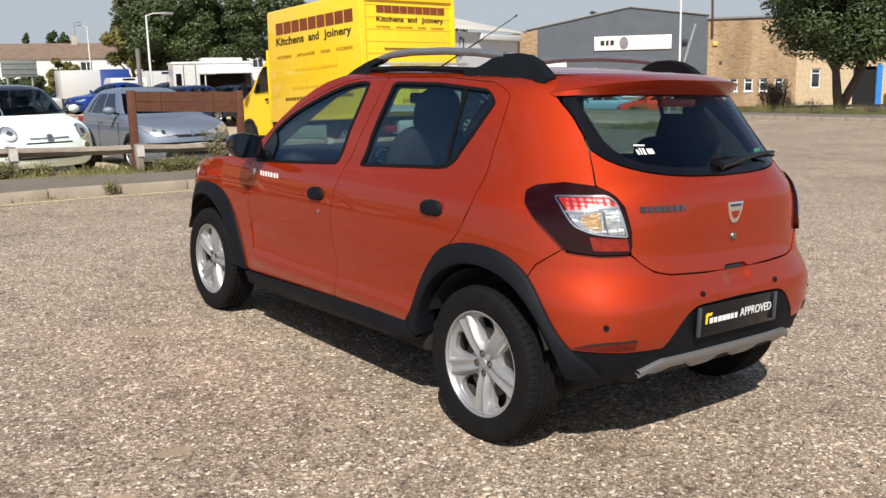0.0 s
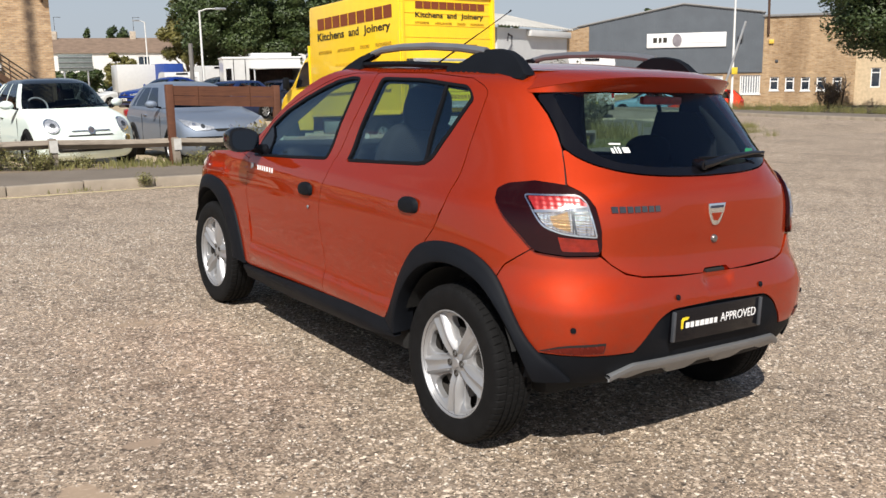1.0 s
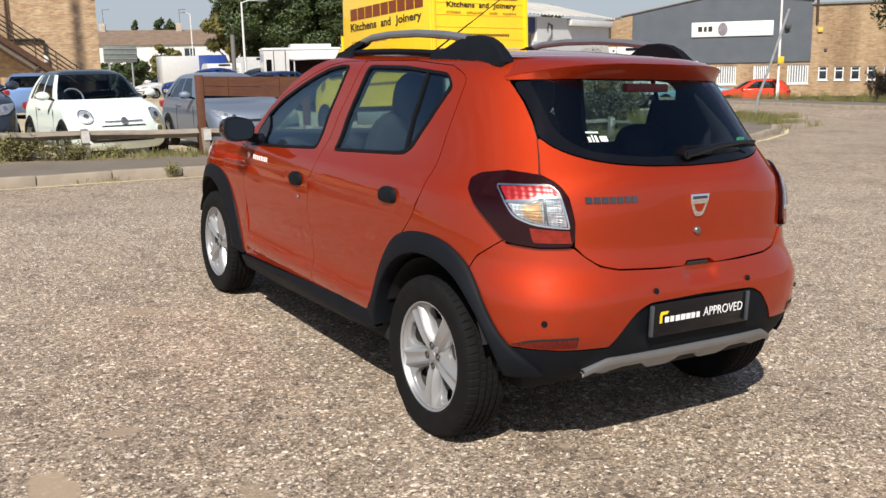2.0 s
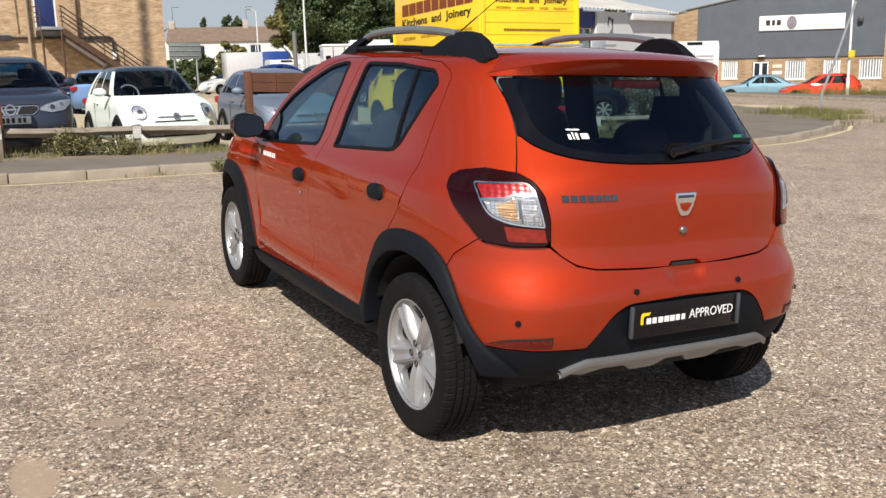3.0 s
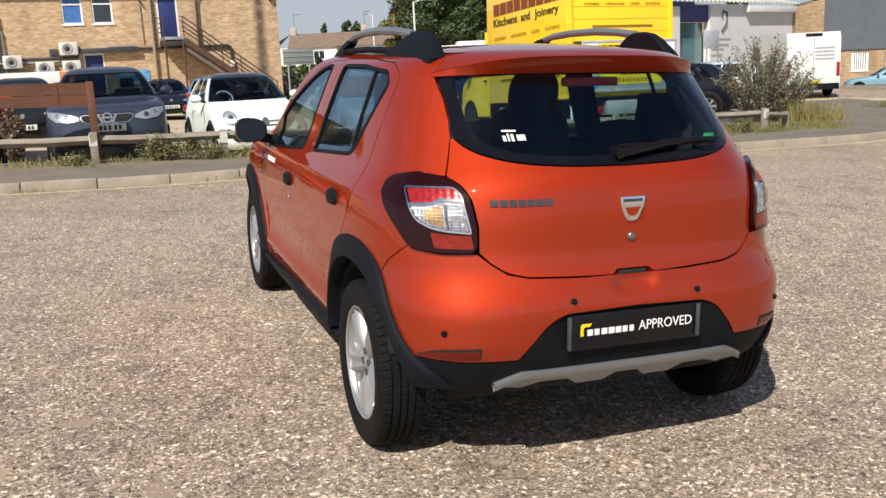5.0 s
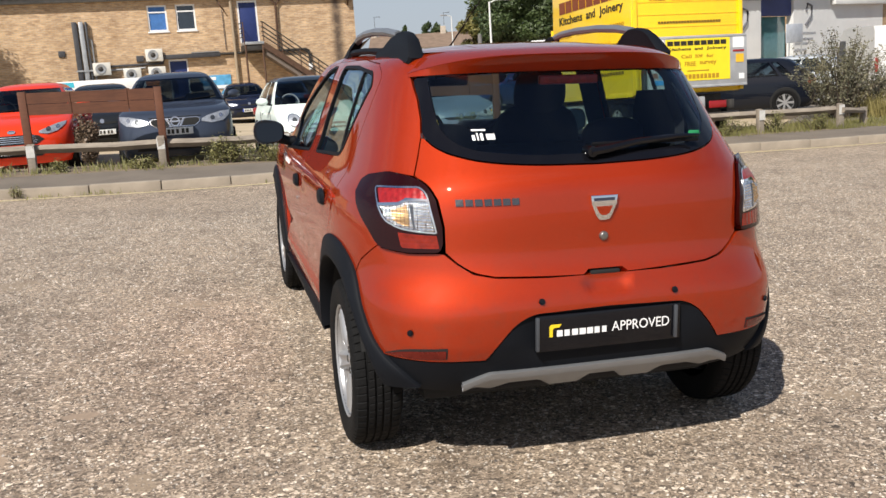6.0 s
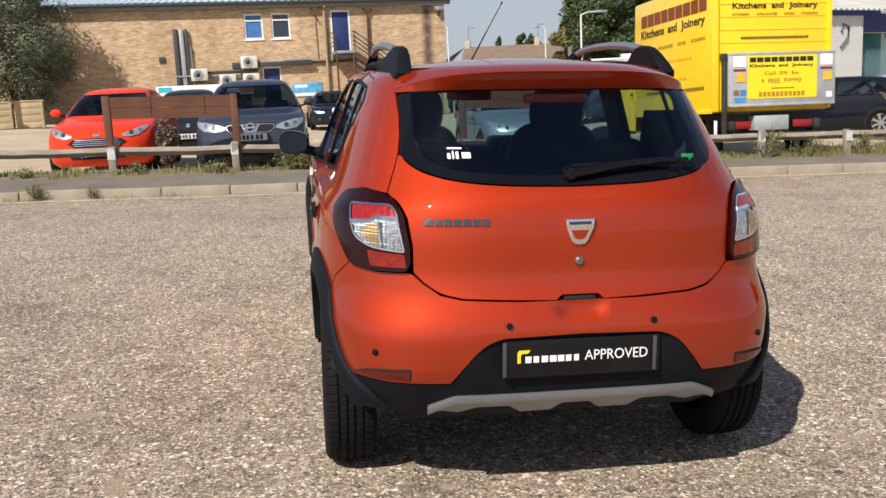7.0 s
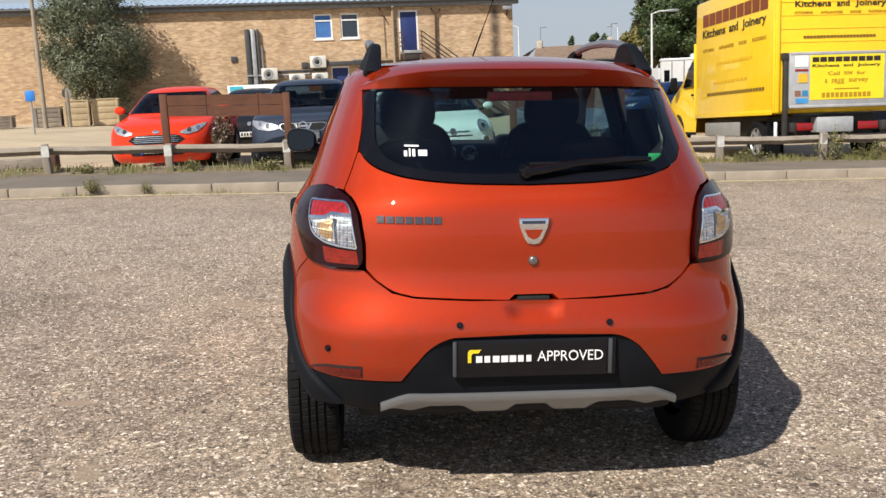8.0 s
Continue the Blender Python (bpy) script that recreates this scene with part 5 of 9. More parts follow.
for band, yc, a0, a1 in ((REAR_BAND, HUB_R, 2, 176), (FRONT_BAND, HUB_F, 176, 2)):
    outer = even_steps(band, 61)
    inner = [Vector((yc + 0.386 * math.cos(radians(a0 + (a1 - a0) * i / 60)), HUB_Z + 0.02 + 0.386 * math.sin(radians(a0 + (a1 - a0) * i / 60)))) for i in range(61)]
    for side in (-1, 1):
        def cladding(i, j, side=side, outer=outer, inner=inner):
            u, o = BAND[j]
            q = outer[i].lerp(inner[i], u)
            p = S(q.x, q.y)
            c = skin(*p) + skin_normal(*p) * o
            c.x *= -side
            return c
        part("wheel_arch_cladding", grid(61, len(BAND), cladding), BLACK_PLASTIC, car, "matt black wheel arch cladding", smooth=50)
both("sill_cladding", [S(0.76, 0.338), S(-0.84, 0.402), S(-0.90, 0.332), S(-0.60, 0.292), S(0.20, 0.262), S(0.78, 0.262)], BLACK_PLASTIC, car, "matt black sill cladding", gap=0.0, depth=0.04, shape=lambda p, z: 0.02 * math.exp(-((z - 0.33) / 0.05) ** 2))

# dark underbody and wheel housings behind the panels
part("underbody", box(-0.58, 0.58, -1.60, 1.75, 0.22, 0.42, 0.05), BLACK_HOLE, car)
part("floor_pan", box(-0.76, 0.76, -0.90, 0.88, 0.25, 0.40, 0.03), BLACK_HOLE, car)
for yc in (HUB_F, HUB_R):
    for sx in (-1, 1):
        def liner(i, j, sx=sx, yc=yc):
            a = radians(22 + 136 * i / 24)
            return Vector((sx * (0.55 + 0.245 * j / 3), yc + 0.385 * math.cos(a), HUB_Z + 0.385 * math.sin(a)))
        lb = grid(25, 4, liner)
        lb.verts.ensure_lookup_table()
        lb.faces.new([lb.verts[4 * k] for k in range(25)])
        part("wheel_housing", lb, BLACK_HOLE, car)

# lamps
RED_LENS = plain("red_lens", (0.34, 0.014, 0.016), 0.30, 0.25, coat=0.35, vary=0.45, scale=45.0)
CLEAR_LENS = plain("clear_lens_reflector", (0.66, 0.67, 0.70), 0.10, 0.9, coat=1.0, vary=0.3, scale=55.0)
DARK_LENS = plain("smoked_lens", (0.0155, 0.0010, 0.0011), 0.04, vary=0.15, spec=0.36)
AMBER = plain("amber_bulb", (0.62, 0.40, 0.20), 0.12, 0.85, coat=1.0, vary=0.2)
FOG_LENS = plain("dark_red_fog_lens", (0.24, 0.014, 0.004), 0.2, 0.25, coat=0.35, vary=0.35, scale=35.0)


def flutes(p, z):
    """Upright flutes with fine steps across them."""
    return 0.0020 * math.sin(p * 430) + 0.0007 * math.sin(z * 900)


def pillows(p, z):
    return 0.0004 * math.sin(p * 240) + 0.00022 * math.sin(z * 420)


RING = [T(-0.700, 1.012, 0.022), T(-0.583, 1.022, 0.018), T(-0.567, 1.000, 0.02), T(-0.549, 0.880, 0.010), T(-0.609, 0.884), T(-0.652, 0.890, 0.03), T(-0.694, 0.914, 0.03), T(-0.705, 0.955)]
for side in (False, True):
    lamp = panel("tail_lamp", LAMP, DARK_LENS, car, "smoked red and clear tail lamp", gap=0.0015, depth=0.03, off=0.006, mirror=side, shape=lambda p, z: 0.010)
    more = dict(mirror=side, gap=0.0, depth=0.006)
    lens_in = [(q.x, q.y) for q in inset(rounded(RING), 0.0055)]
    panel("lens_frame", RING, CHROME, lamp, "bright lens surround", off=0.0185, holes=[lens_in], **more)
    panel("stop_lens", [T(-0.695, 1.006, 0.012), T(-0.586, 1.016, 0.012), T(-0.574, 0.996), T(-0.570, 0.983), T(-0.626, 0.982), T(-0.648, 0.969), T(-0.698, 0.961)], RED_LENS, lamp, "red stop lamp lens", off=0.0175, shape=pillows, fine=0.0015, step=0.005, **more)
    panel("reverse_lens", [T(-0.698, 0.957), T(-0.648, 0.963), T(-0.626, 0.976), T(-0.569, 0.977), T(-0.558, 0.888), T(-0.609, 0.890), T(-0.648, 0.896, 0.02), T(-0.689, 0.918, 0.02)], CLEAR_LENS, lamp, "clear indicator and reversing lens", off=0.0175, shape=flutes, fine=0.0012, step=0.004, **more)
    panel("indicator_bulb", [T(-0.671, 0.948), T(-0.648, 0.956), T(-0.627, 0.966), T(-0.627, 0.902), T(-0.648, 0.906), T(-0.668, 0.918)], AMBER, lamp, "amber indicator bulb behind the lens", off=0.0205, shape=flutes, fine=0.0012, step=0.004, **more)
    panel("reflector_slot", [T(-0.620, 0.968), T(-0.615, 0.968), T(-0.609, 0.893), T(-0.615, 0.893)], plain("grey_reflector", (0.16, 0.17, 0.19), 0.12, 0.8), lamp, "dark reflector slot", off=0.0215, **more)
    panel("lens_divider", [T(-0.701, 0.964), T(-0.648, 0.971), T(-0.626, 0.984), T(-0.568, 0.984), T(-0.568, 0.977), T(-0.626, 0.976), T(-0.648, 0.963), T(-0.701, 0.956)], CHROME, lamp, "bright divider", off=0.0225, **more)
    panel("fog_lens", [T(-0.659, 0.880), T(-0.609, 0.876), T(-0.552, 0.874), T(-0.547, 0.832), T(-0.652, 0.830, 0.01)], FOG_LENS, lamp, "dark red fog lamp lens", off=0.017, shape=pillows, fine=0.0015, step=0.006, **more)
    # bumper recess: its shade is painted as a black rim and darker red
    panel("recess_edge_shade", [T(-0.728, 0.474, 0.006), T(-0.690, 0.497, 0.02), T(-0.650, 0.506, 0.01), T(-0.548, 0.514, 0.004), T(-0.548, 0.474), T(-0.64, 0.470)], BLACK_HOLE, bumper, "edge shade of the bumper recess as a black rim", off=0.0015, mirror=side, gap=0.0, depth=0.004)
    panel("shaded_bumper_recess", [T(-0.722, 0.475, 0.006), T(-0.688, 0.491, 0.02), T(-0.650, 0.498, 0.01), T(-0.552, 0.505, 0.004), T(-0.552, 0.476), T(-0.64, 0.472)], plain("recess_shade_red", (0.13, 0.010, 0.005), 0.25, 0.2, vary=0.25, scale=40.0), bumper, "bumper recess with its shade in a dark red", off=0.0035, mirror=side, gap=0.0, depth=0.004)
    for x, z in ((-0.657, 0.562), (-0.239, 0.654)):
        p = T(x, z)
        c, n = skin(*p[:2]), skin_normal(*p[:2])
        bm = lathe([(0.0, 0.003), (0.0065, 0.003), (0.0075, 0.001), (0.0085, 0.0), (0.0105, 0.0005), (0.0105, -0.004)], 20)
        m = Matrix.Translation(c + n * 0.0055) @ n.to_track_quat("X", "Z").to_matrix().to_4x4()
        moved(bm, m)
        if side:
            for v in bm.verts:
                v.co.x = -v.co.x
        part("parking_sensor", bm, BLACK_PLASTIC, bumper, "dark round parking sensor")


def slab_on_tail(x0, x1, z0, z1, off, thick, bm=None, n=12):
    """A bent strip on the tail between two heights."""
    bm = bm or bmesh.new()
    rows = []
    for i in range(n + 1):
        x = x0 + (x1 - x0) * i / n
        col = []
        for z, o in ((z0, off), (z0, off + thick), (z1, off + thick), (z1, off)):
            p = on_tail(x, z)
            col.append(bm.verts.new(skin(*p) + skin_normal(*p) * o))
        rows.append(col)
    for a, b in zip(rows, rows[1:]):
        for k in range(4):
            bm.faces.new((a[k], a[(k + 1) % 4], b[(k + 1) % 4], b[k]))
    bm.faces.new(rows[0])
    bm.faces.new(rows[-1])
    return bm


# silver skid plate: an upper rounded rail with lower tongues
def skid(i, j):
    x = -0.492 + 0.984 * i / 80
    a = abs(x)
    end = max(0.0, (a - 0.40) / 0.10)
    top = 0.418 - 0.046 * end ** 1.2
    low = 0.372
    ramp_ = min(1.0, max(0.0, (a - 0.05) / 0.03), 1.0) * min(1.0, max(0.0, (0.225 - a) / 0.04))
    outer = min(1.0, max(0.0, (a - 0.33) / 0.06))
    low = 0.366 - 0.026 * ramp_ - 0.018 * outer * (1 - end)
    low = min(low, top - 0.012)
    prof = [(top - 0.004, -0.03), (top, -0.005), (top - 0.004, 0.008), (top - 0.022, 0.013), (top - 0.03, 0.010), ((top - 0.03) * 0.3 + low * 0.7, 0.002), (low, -0.012), (low + 0.004, -0.04)]
    z, o = prof[j]
    y = lerp_table(TAILS, 0.40) + 0.95 * (1 - (1 - (a / 0.81) ** 4.2) ** (1 / 4.2)) - o - 0.012 + (0.41 - z) * 0.45
    return Vector((x, y, z))


part("skid_plate", grid(81, 8, skid), SATIN, bumper, "satin silver skid plate under the bumper", smooth=35)

# number-plate holder with the dealer's slogan
plate = part("plate_holder", box(-0.262, 0.262, -1.921, -1.905, 0.482, 0.606, 0.004), GLOSS_BLACK, bumper, "black dealer plate with a slogan")
for x in (-0.256, 0.243):
    part("holder_clip", box(x - 0.006, x + 0.006, -1.930, -1.915, 0.488, 0.602, 0.003), plain("grey_clip", (0.055, 0.06, 0.07), 0.35), plate, "grey end clip")
part("slogan", moved(fit_width(letters("APPROVED", 0.05, 0.0006), 0.212, 0.034), pose(0.008, -1.9225, 0.532)), WHITE_INK, plate, "white lettering APPROVED", smooth=0)
bars = bmesh.new()
for k, w in enumerate((0.020, 0.018, 0.021, 0.022, 0.021, 0.018, 0.016)):
    x = -0.188 + k * 0.0268
    box(x, x + w, -1.9228, -1.9205, 0.532, 0.553, bm=bars)
part("maker_name_bars", bars, WHITE_INK, plate, "white bars in place of a maker's name", smooth=0)
part("maker_mark", prism([(-0.214, 0.532), (-0.214, 0.566), (-0.208, 0.574), (-0.172, 0.574), (-0.180, 0.563), (-0.198, 0.563), (-0.203, 0.557), (-0.203, 0.532)], -1.9228, -1.9205), YELLOW_INK, plate, "yellow angular mark", smooth=0)

# badges
def name_bar(parent, x0, x1, z0, z1, n):
    dull = plain("dull_chrome", (0.16, 0.15, 0.15), 0.20, 0.9)
    for k in range(n):
        a = x0 + (x1 - x0) * k / n
        b = a + (x1 - x0) / n * 0.80
        bm = bmesh.new()
        slab_on_tail(a, b, z0, z1, 0.0, 0.005, bm, 1)
        part("model_name_bar", bm, dull, parent, "chrome bar in place of a letter", smooth=0)


name_bar(tailgate, -0.492, -0.284, 0.967, 0.988, 7)
yl = skin(*T(0, 0.94)).y
shield = [(-0.050, 0.985), (0.050, 0.985), (0.044, 0.955), (0.030, 0.918), (0.018, 0.903), (0.0, 0.900), (-0.018, 0.903), (-0.030, 0.918), (-0.044, 0.955)]
cut = [(-0.030, 0.948), (-0.018, 0.925), (-0.008, 0.918), (0.008, 0.918), (0.018, 0.925), (0.030, 0.948)]
badge = part("shield_badge", prism(shield, yl - 0.012, yl + 0.012, bevel=0.003), CHROME, tailgate, "chrome shield badge")
part("badge_window", prism(cut, yl - 0.0125, yl - 0.009), ORANGE, badge, smooth=0)
part("badge_band", prism([(-0.038, 0.976), (0.038, 0.976), (0.036, 0.966), (-0.036, 0.966)], yl - 0.0125, yl - 0.009), plain("dark_print", (0.03, 0.035, 0.06), 0.4), badge, smooth=0)
yk = skin(*T(0, 0.848)).y
part("tailgate_lock", moved(lathe([(0.0, 0.010), (0.009, 0.010), (0.013, 0.008), (0.016, 0.002), (0.016, -0.01)], 24), Matrix.Translation((0, yk + 0.001, 0.848)) @ pose(0, 0, 0, 0, 0, -90)), plain("dull_lock_metal", (0.22, 0.21, 0.20), 0.35, 0.8, vary=0.3, scale=90.0), tailgate, "round grey lock")
part("lid_release", box(-0.052, 0.052, -1.889, -1.86, 0.722, 0.736, 0.005), BLACK_HOLE, tailgate, "dark tailgate grip")

# spoiler
def spoiler(i, j):
    x = (i / 32 - 1) * 0.540
    q = abs(x) / 0.540
    zl = 1.447 - 0.059 * q**4
    base = skin(*T(x, zl))
    lip = base + Vector((0, -0.118 * (1 - q**5), 0))
    low = skin(*T(x, 1.386 - 0.012 * q**4)) + skin_normal(*T(x, 1.38)) * 0.004
    if j == 0:
        return Vector((x * 0.86, lip.y + 0.26, roof_at(x * 0.86, lip.y + 0.26) - 0.003))
    if j == 1:
        return Vector((x * 0.89, lip.y + 0.20, roof_at(x * 0.89, lip.y + 0.20) + 0.004))
    top = Vector((x * 0.89, lip.y + 0.20, roof_at(x * 0.89, lip.y + 0.20) + 0.004))
    if j < 5:
        u = (0.35, 0.7, 0.93)[j - 2]
        c = top.lerp(lip, u)
        c.z += 0.012 * math.sin(math.pi * u) * (1 - 0.3 * q)
        return c
    if j < 7:
        return lip + Vector((0, 0.004 * (j - 5), -0.006 * (j - 5) * (1 - q**6)))
    return low if j == 7 else low + Vector((-math.copysign(0.03 * q, x), 0.04, -0.004))


part("spoiler", grid(65, 9, spoiler), ORANGE, tailgate, "body-coloured roof spoiler", smooth=28)
part("high_brake_lamp", box(-0.11, 0.11, -1.565, -1.54, 1.340, 1.372, 0.006), RED_LENS, tailgate, "red high-level brake lamp")
# wiper
wip = part("rear_wiper", moved(tube([(-0.02, -1.80, 1.122), (0.03, -1.80, 1.128), (0.15, -1.79, 1.148), (0.30, -1.775, 1.158), (0.40, -1.762, 1.158)], [0.016, 0.016, 0.012, 0.009, 0.006], 8), Matrix()), GLOSS_BLACK, tailgate, "black rear wiper arm")
part("wiper_blade", box(-0.0, 0.40, -1.768, -1.758, 1.138, 1.150, 0.003), SEAL, wip)
part("wiper_hub", moved(lathe([(0, 0.02), (0.018, 0.018), (0.022, 0.0), (0.022, -0.03)], 18), Matrix.Translation((-0.015, -1.792, 1.122)) @ pose(0, 0, 0, 0, 0, -90)), GLOSS_BLACK, wip)
# sticker bars inside the rear window
st = bmesh.new()
for k, (a, b, z0, z1) in enumerate(((-0.40, -0.390, 1.166, 1.183), (-0.384, -0.379, 1.166, 1.190), (-0.373, -0.364, 1.166, 1.188), (-0.354, -0.326, 1.168, 1.186), (-0.398, -0.352, 1.196, 1.201))):
    slab_on_tail(a, b, z0, z1, 0.003, 0.001, st, 1)
part("window_sticker", st, WHITE_INK, tailgate, "small white bars of a window sticker", smooth=0)

# dark cabin trim on the rear pillars
for side in (-1, 1):
    part("pillar_trim", prism([(-0.985, 0.98), (-1.07, 1.29), (-1.30, 1.30), (-1.40, 1.18), (-1.42, 0.98)], side * 0.53 - 0.02, side * 0.53 + 0.02, "x"), CABIN, car, "dark grey pillar trim")

# door handles, mirrors, locks
def mirror_pane(w, h):
    """A rounded sheet of mirror glass standing on edge."""
    bm = bmesh.new()
    ring = []
    for k in range(28):
        a = 2 * math.pi * k / 28
        c, q = math.cos(a), math.sin(a)
        ring.append((w * math.copysign(abs(c) ** 0.6, c) * (1 + 0.05 * q), h * math.copysign(abs(q) ** 0.6, q)))
    rows = [[bm.verts.new((x, y, z)) for x, z in ring] for y in (-0.003, 0.003)]
    bm.faces.new(rows[0])
    bm.faces.new(rows[1])
    for k in range(28):
        bm.faces.new((rows[0][k], rows[0][(k + 1) % 28], rows[1][(k + 1) % 28], rows[1][k]))
    return bm


for side in (-1, 1):
    for y, z in ((-0.045, 0.868), (-0.985, 0.910)):
        base = skin(*S(y, z))
        x = base.x
        hb = bmesh.new()
        def shell(i, j, y=y, z=z, x=x):
            a = 2 * math.pi * j / 20
            u = i / 6
            ry, rz = 0.080, 0.034
            k = math.sqrt(max(0, 1 - u * u))
            ca, sa = math.cos(a), math.sin(a)
            bulge = (abs(ca) ** 3 + abs(sa) ** 3) ** (-1 / 3)
            return Vector((x - 0.004 - 0.019 * k**0.6, y + ry * u * ca * bulge * (1 if ca > 0 else 0.85), z + rz * u * sa * bulge - 0.008 * u * max(0, ca)))
        grid(7, 21, shell, hb)
        bmesh.ops.remove_doubles(hb, verts=hb.verts, dist=1e-5)
        hm = Matrix.Diagonal((1 if side < 0 else -1, 1, 1, 1))
        moved(hb, hm)
        part("door_handle", hb, BLACK_PLASTIC, car, "black door handle")
    sx = 1 if side < 0 else -1
    kb = lathe([(0, 0.004), (0.008, 0.003), (0.009, 0)], 14)
    moved(kb, Matrix.Diagonal((sx, 1, 1, 1)) @ Matrix.Translation(skin(*S(-0.075, 0.782)) + Vector((-0.004, 0, 0))) @ pose(0, 0, 0, 0, 0, 180))
    part("door_lock", kb, SATIN, car)
    # mirror: rounded housing
    mb = bmesh.new()
    bmesh.ops.create_icosphere(mb, subdivisions=4, radius=1.0)
    for v in mb.verts:
        c = v.co
        e = 2.7
        k = (abs(c.x) ** e + abs(c.y) ** e + abs(c.z) ** e) ** (1 / e)
        c /= k
        v.co = Vector((-0.905 + 0.084 * c.x, 0.57 + 0.115 * c.y * (1 - 0.12 * c.x), 1.066 + 0.066 * c.z * (1 - 0.12 * c.x) * (1 - 0.22 * max(0, c.y))))
        v.co.y = max(v.co.y, 0.525 - 0.14 * (v.co.x + 0.905) + 0.12 * (v.co.z - 1.066))
    moved(mb, Matrix.Diagonal((sx, 1, 1, 1)))
    mir = part("door_mirror", mb, GLOSS_BLACK, car, "black door mirror", smooth=60)
    gm = mirror_pane(0.071, 0.053)
    moved(gm, pose(-0.905, 0.5225, 1.066, -7, 0, -8))
    moved(gm, Matrix.Diagonal((sx, 1, 1, 1)))
    part("mirror_glass", gm, plain("mirror_silver", (0.045, 0.05, 0.06), 0.02, 1.0, vary=0.01), mir, "mirror glass")
    ab = tube([(-0.74, 0.58, 1.005), (-0.80, 0.58, 1.012), (-0.86, 0.58, 1.030)], [0.036, 0.027, 0.030], 10)
    moved(ab, Matrix.Diagonal((sx, 1, 1, 1)))
    part("mirror_arm", ab, BLACK_PLASTIC, mir)

# white model-name bars on the front doors
for side in (-1, 1):
    for k, (a, b) in enumerate(((0.645, 0.600), (0.560, 0.538), (0.530, 0.508), (0.500, 0.480), (0.472, 0.450), (0.442, 0.414), (0.406, 0.384), (0.376, 0.354))):
        bm = bmesh.new()
        lean = 0.004
        h = 0.016 if k == 0 else 0.012
        b = a - (a - b) * 0.62
        rows = [[bm.verts.new(skin(*S(y + (lean if z > 0 else -lean), 0.916 + z)) + Vector((-o, 0, 0))) for y, z in ((a, -h), (b, -h * (0.2 if k == 0 else 1)), (b, h), (a, h))] for o in (0.004, 0.0065)]
        bm.faces.new(rows[1])
        bm.faces.new(rows[0])
        for e in range(4):
            bm.faces.new((rows[0][e], rows[0][(e + 1) % 4], rows[1][(e + 1) % 4], rows[1][e]))
        moved(bm, Matrix.Diagonal((-side, 1, 1, 1)))
        part("door_name_bar", bm, WHITE_INK, car, "white bar in place of a model name", smooth=0)

# roof rails
for side in (-1, 1):
    def rail_x(y):
        return -0.50 - 0.035 * (1 - ((y + 0.5) / 0.8) ** 2)
    rear = [(-1.335, 1.442), (-1.305, 1.470), (-1.25, 1.512), (-1.195, 1.535), (-1.13, 1.544), (-1.04, 1.540), (-0.98, 1.522), (-0.92, 1.490), (-0.83, 1.468), (-0.83, 1.44), (-1.32, 1.42)]
    front = [(0.15, 1.43), (0.07, 1.472), (-0.03, 1.512), (-0.11, 1.533), (-0.16, 1.538), (-0.185, 1.524), (-0.15, 1.508), (-0.09, 1.492), (-0.09, 1.45), (0.03, 1.425)]
    for nm, prof in (("rail_foot", rear), ("rail_foot", front)):
        bm = bmesh.new()
        n = len(prof)
        rows = []
        for o, sc in ((-0.034, 0.0), (-0.022, 1.0), (0.022, 1.0), (0.034, 0.0)):
            cy, cz = sum(q[0] for q in prof) / n, sum(q[1] for q in prof) / n
            rows.append([bm.verts.new((rail_x(y) + o * (0.85 - 3.2 * max(0.0, z - 1.44)) - (z - 1.44) * -0.25, cy + (y - cy) * (1 if sc else 0.96), cz + (z - cz) * (1 if sc else 0.90))) for y, z in prof])
        for a, b in zip(rows, rows[1:]):
            for k in range(n):
                bm.faces.new((a[k], a[(k + 1) % n], b[(k + 1) % n], b[k]))
        bm.faces.new(rows[0])
        bm.faces.new(rows[-1])
        moved(bm, Matrix.Diagonal((-side, 1, 1, 1)))
        part(nm, bm, BLACK_PLASTIC, car, "black roof rail foot", smooth=35)
    pts = [(rail_x(y) + 0.02, y, z) for y, z in ((-0.14, 1.526), (-0.24, 1.545), (-0.42, 1.556), (-0.66, 1.558), (-0.88, 1.549), (-1.05, 1.533))]
    bm = tube(pts, 0.017, 8)
    moved(bm, Matrix.Diagonal((-side, 1, 1, 1)))
    part("roof_rail", bm, SATIN, car, "satin silver roof rail")
    base = [(rail_x(y) + 0.005, y, 1.468 + 0.012 * math.sin(math.pi * (0.1 - y) / 1.1)) for y in (-0.02, -0.15, -0.3, -0.5, -0.7, -0.9, -1.0)]
    bm = tube(base, 0.016, 6)
    moved(bm, Matrix.Diagonal((-side, 1, 1, 1)))
    part("rail_base", bm, BLACK_PLASTIC, car)
part("roof_aerial", tube([(0, 0.10, 1.47), (0.006, 0.02, 1.51), (0.024, -0.26, 1.635), (0.026, -0.29, 1.648), (0.04, -0.50, 1.742), (0.041, -0.52, 1.752)], [0.010, 0.0045, 0.0032, 0.0022, 0.0022, 0.0045], 6), BLACK_PLASTIC, car, "black whip aerial")


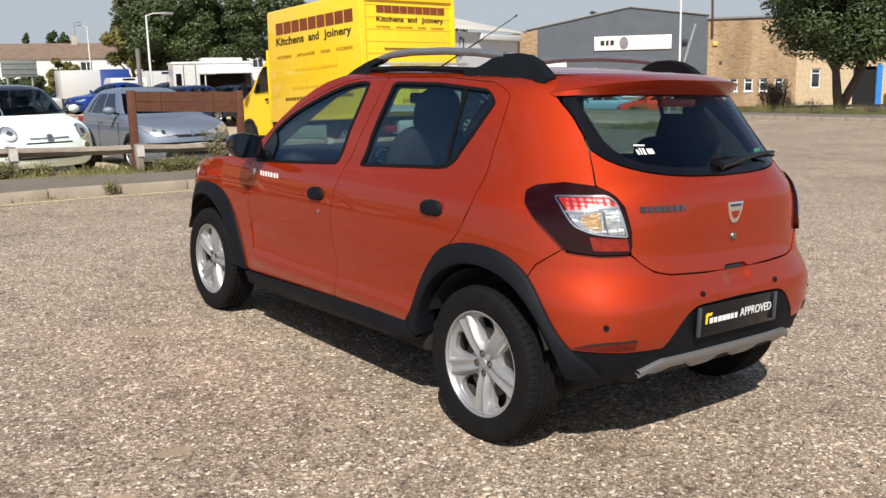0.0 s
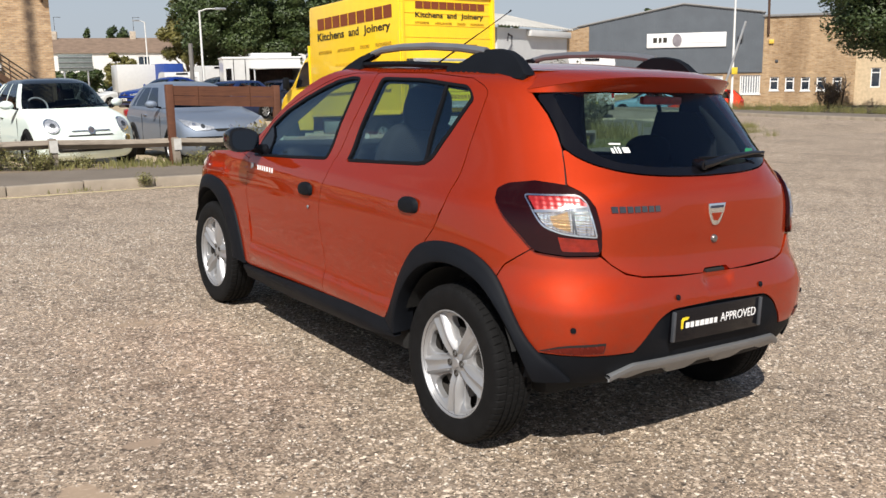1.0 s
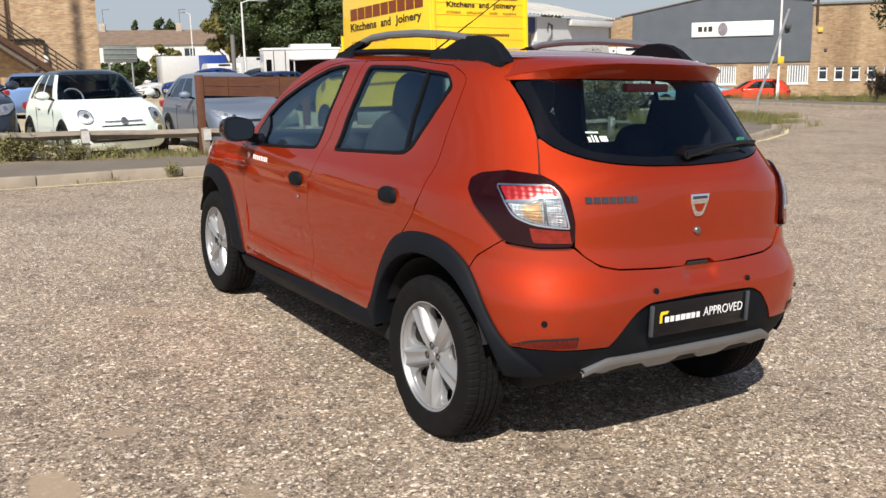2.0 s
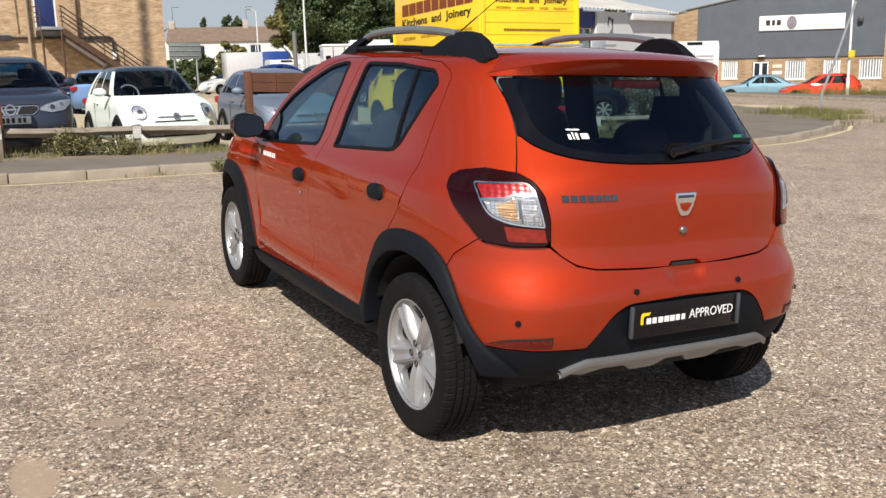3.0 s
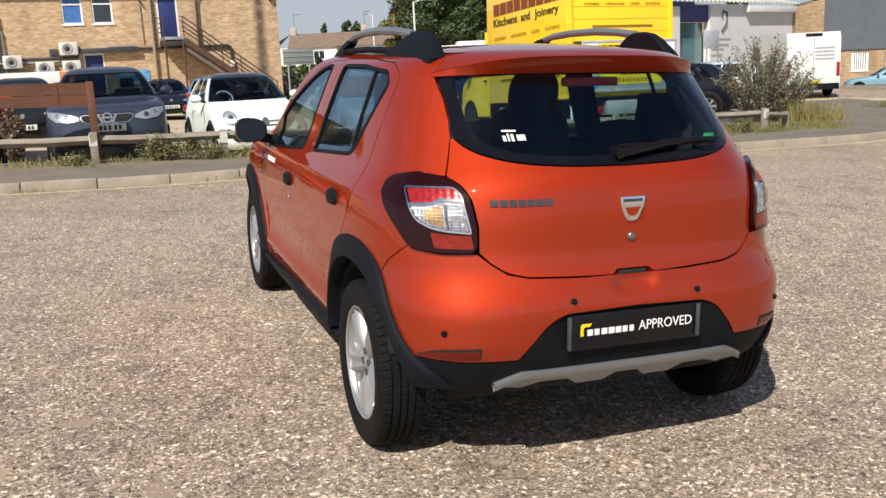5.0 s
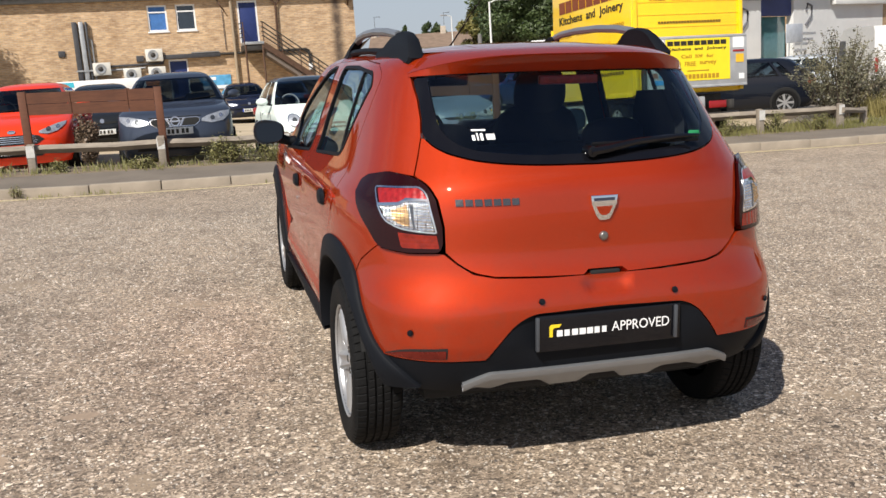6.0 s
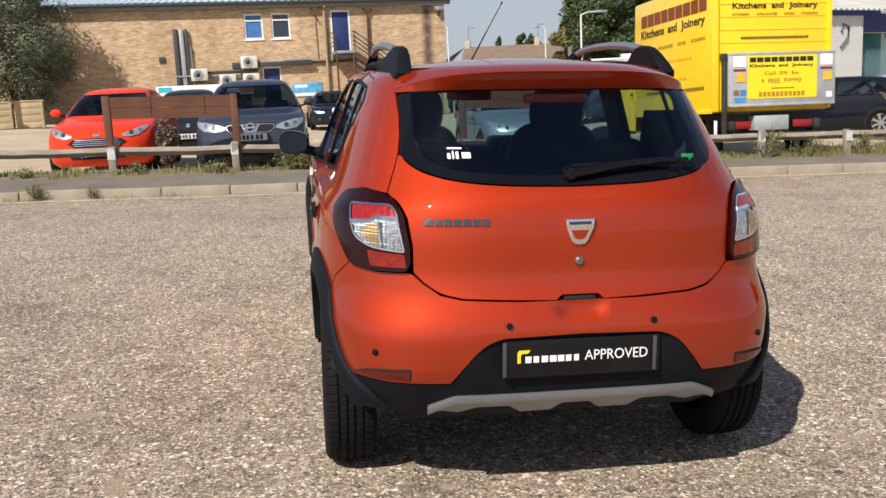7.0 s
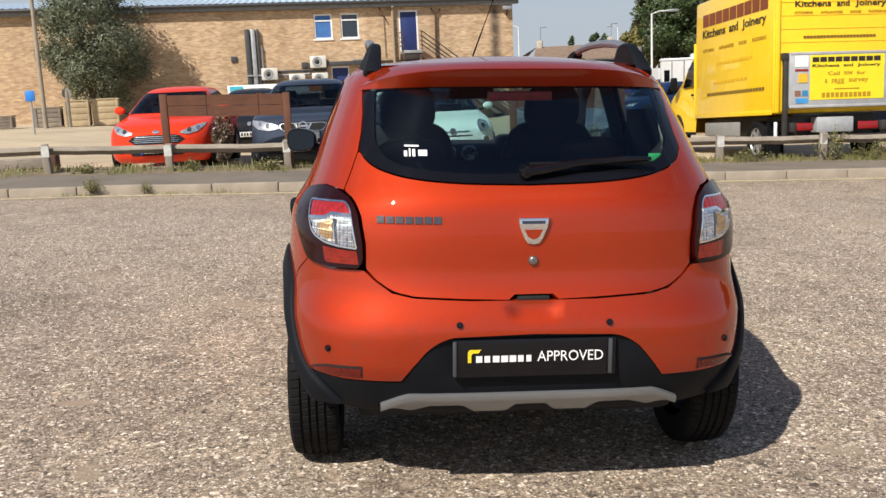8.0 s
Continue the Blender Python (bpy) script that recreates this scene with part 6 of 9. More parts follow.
TYRE = [(0.205, 0.072), (0.216, 0.080), (0.230, 0.0865), (0.246, 0.0875), (0.262, 0.090), (0.284, 0.090), (0.299, 0.0855), (0.3095, 0.077), (0.3145, 0.060), (0.3150, 0.0475), (0.308, 0.0455), (0.308, 0.0395), (0.316, 0.0375), (0.3165, 0.018), (0.308, 0.016), (0.308, 0.010), (0.3165, 0.008),
        (0.3165, -0.008), (0.308, -0.010), (0.308, -0.016), (0.3165, -0.018), (0.316, -0.0375), (0.308, -0.0395), (0.308, -0.0455), (0.3150, -0.0475), (0.3145, -0.060), (0.3095, -0.077), (0.299, -0.0855), (0.284, -0.090), (0.246, -0.088), (0.215, -0.078)]


def wheel_bms():
    """Tyre, wheel dish with five openings, and one spoke, about the x axis with the outer face at +x."""
    sides = 8 * 64

    def rubber(i, j):
        r, o = TYRE[j]
        if r > 0.305 and r != 0.308:
            slot = i % 8 == (0 if abs(o) > 0.045 else 4)
            r -= (0.005 if slot and abs(o) > 0.05 else 0.003 if slot else 0)
        a = 2 * math.pi * (i + o * 40) / sides
        return (o, r * math.cos(a), r * math.sin(a))

    tyre = grid(sides, len(TYRE), rubber, close_u=True)
    rim = lathe([(0.0, 0.052), (0.018, 0.054), (0.030, 0.053), (0.052, 0.050), (0.060, 0.044), (0.062, 0.02)], 40)
    lathe([(0.200, 0.058), (0.204, 0.068), (0.208, 0.0765), (0.212, 0.080), (0.217, 0.079), (0.2185, 0.074), (0.216, 0.062)], 72, rim)

    def dish_h(r):
        return lerp_table([(0.05, 0.046), (0.09, 0.036), (0.13, 0.038), (0.17, 0.050), (0.201, 0.059)], r)

    def spoke_half(r):
        return lerp_table([(0.040, 0.032), (0.070, 0.036), (0.11, 0.038), (0.16, 0.043), (0.201, 0.050)], r)

    # each bay between two spokes is a ring of strips round its opening
    n = 56
    for bay in range(5):
        a0 = 2 * math.pi * (bay + 0.5) / 5
        r0, r1 = 0.052, 0.202
        rc = 0.140

        def border(k):
            """A ray from the bay's middle meets its outer edge and the rounded opening."""
            w = 2 * math.pi * k / n
            cu, cv = math.cos(w), math.sin(w)
            lo, hi = 0.0, 0.3
            for _ in range(26):
                d = (lo + hi) / 2
                x, y = rc + d * cu, d * cv
                rr, ph = math.hypot(x, y), math.atan2(y, x)
                inside = r0 < rr < r1 and abs(ph) < math.pi / 5 - 0.62 * math.asin(min(0.95, spoke_half(rr) / rr))
                lo, hi = (d, hi) if inside else (lo, d)
            hole = (abs(cu / 0.050) ** 2.8 + abs(cv / (0.042 + 0.014 * cu)) ** 2.8) ** (-1 / 2.8)
            return (rc + lo * cu, lo * cv), (rc + min(hole, lo * 0.92) * cu, min(hole, lo * 0.92) * cv)

        def strip(k, j, a0=a0):
            out, hol = border(k % n)
            u = (0.0, 0.25, 0.5, 0.75, 0.94, 1.0, 1.0)[j]
            x, y = out[0] + (hol[0] - out[0]) * u, out[1] + (hol[1] - out[1]) * u
            h = dish_h(math.hypot(x, y)) - (0.0, 0.0, 0.0, 0.001, 0.003, 0.008, 0.030)[j]
            return (h, x * math.cos(a0) - y * math.sin(a0), x * math.sin(a0) + y * math.cos(a0))

        grid(n, 7, strip, rim, close_u=True)
    spoke = bmesh.new()
    rows = []
    for r, o in ((0.036, 0.054), (0.050, 0.058), (0.070, 0.064), (0.095, 0.069), (0.125, 0.071), (0.155, 0.071), (0.180, 0.071), (0.196, 0.072), (0.204, 0.070)):
        half = spoke_half(r)
        row = []
        for u, h in ((-1.0, -0.040), (-0.97, -0.026), (-0.60, -0.002), (-0.52, 0.0), (-0.06, -0.009), (0.06, -0.009), (0.52, 0.0), (0.60, -0.002), (0.97, -0.026), (1.0, -0.040)):
            bend = math.sqrt(max(0.0, r * r - (u * half) ** 2)) if r > 0.15 else r
            row.append(spoke.verts.new((o + h, bend, u * half)))
        rows.append(row)
    for p, q in zip(rows, rows[1:]):
        for j in range(9):
            spoke.faces.new((p[j], p[j + 1], q[j + 1], q[j]))
    return tyre, rim, spoke


tyre_bm, rim_bm, spoke_bm = wheel_bms()
spoke_me = bpy.data.meshes.new("spoke")
bmesh.ops.recalc_face_normals(spoke_bm, faces=spoke_bm.faces)
spoke_bm.to_mesh(spoke_me)
smooth_by(spoke_me, 38)
spoke_me.materials.append(ALLOY)
tyre_me = bpy.data.meshes.new("tyre")
bmesh.ops.recalc_face_normals(tyre_bm, faces=tyre_bm.faces)
tyre_bm.to_mesh(tyre_me)
smooth_by(tyre_me, 30)
tyre_me.materials.append(RUBBER)
rim_me = bpy.data.meshes.new("wheel")
bmesh.ops.recalc_face_normals(rim_bm, faces=rim_bm.faces)
rim_bm.to_mesh(rim_me)
smooth_by(rim_me, 38)
rim_me.materials.append(ALLOY)
disc_bm = lathe([(0.05, 0.02), (0.14, 0.02), (0.14, 0.0), (0.05, 0.0)], 40)
# backing sheet and inner barrel in dark steel paint the shade behind the openings
lathe([(0.0, -0.02), (0.175, -0.02)], 30, disc_bm)
lathe([(0.197, 0.046), (0.192, -0.05)], 48, disc_bm)
disc_me = bpy.data.meshes.new("disc_and_shade_backing")
disc_bm.to_mesh(disc_me)
disc_me.materials.append(DARK_METAL)
hole_me = bpy.data.meshes.new("wheel_bolt")
hb = lathe([(0.0, -0.006), (0.008, -0.006), (0.0095, 0.002), (0.0125, 0.0032), (0.0145, 0.0)], 18)
hb.to_mesh(hole_me)
hole_me.materials.append(DARK_METAL)
for yc in (HUB_R, HUB_F):
    for sx in (-1, 1):
        wh = new("wheel", rim_me)
        wh.parent = car
        turn = 54 if yc < 0 else 31
        wh.matrix_basis = Matrix.Translation((sx * 0.728, yc, HUB_Z)) @ Matrix.Diagonal((sx, 1, 1, 1)) @ pose(0, 0, 0, turn, 0, 0)
        wh["label"] = "five-spoke silver wheel"
        for me, nm in ((tyre_me, "tyre"), (disc_me, "disc_and_shade_backing")):
            ob = new(nm, me)
            ob.parent = wh
            if nm == "tyre":
                ob["label"] = "dusty black tyre"
        for k in range(5):
            ob = new("spoke", spoke_me)
            ob.parent = wh
            ob.matrix_basis = pose(0, 0, 0, 72 * k, 0, 0)
        for k in range(4):
            a = 2 * math.pi * (k + 0.3) / 4
            ob = new("wheel_bolt", hole_me)
            ob.parent = wh
            ob.matrix_basis = Matrix.Translation((0.0565, 0.040 * math.cos(a), 0.040 * math.sin(a)))
        cap = part("hub_cap", moved(lathe([(0, 0.004), (0.018, 0.004), (0.022, 0.0)], 20), Matrix.Translation((0.0545, 0, 0))), ALLOY, wh)

# cabin
def cushion(x0, x1, y0, y1, z0, z1, r=0.05, lean=0.0):
    bm = box(x0, x1, y0, y1, z0, z1, r, 3)
    if lean:
        for v in bm.verts:
            v.co.y -= (v.co.z - z0) * lean
    return bm


def pad(cx, cy, cz, rx, ry, rz, lean=0.0, power=2.7):
    """A stuffed pad with soft corners."""
    bm = bmesh.new()
    bmesh.ops.create_icosphere(bm, subdivisions=4, radius=1.0)
    for v in bm.verts:
        c = v.co
        k = (abs(c.x) ** power + abs(c.y) ** power + abs(c.z) ** power) ** (1 / power)
        c /= k
        v.co = Vector((cx + rx * c.x * (1 - 0.06 * c.z), cy + ry * c.y - lean * rz * c.z, cz + rz * c.z))
    return bm


for sx in (-0.34, 0.34):
    part("front_seat_base", cushion(sx - 0.25, sx + 0.25, -0.24, 0.28, 0.45, 0.62, 0.06), CLOTH, car)
    part("front_seat_back", pad(sx, -0.26, 0.87, 0.235, 0.085, 0.34, 0.26, 4.0), CLOTH, car)
    part("front_headrest", pad(sx, -0.385, 1.275, 0.130, 0.055, 0.120, 0.15), CLOTH, car)
    for dx in (-0.05, 0.05):
        part("headrest_post", tube([(sx + dx, -0.355, 1.12), (sx + dx, -0.375, 1.22)], 0.008, 8), CHROME, car)
    part("rear_headrest", pad(sx * 1.06, -1.165, 1.115, 0.135, 0.05, 0.075, 0.15), CLOTH, car)
part("rear_seat_base", cushion(-0.62, 0.62, -1.02, -0.52, 0.45, 0.62, 0.06), CLOTH, car)
part("rear_seat_back", cushion(-0.62, 0.62, -1.06, -0.94, 0.58, 1.10, 0.06, 0.28), CLOTH, car)
part("parcel_shelf", box(-0.60, 0.60, -1.62, -1.22, 1.02, 1.045, 0.01), CABIN, car)
part("dashboard", cushion(-0.68, 0.68, 0.48, 0.94, 0.72, 1.035, 0.06), CABIN, car)
part("instrument_hood", cushion(0.20, 0.55, 0.44, 0.66, 0.96, 1.085, 0.04), CABIN, car)
part("steering_wheel", moved(tube([(0.185 * math.cos(2 * math.pi * i / 28), 0, 0.185 * math.sin(2 * math.pi * i / 28)) for i in range(28)], 0.016, 8, True), pose(0.36, 0.33, 0.93, 25, 0, 0)), CABIN, car)
part("cabin_mirror", cushion(-0.10, 0.14, 0.16, 0.19, 1.30, 1.36, 0.015), CABIN, car)
ROOF_SIDE = [S(-0.33, 1.437), S(-0.33, 1.46), S(0.02, 1.46), S(0.30, 1.36), S(0.62, 1.13), S(0.88, 0.985), S(0.70, 0.955), S(0.55, 1.06), S(0.33, 1.205), S(0.10, 1.345), S(-0.10, 1.425)]
for outline, holes in ((FRONT_DOOR, [FRONT_PANE]), (REAR_DOOR, [REAR_PANE]), (quarter, []), (ROOF_SIDE, [])):
    both("inner_lining", outline, CABIN, car, holes=[[(*q, 0.0) for q in inset(rounded(h), 0.008)] for h in holes], gap=-0.004, depth=0.0, off=-0.030)
for k in (-1, 1):
    vent = lathe([(0.0, 0.012), (0.030, 0.012), (0.040, 0.016), (0.046, 0.010), (0.048, -0.01)], 24)
    moved(vent, pose(k * 0.06 - 0.02, 0.475, 0.985, 0, 0, -90))
    part("air_vent", vent, plain("vent_ring", (0.35, 0.36, 0.37), 0.25, 0.8), car, "round silver-ringed air vent")
part("headlining", grid(9, 13, lambda i, j: Vector(((x := (i / 4 - 1) * 0.49), (y := 0.16 - 1.54 * j / 12), roof_at(x * 0.9, y) - 0.055))), plain("grey_headlining", (0.25, 0.25, 0.24), 0.95), car)

part("green_sticker", box(0.425, 0.468, -1.655, -1.650, 1.140, 1.165, 0.002), plain("green_print", (0.05, 0.45, 0.15), 0.5), car, "small green sticker inside the rear window")
both("pillar_trim", [S(-1.24, 1.03, 0.02), S(-1.58, 1.05, 0.03), S(-1.50, 1.20), S(-1.29, 1.36, 0.03)], plain("pale_grey_trim", (0.66, 0.67, 0.64), 0.7, vary=0.1), car, "pale grey inner pillar trim", gap=0.0, depth=0.0, off=-0.045)

# ---- rail, boards, kerbstones ----
def lift(x, y, h=0.0):
    return ground_z(x, y) + h


POST_X = [-9.5, -7.4, -5.54, -3.69, -1.86, 0.01, 1.80, 3.50, 5.13, 6.86, 8.46, 10.12]
random.seed(11)
fence = tagged(empty("knee_rail_fence", pose(0, 9.8, 0)), "weathered timber knee rail on short square posts", "fence")
for x in POST_X:
    z = lift(x, 9.8, 0.06)
    hgt = 0.50 + random.uniform(-0.02, 0.02)
    bm = box(-0.055, 0.055, -0.05, 0.05, -0.12, hgt, 0.012)
    for v in bm.verts:
        if v.co.z > hgt - 0.03 and v.co.y < 0:
            v.co.z -= 0.02
    part("post", bm, GREY_WOOD, fence, m=pose(x, 0, z, random.uniform(-2, 2), random.uniform(-3, 3), random.uniform(-4, 4)))
    if x > -6:
        part("post_cap_strip", box(-0.057, 0.057, -0.062, -0.0545, hgt - 0.20, hgt - 0.025), plain("pale_paint", (0.52, 0.51, 0.48), 0.8, vary=0.3), fence, m=pose(x, 0, z), smooth=0)
for a, b in zip(POST_X, POST_X[1:]):
    za, zb = lift(a, 9.8, 0.06 + 0.40), lift(b, 9.8, 0.06 + 0.40)
    n = 9
    bm = bmesh.new()
    rows = []
    for i in range(n):
        t = i / (n - 1)
        x, z = a + (b - a) * t + (0.006 if i == 0 else -0.006 if i == n - 1 else 0), za + (zb - za) * t - 0.012 * math.sin(math.pi * t) * random.uniform(0.5, 1.4)
        rows.append([bm.verts.new((x, y, z + h)) for y, h in ((0.120, -0.068), (0.054, -0.004), (0.058, 0.010), (0.120, 0.062), (0.134, 0.0))])
    for p, q in zip(rows, rows[1:]):
        for k in range(5):
            bm.faces.new((p[k], p[(k + 1) % 5], q[(k + 1) % 5], q[k]))
    bm.faces.new(rows[0])
    bm.faces.new(rows[-1])
    part("rail", bm, GREY_WOOD, fence)
end = [(10.12, -0.08), (10.5, 0.05), (10.9, 0.35), (11.25, 0.75), (11.5, 1.2)]
part("rail", tube([(x, y, lift(x, 9.8 + y, 0.45) - 0.03 * k) for k, (x, y) in enumerate(end)], 0.055, 6), GREY_WOOD, fence, "curved dark rail end")
part("post", box(-0.05, 0.05, -0.05, 0.05, -0.1, 0.45, 0.01), GREY_WOOD, fence, m=pose(11.0, 0.45, lift(11, 10.2)))


def board_screen(x0, x1, z00, z01, z10, z11, cuts, label):
    """Stained boards between two tall posts behind the rail."""
    root = tagged(empty("board_sign", pose(x0, 9.86, 0)), label, "board sign", "brown board signs")
    for x, zt in ((0.0, z01), (x1 - x0, z11)):
        part("post", box(x - 0.055, x + 0.055, -0.045, 0.045, lift(x0 + x, 9.86) - 0.1, zt + 0.02, 0.008), BROWN_WOOD, root)
    stops = [0.055, *cuts, x1 - x0 - 0.055]
    for a, b in zip(stops, stops[1:]):
        def z_at(x, lo):
            t = x / (x1 - x0)
            return (z00 if lo else z01) * (1 - t) + (z10 if lo else z11) * t
        mid_gap = 0.006
        for k in range(2):
            bm = bmesh.new()
            pts = []
            for x in (a + 0.004, b - 0.004):
                lo, hi = z_at(x, True), z_at(x, False)
                pts.append((x, lo + (hi - lo) * k / 2 + (mid_gap / 2 if k else 0), lo + (hi - lo) * (k + 1) / 2 - (0 if k else mid_gap / 2)))
            prism([(pts[0][0], pts[0][1]), (pts[1][0], pts[1][1]), (pts[1][0], pts[1][2]), (pts[0][0], pts[0][2])], -0.03 - 0.003 * k, 0.0, bm=bm)
            part("board", bm, BROWN_WOOD, root, smooth=0)
    for c in cuts:
        part("batten", box(c - 0.035, c + 0.035, 0.002, 0.05, z00, z01 - 0.02), BROWN_WOOD, root, smooth=0)


board_screen(-3.71, -1.82, 1.155, 1.475, 1.09, 1.43, (0.66, 1.46), "brown stained timber board sign seen from behind")
board_screen(1.76, 3.52, 1.05, 1.34, 0.96, 1.29, (0.45, 1.30), "brown stained timber board sign on tall posts")

# kerbstones, one by one
kerb = tagged(empty("kerb", pose(0, 8, 0)), "worn concrete kerbstones with dirty joints", "kerb", kind="structure")
stone = bmesh.new()
box(0.006, 0.904, 0.0, 0.128, -0.2, 0.118, 0.014, 2, bm=stone)
stone_me = bpy.data.meshes.new("kerbstone")
stone.to_mesh(stone_me)
stone.free()
smooth_by(stone_me, 40)
stone_me.materials.append(CONCRETE)
random.seed(5)
for p, d in along([(-16.4, 8.0)] + KERB_LINE[1:], 0.91):
    ob = new("kerbstone", stone_me)
    ob.parent = kerb
    a = math.degrees(math.atan2(d.y, d.x))
    z0, z1 = ground_z(p.x, p.y), ground_z(p.x + d.x * 0.9, p.y + d.y * 0.9)
    ob.matrix_basis = Matrix.Translation((0, -8, 0)) @ pose(p.x, p.y, z0 + random.uniform(-0.006, 0.006), random.uniform(-1, 1), -math.degrees(math.atan2(z1 - z0, 0.9)) + random.uniform(-0.3, 0.3), a + random.uniform(-0.3, 0.3))
far_kerb = tagged(empty("far_kerb", pose(26.8, 8, 0)), "pale concrete kerbstones across the junction", "kerb", kind="structure")
for p, d in along([(26.4, -6.0), (26.8, 8.0), (26.9, 16.0), (28.0, 24.0), (29.5, 30.0)], 0.91):
    ob = new("kerbstone", stone_me)
    ob.parent = far_kerb
    ob.matrix_basis = Matrix.Translation((-26.8, -8, 0)) @ pose(p.x, p.y, ground_z(p.x, p.y), 0, 0, math.degrees(math.atan2(d.y, d.x)))


# ---- lamps and poles ----
def street_lamp(x, y, h, label, arm=(0.9, 0.0), mat=None):
    root = tagged(empty("street_lamp", pose(x, y, lift(x, y, 0.05))), label, "street lamp", "street lamps")
    mat = mat or plain("white_lamp_paint", (0.68, 0.68, 0.66), 0.5, vary=0.08)
    part("column", tube([(0, 0, -0.2), (0, 0, 1.2), (0, 0, 1.25), (0, 0, h)], [0.09, 0.085, 0.06, 0.045], 10), mat, root)
    if arm:
        part("arm", tube([(0, 0, h - 0.05), (arm[0] * 0.4, arm[1] * 0.4, h + 0.08), (arm[0], arm[1], h + 0.1)], 0.035, 6), mat, root)
        part("lantern", moved(box(-0.28, 0.28, -0.1, 0.1, -0.06, 0.06, 0.04), pose(arm[0] + 0.2, arm[1], h + 0.1)), GALV, root)
    return root


street_lamp(13.6, 41.0, 5.0, "white street lamp column by the trees")
street_lamp(20.5, 73.0, 6.4, "slim white street lamp near the houses", (-0.9, 0.0))
street_lamp(11.5, 70.0, 6.5, "slim grey lamp column near the houses", (-1.0, 0.3))
lp = street_lamp(36.65, 26.8, 9.0, "white lighting column with a yellow sign plate", None)
part("sign_plate", box(-0.22, 0.22, -0.14, -0.10, 2.2, 2.55, 0.01), plain("plate_yellow", (0.8, 0.6, 0.05), 0.5), lp, "small yellow sign plate")
part("dark_stub", tube([(13.0 - 13.0, 0, 0), (0, 0, 3.4)], 0.11, 8), plain("grey_post", (0.18, 0.17, 0.16), 0.8), tagged(empty("timber_post", pose(12.75, 40.2, lift(12.7, 40, 0.0))), "tall grey post beside a lamp column", "post"))
pole = tagged(empty("leaning_pole", pose(18.7, 13.3, lift(18.7, 13.3, 0.1))), "bent galvanised sign pole leaning on the island", "pole")
part("pole_tube", tube([(0, 0, -0.1), (0.05, -0.04, 0.6), (0.28, -0.22, 1.5), (0.62, -0.48, 3.0)], 0.034, 8), GALV, pole)
gs = tagged(empty("large_road_sign", pose(7.0, 38.7, lift(7.0, 38.7, -0.05))), "back of a large grey road sign on posts", "road sign")
part("panel", box(-0.72, 0.72, -0.03, 0.0, 1.74, 2.46, 0.01), plain("sign_back_grey", (0.16, 0.185, 0.18), 0.5, vary=0.15), gs)
for z in (1.88, 2.10, 2.32):
    part("stiffener", box(-0.72, 0.72, -0.06, -0.032, z, z + 0.03), GALV, gs, smooth=0)
for x in (-0.5, 0.5):
    part("post", tube([(x, 0.04, -0.1), (x, 0.04, 2.46)], 0.04, 8), GALV, gs)
bs = tagged(empty("blue_road_sign", pose(-10.96, 24.42, lift(-10.96, 24.42, -0.06))), "small blue direction sign on a post", "road sign")
part("post", tube([(0, 0, -0.1), (0, 0, 1.3)], 0.03, 6), GALV, bs)
part("plate", box(-0.14, 0.14, -0.06, -0.03, 1.02, 1.34, 0.02), plain("sign_blue", (0.02, 0.20, 0.65), 0.5), bs)
tp = tagged(empty("timber_pole", pose(-12.2, 29.0, lift(-12.2, 29, 0.0))), "grey timber pole before the office wall", "pole")
part("shaft", tube([(0, 0, -0.2), (0, 0, 4.55)], [0.085, 0.065], 10), plain("grey_timber", (0.30, 0.25, 0.19), 0.9, vary=0.2, scale=3), tp)


# ---- crates and blocks by the office ----
def crate(x, y, w, d, h, label, mat):
    root = tagged(empty("storage_crate", pose(x, y, lift(x, y, -0.05), 0, 0, 12)), label, "crate", "crates by the hedge")
    part("core", box(0.02, w - 0.02, 0.02, d - 0.02, 0.02, h - 0.02), mat, root, smooth=0)
    n = 4
    for k in range(n):
        part("slat", box(0, w, -0.005, 0.02, h * k / n + 0.012, h * (k + 1) / n - 0.006, 0.004), mat, root)
    for px in (0.03, w - 0.10):
        part("corner_post", box(px, px + 0.07, -0.03, -0.006, 0.0, h), mat, root, smooth=0)
    part("lid", box(-0.02, w + 0.02, -0.03, d, h, h + 0.05, 0.01), mat, root)


crate(-12.95, 30.0, 0.95, 0.9, 0.70, "grey-brown wooden storage crate with slatted side", GREY_WOOD)
crate(-11.95, 30.25, 0.92, 0.9, 0.92, "pale wooden storage crate with slatted side", CRATE_WOOD)
crate(-10.98, 30.5, 0.95, 0.9, 0.96, "pale wooden storage crate with slatted side", CRATE_WOOD)
crate(-15.6, 29.4, 2.0, 0.8, 0.42, "long low grey timber box", GREY_WOOD)
rs = tagged(empty("round_sign", pose(-11.55, 29.6, lift(-11.55, 29.6, -0.05))), "back of a round grey sign on a post", "road sign")
part("disc", moved(lathe([(0.0, 0.012), (0.17, 0.012), (0.18, 0.0), (0.0, -0.004)], 24), Matrix.Translation((0, 0, 1.22)) @ pose(0, 0, 0, 0, 0, -90)), plain("sign_back", (0.22, 0.21, 0.18), 0.6), rs)
part("post", tube([(0, 0.02, -0.1), (0, 0.02, 1.30)], 0.07, 8), GREY_WOOD, rs)
beam = tagged(empty("timber_beam", pose(-7.4, 10.45, lift(-6.6, 10.45, 0.09))), "dark weathered timber beam lying behind the rail", "timber")
part("beam", box(0.0, 1.75, -0.09, 0.09, 0.0, 0.17, 0.02), GREY_WOOD, beam)
part("beam_end", box(1.66, 1.80, -0.11, 0.11, -0.005, 0.21, 0.015), RUSTY, beam)

# ---- parked cars ----
GLASS_DARK = glass("parked_car_glass", (0.22, 0.27, 0.30), 0.03)
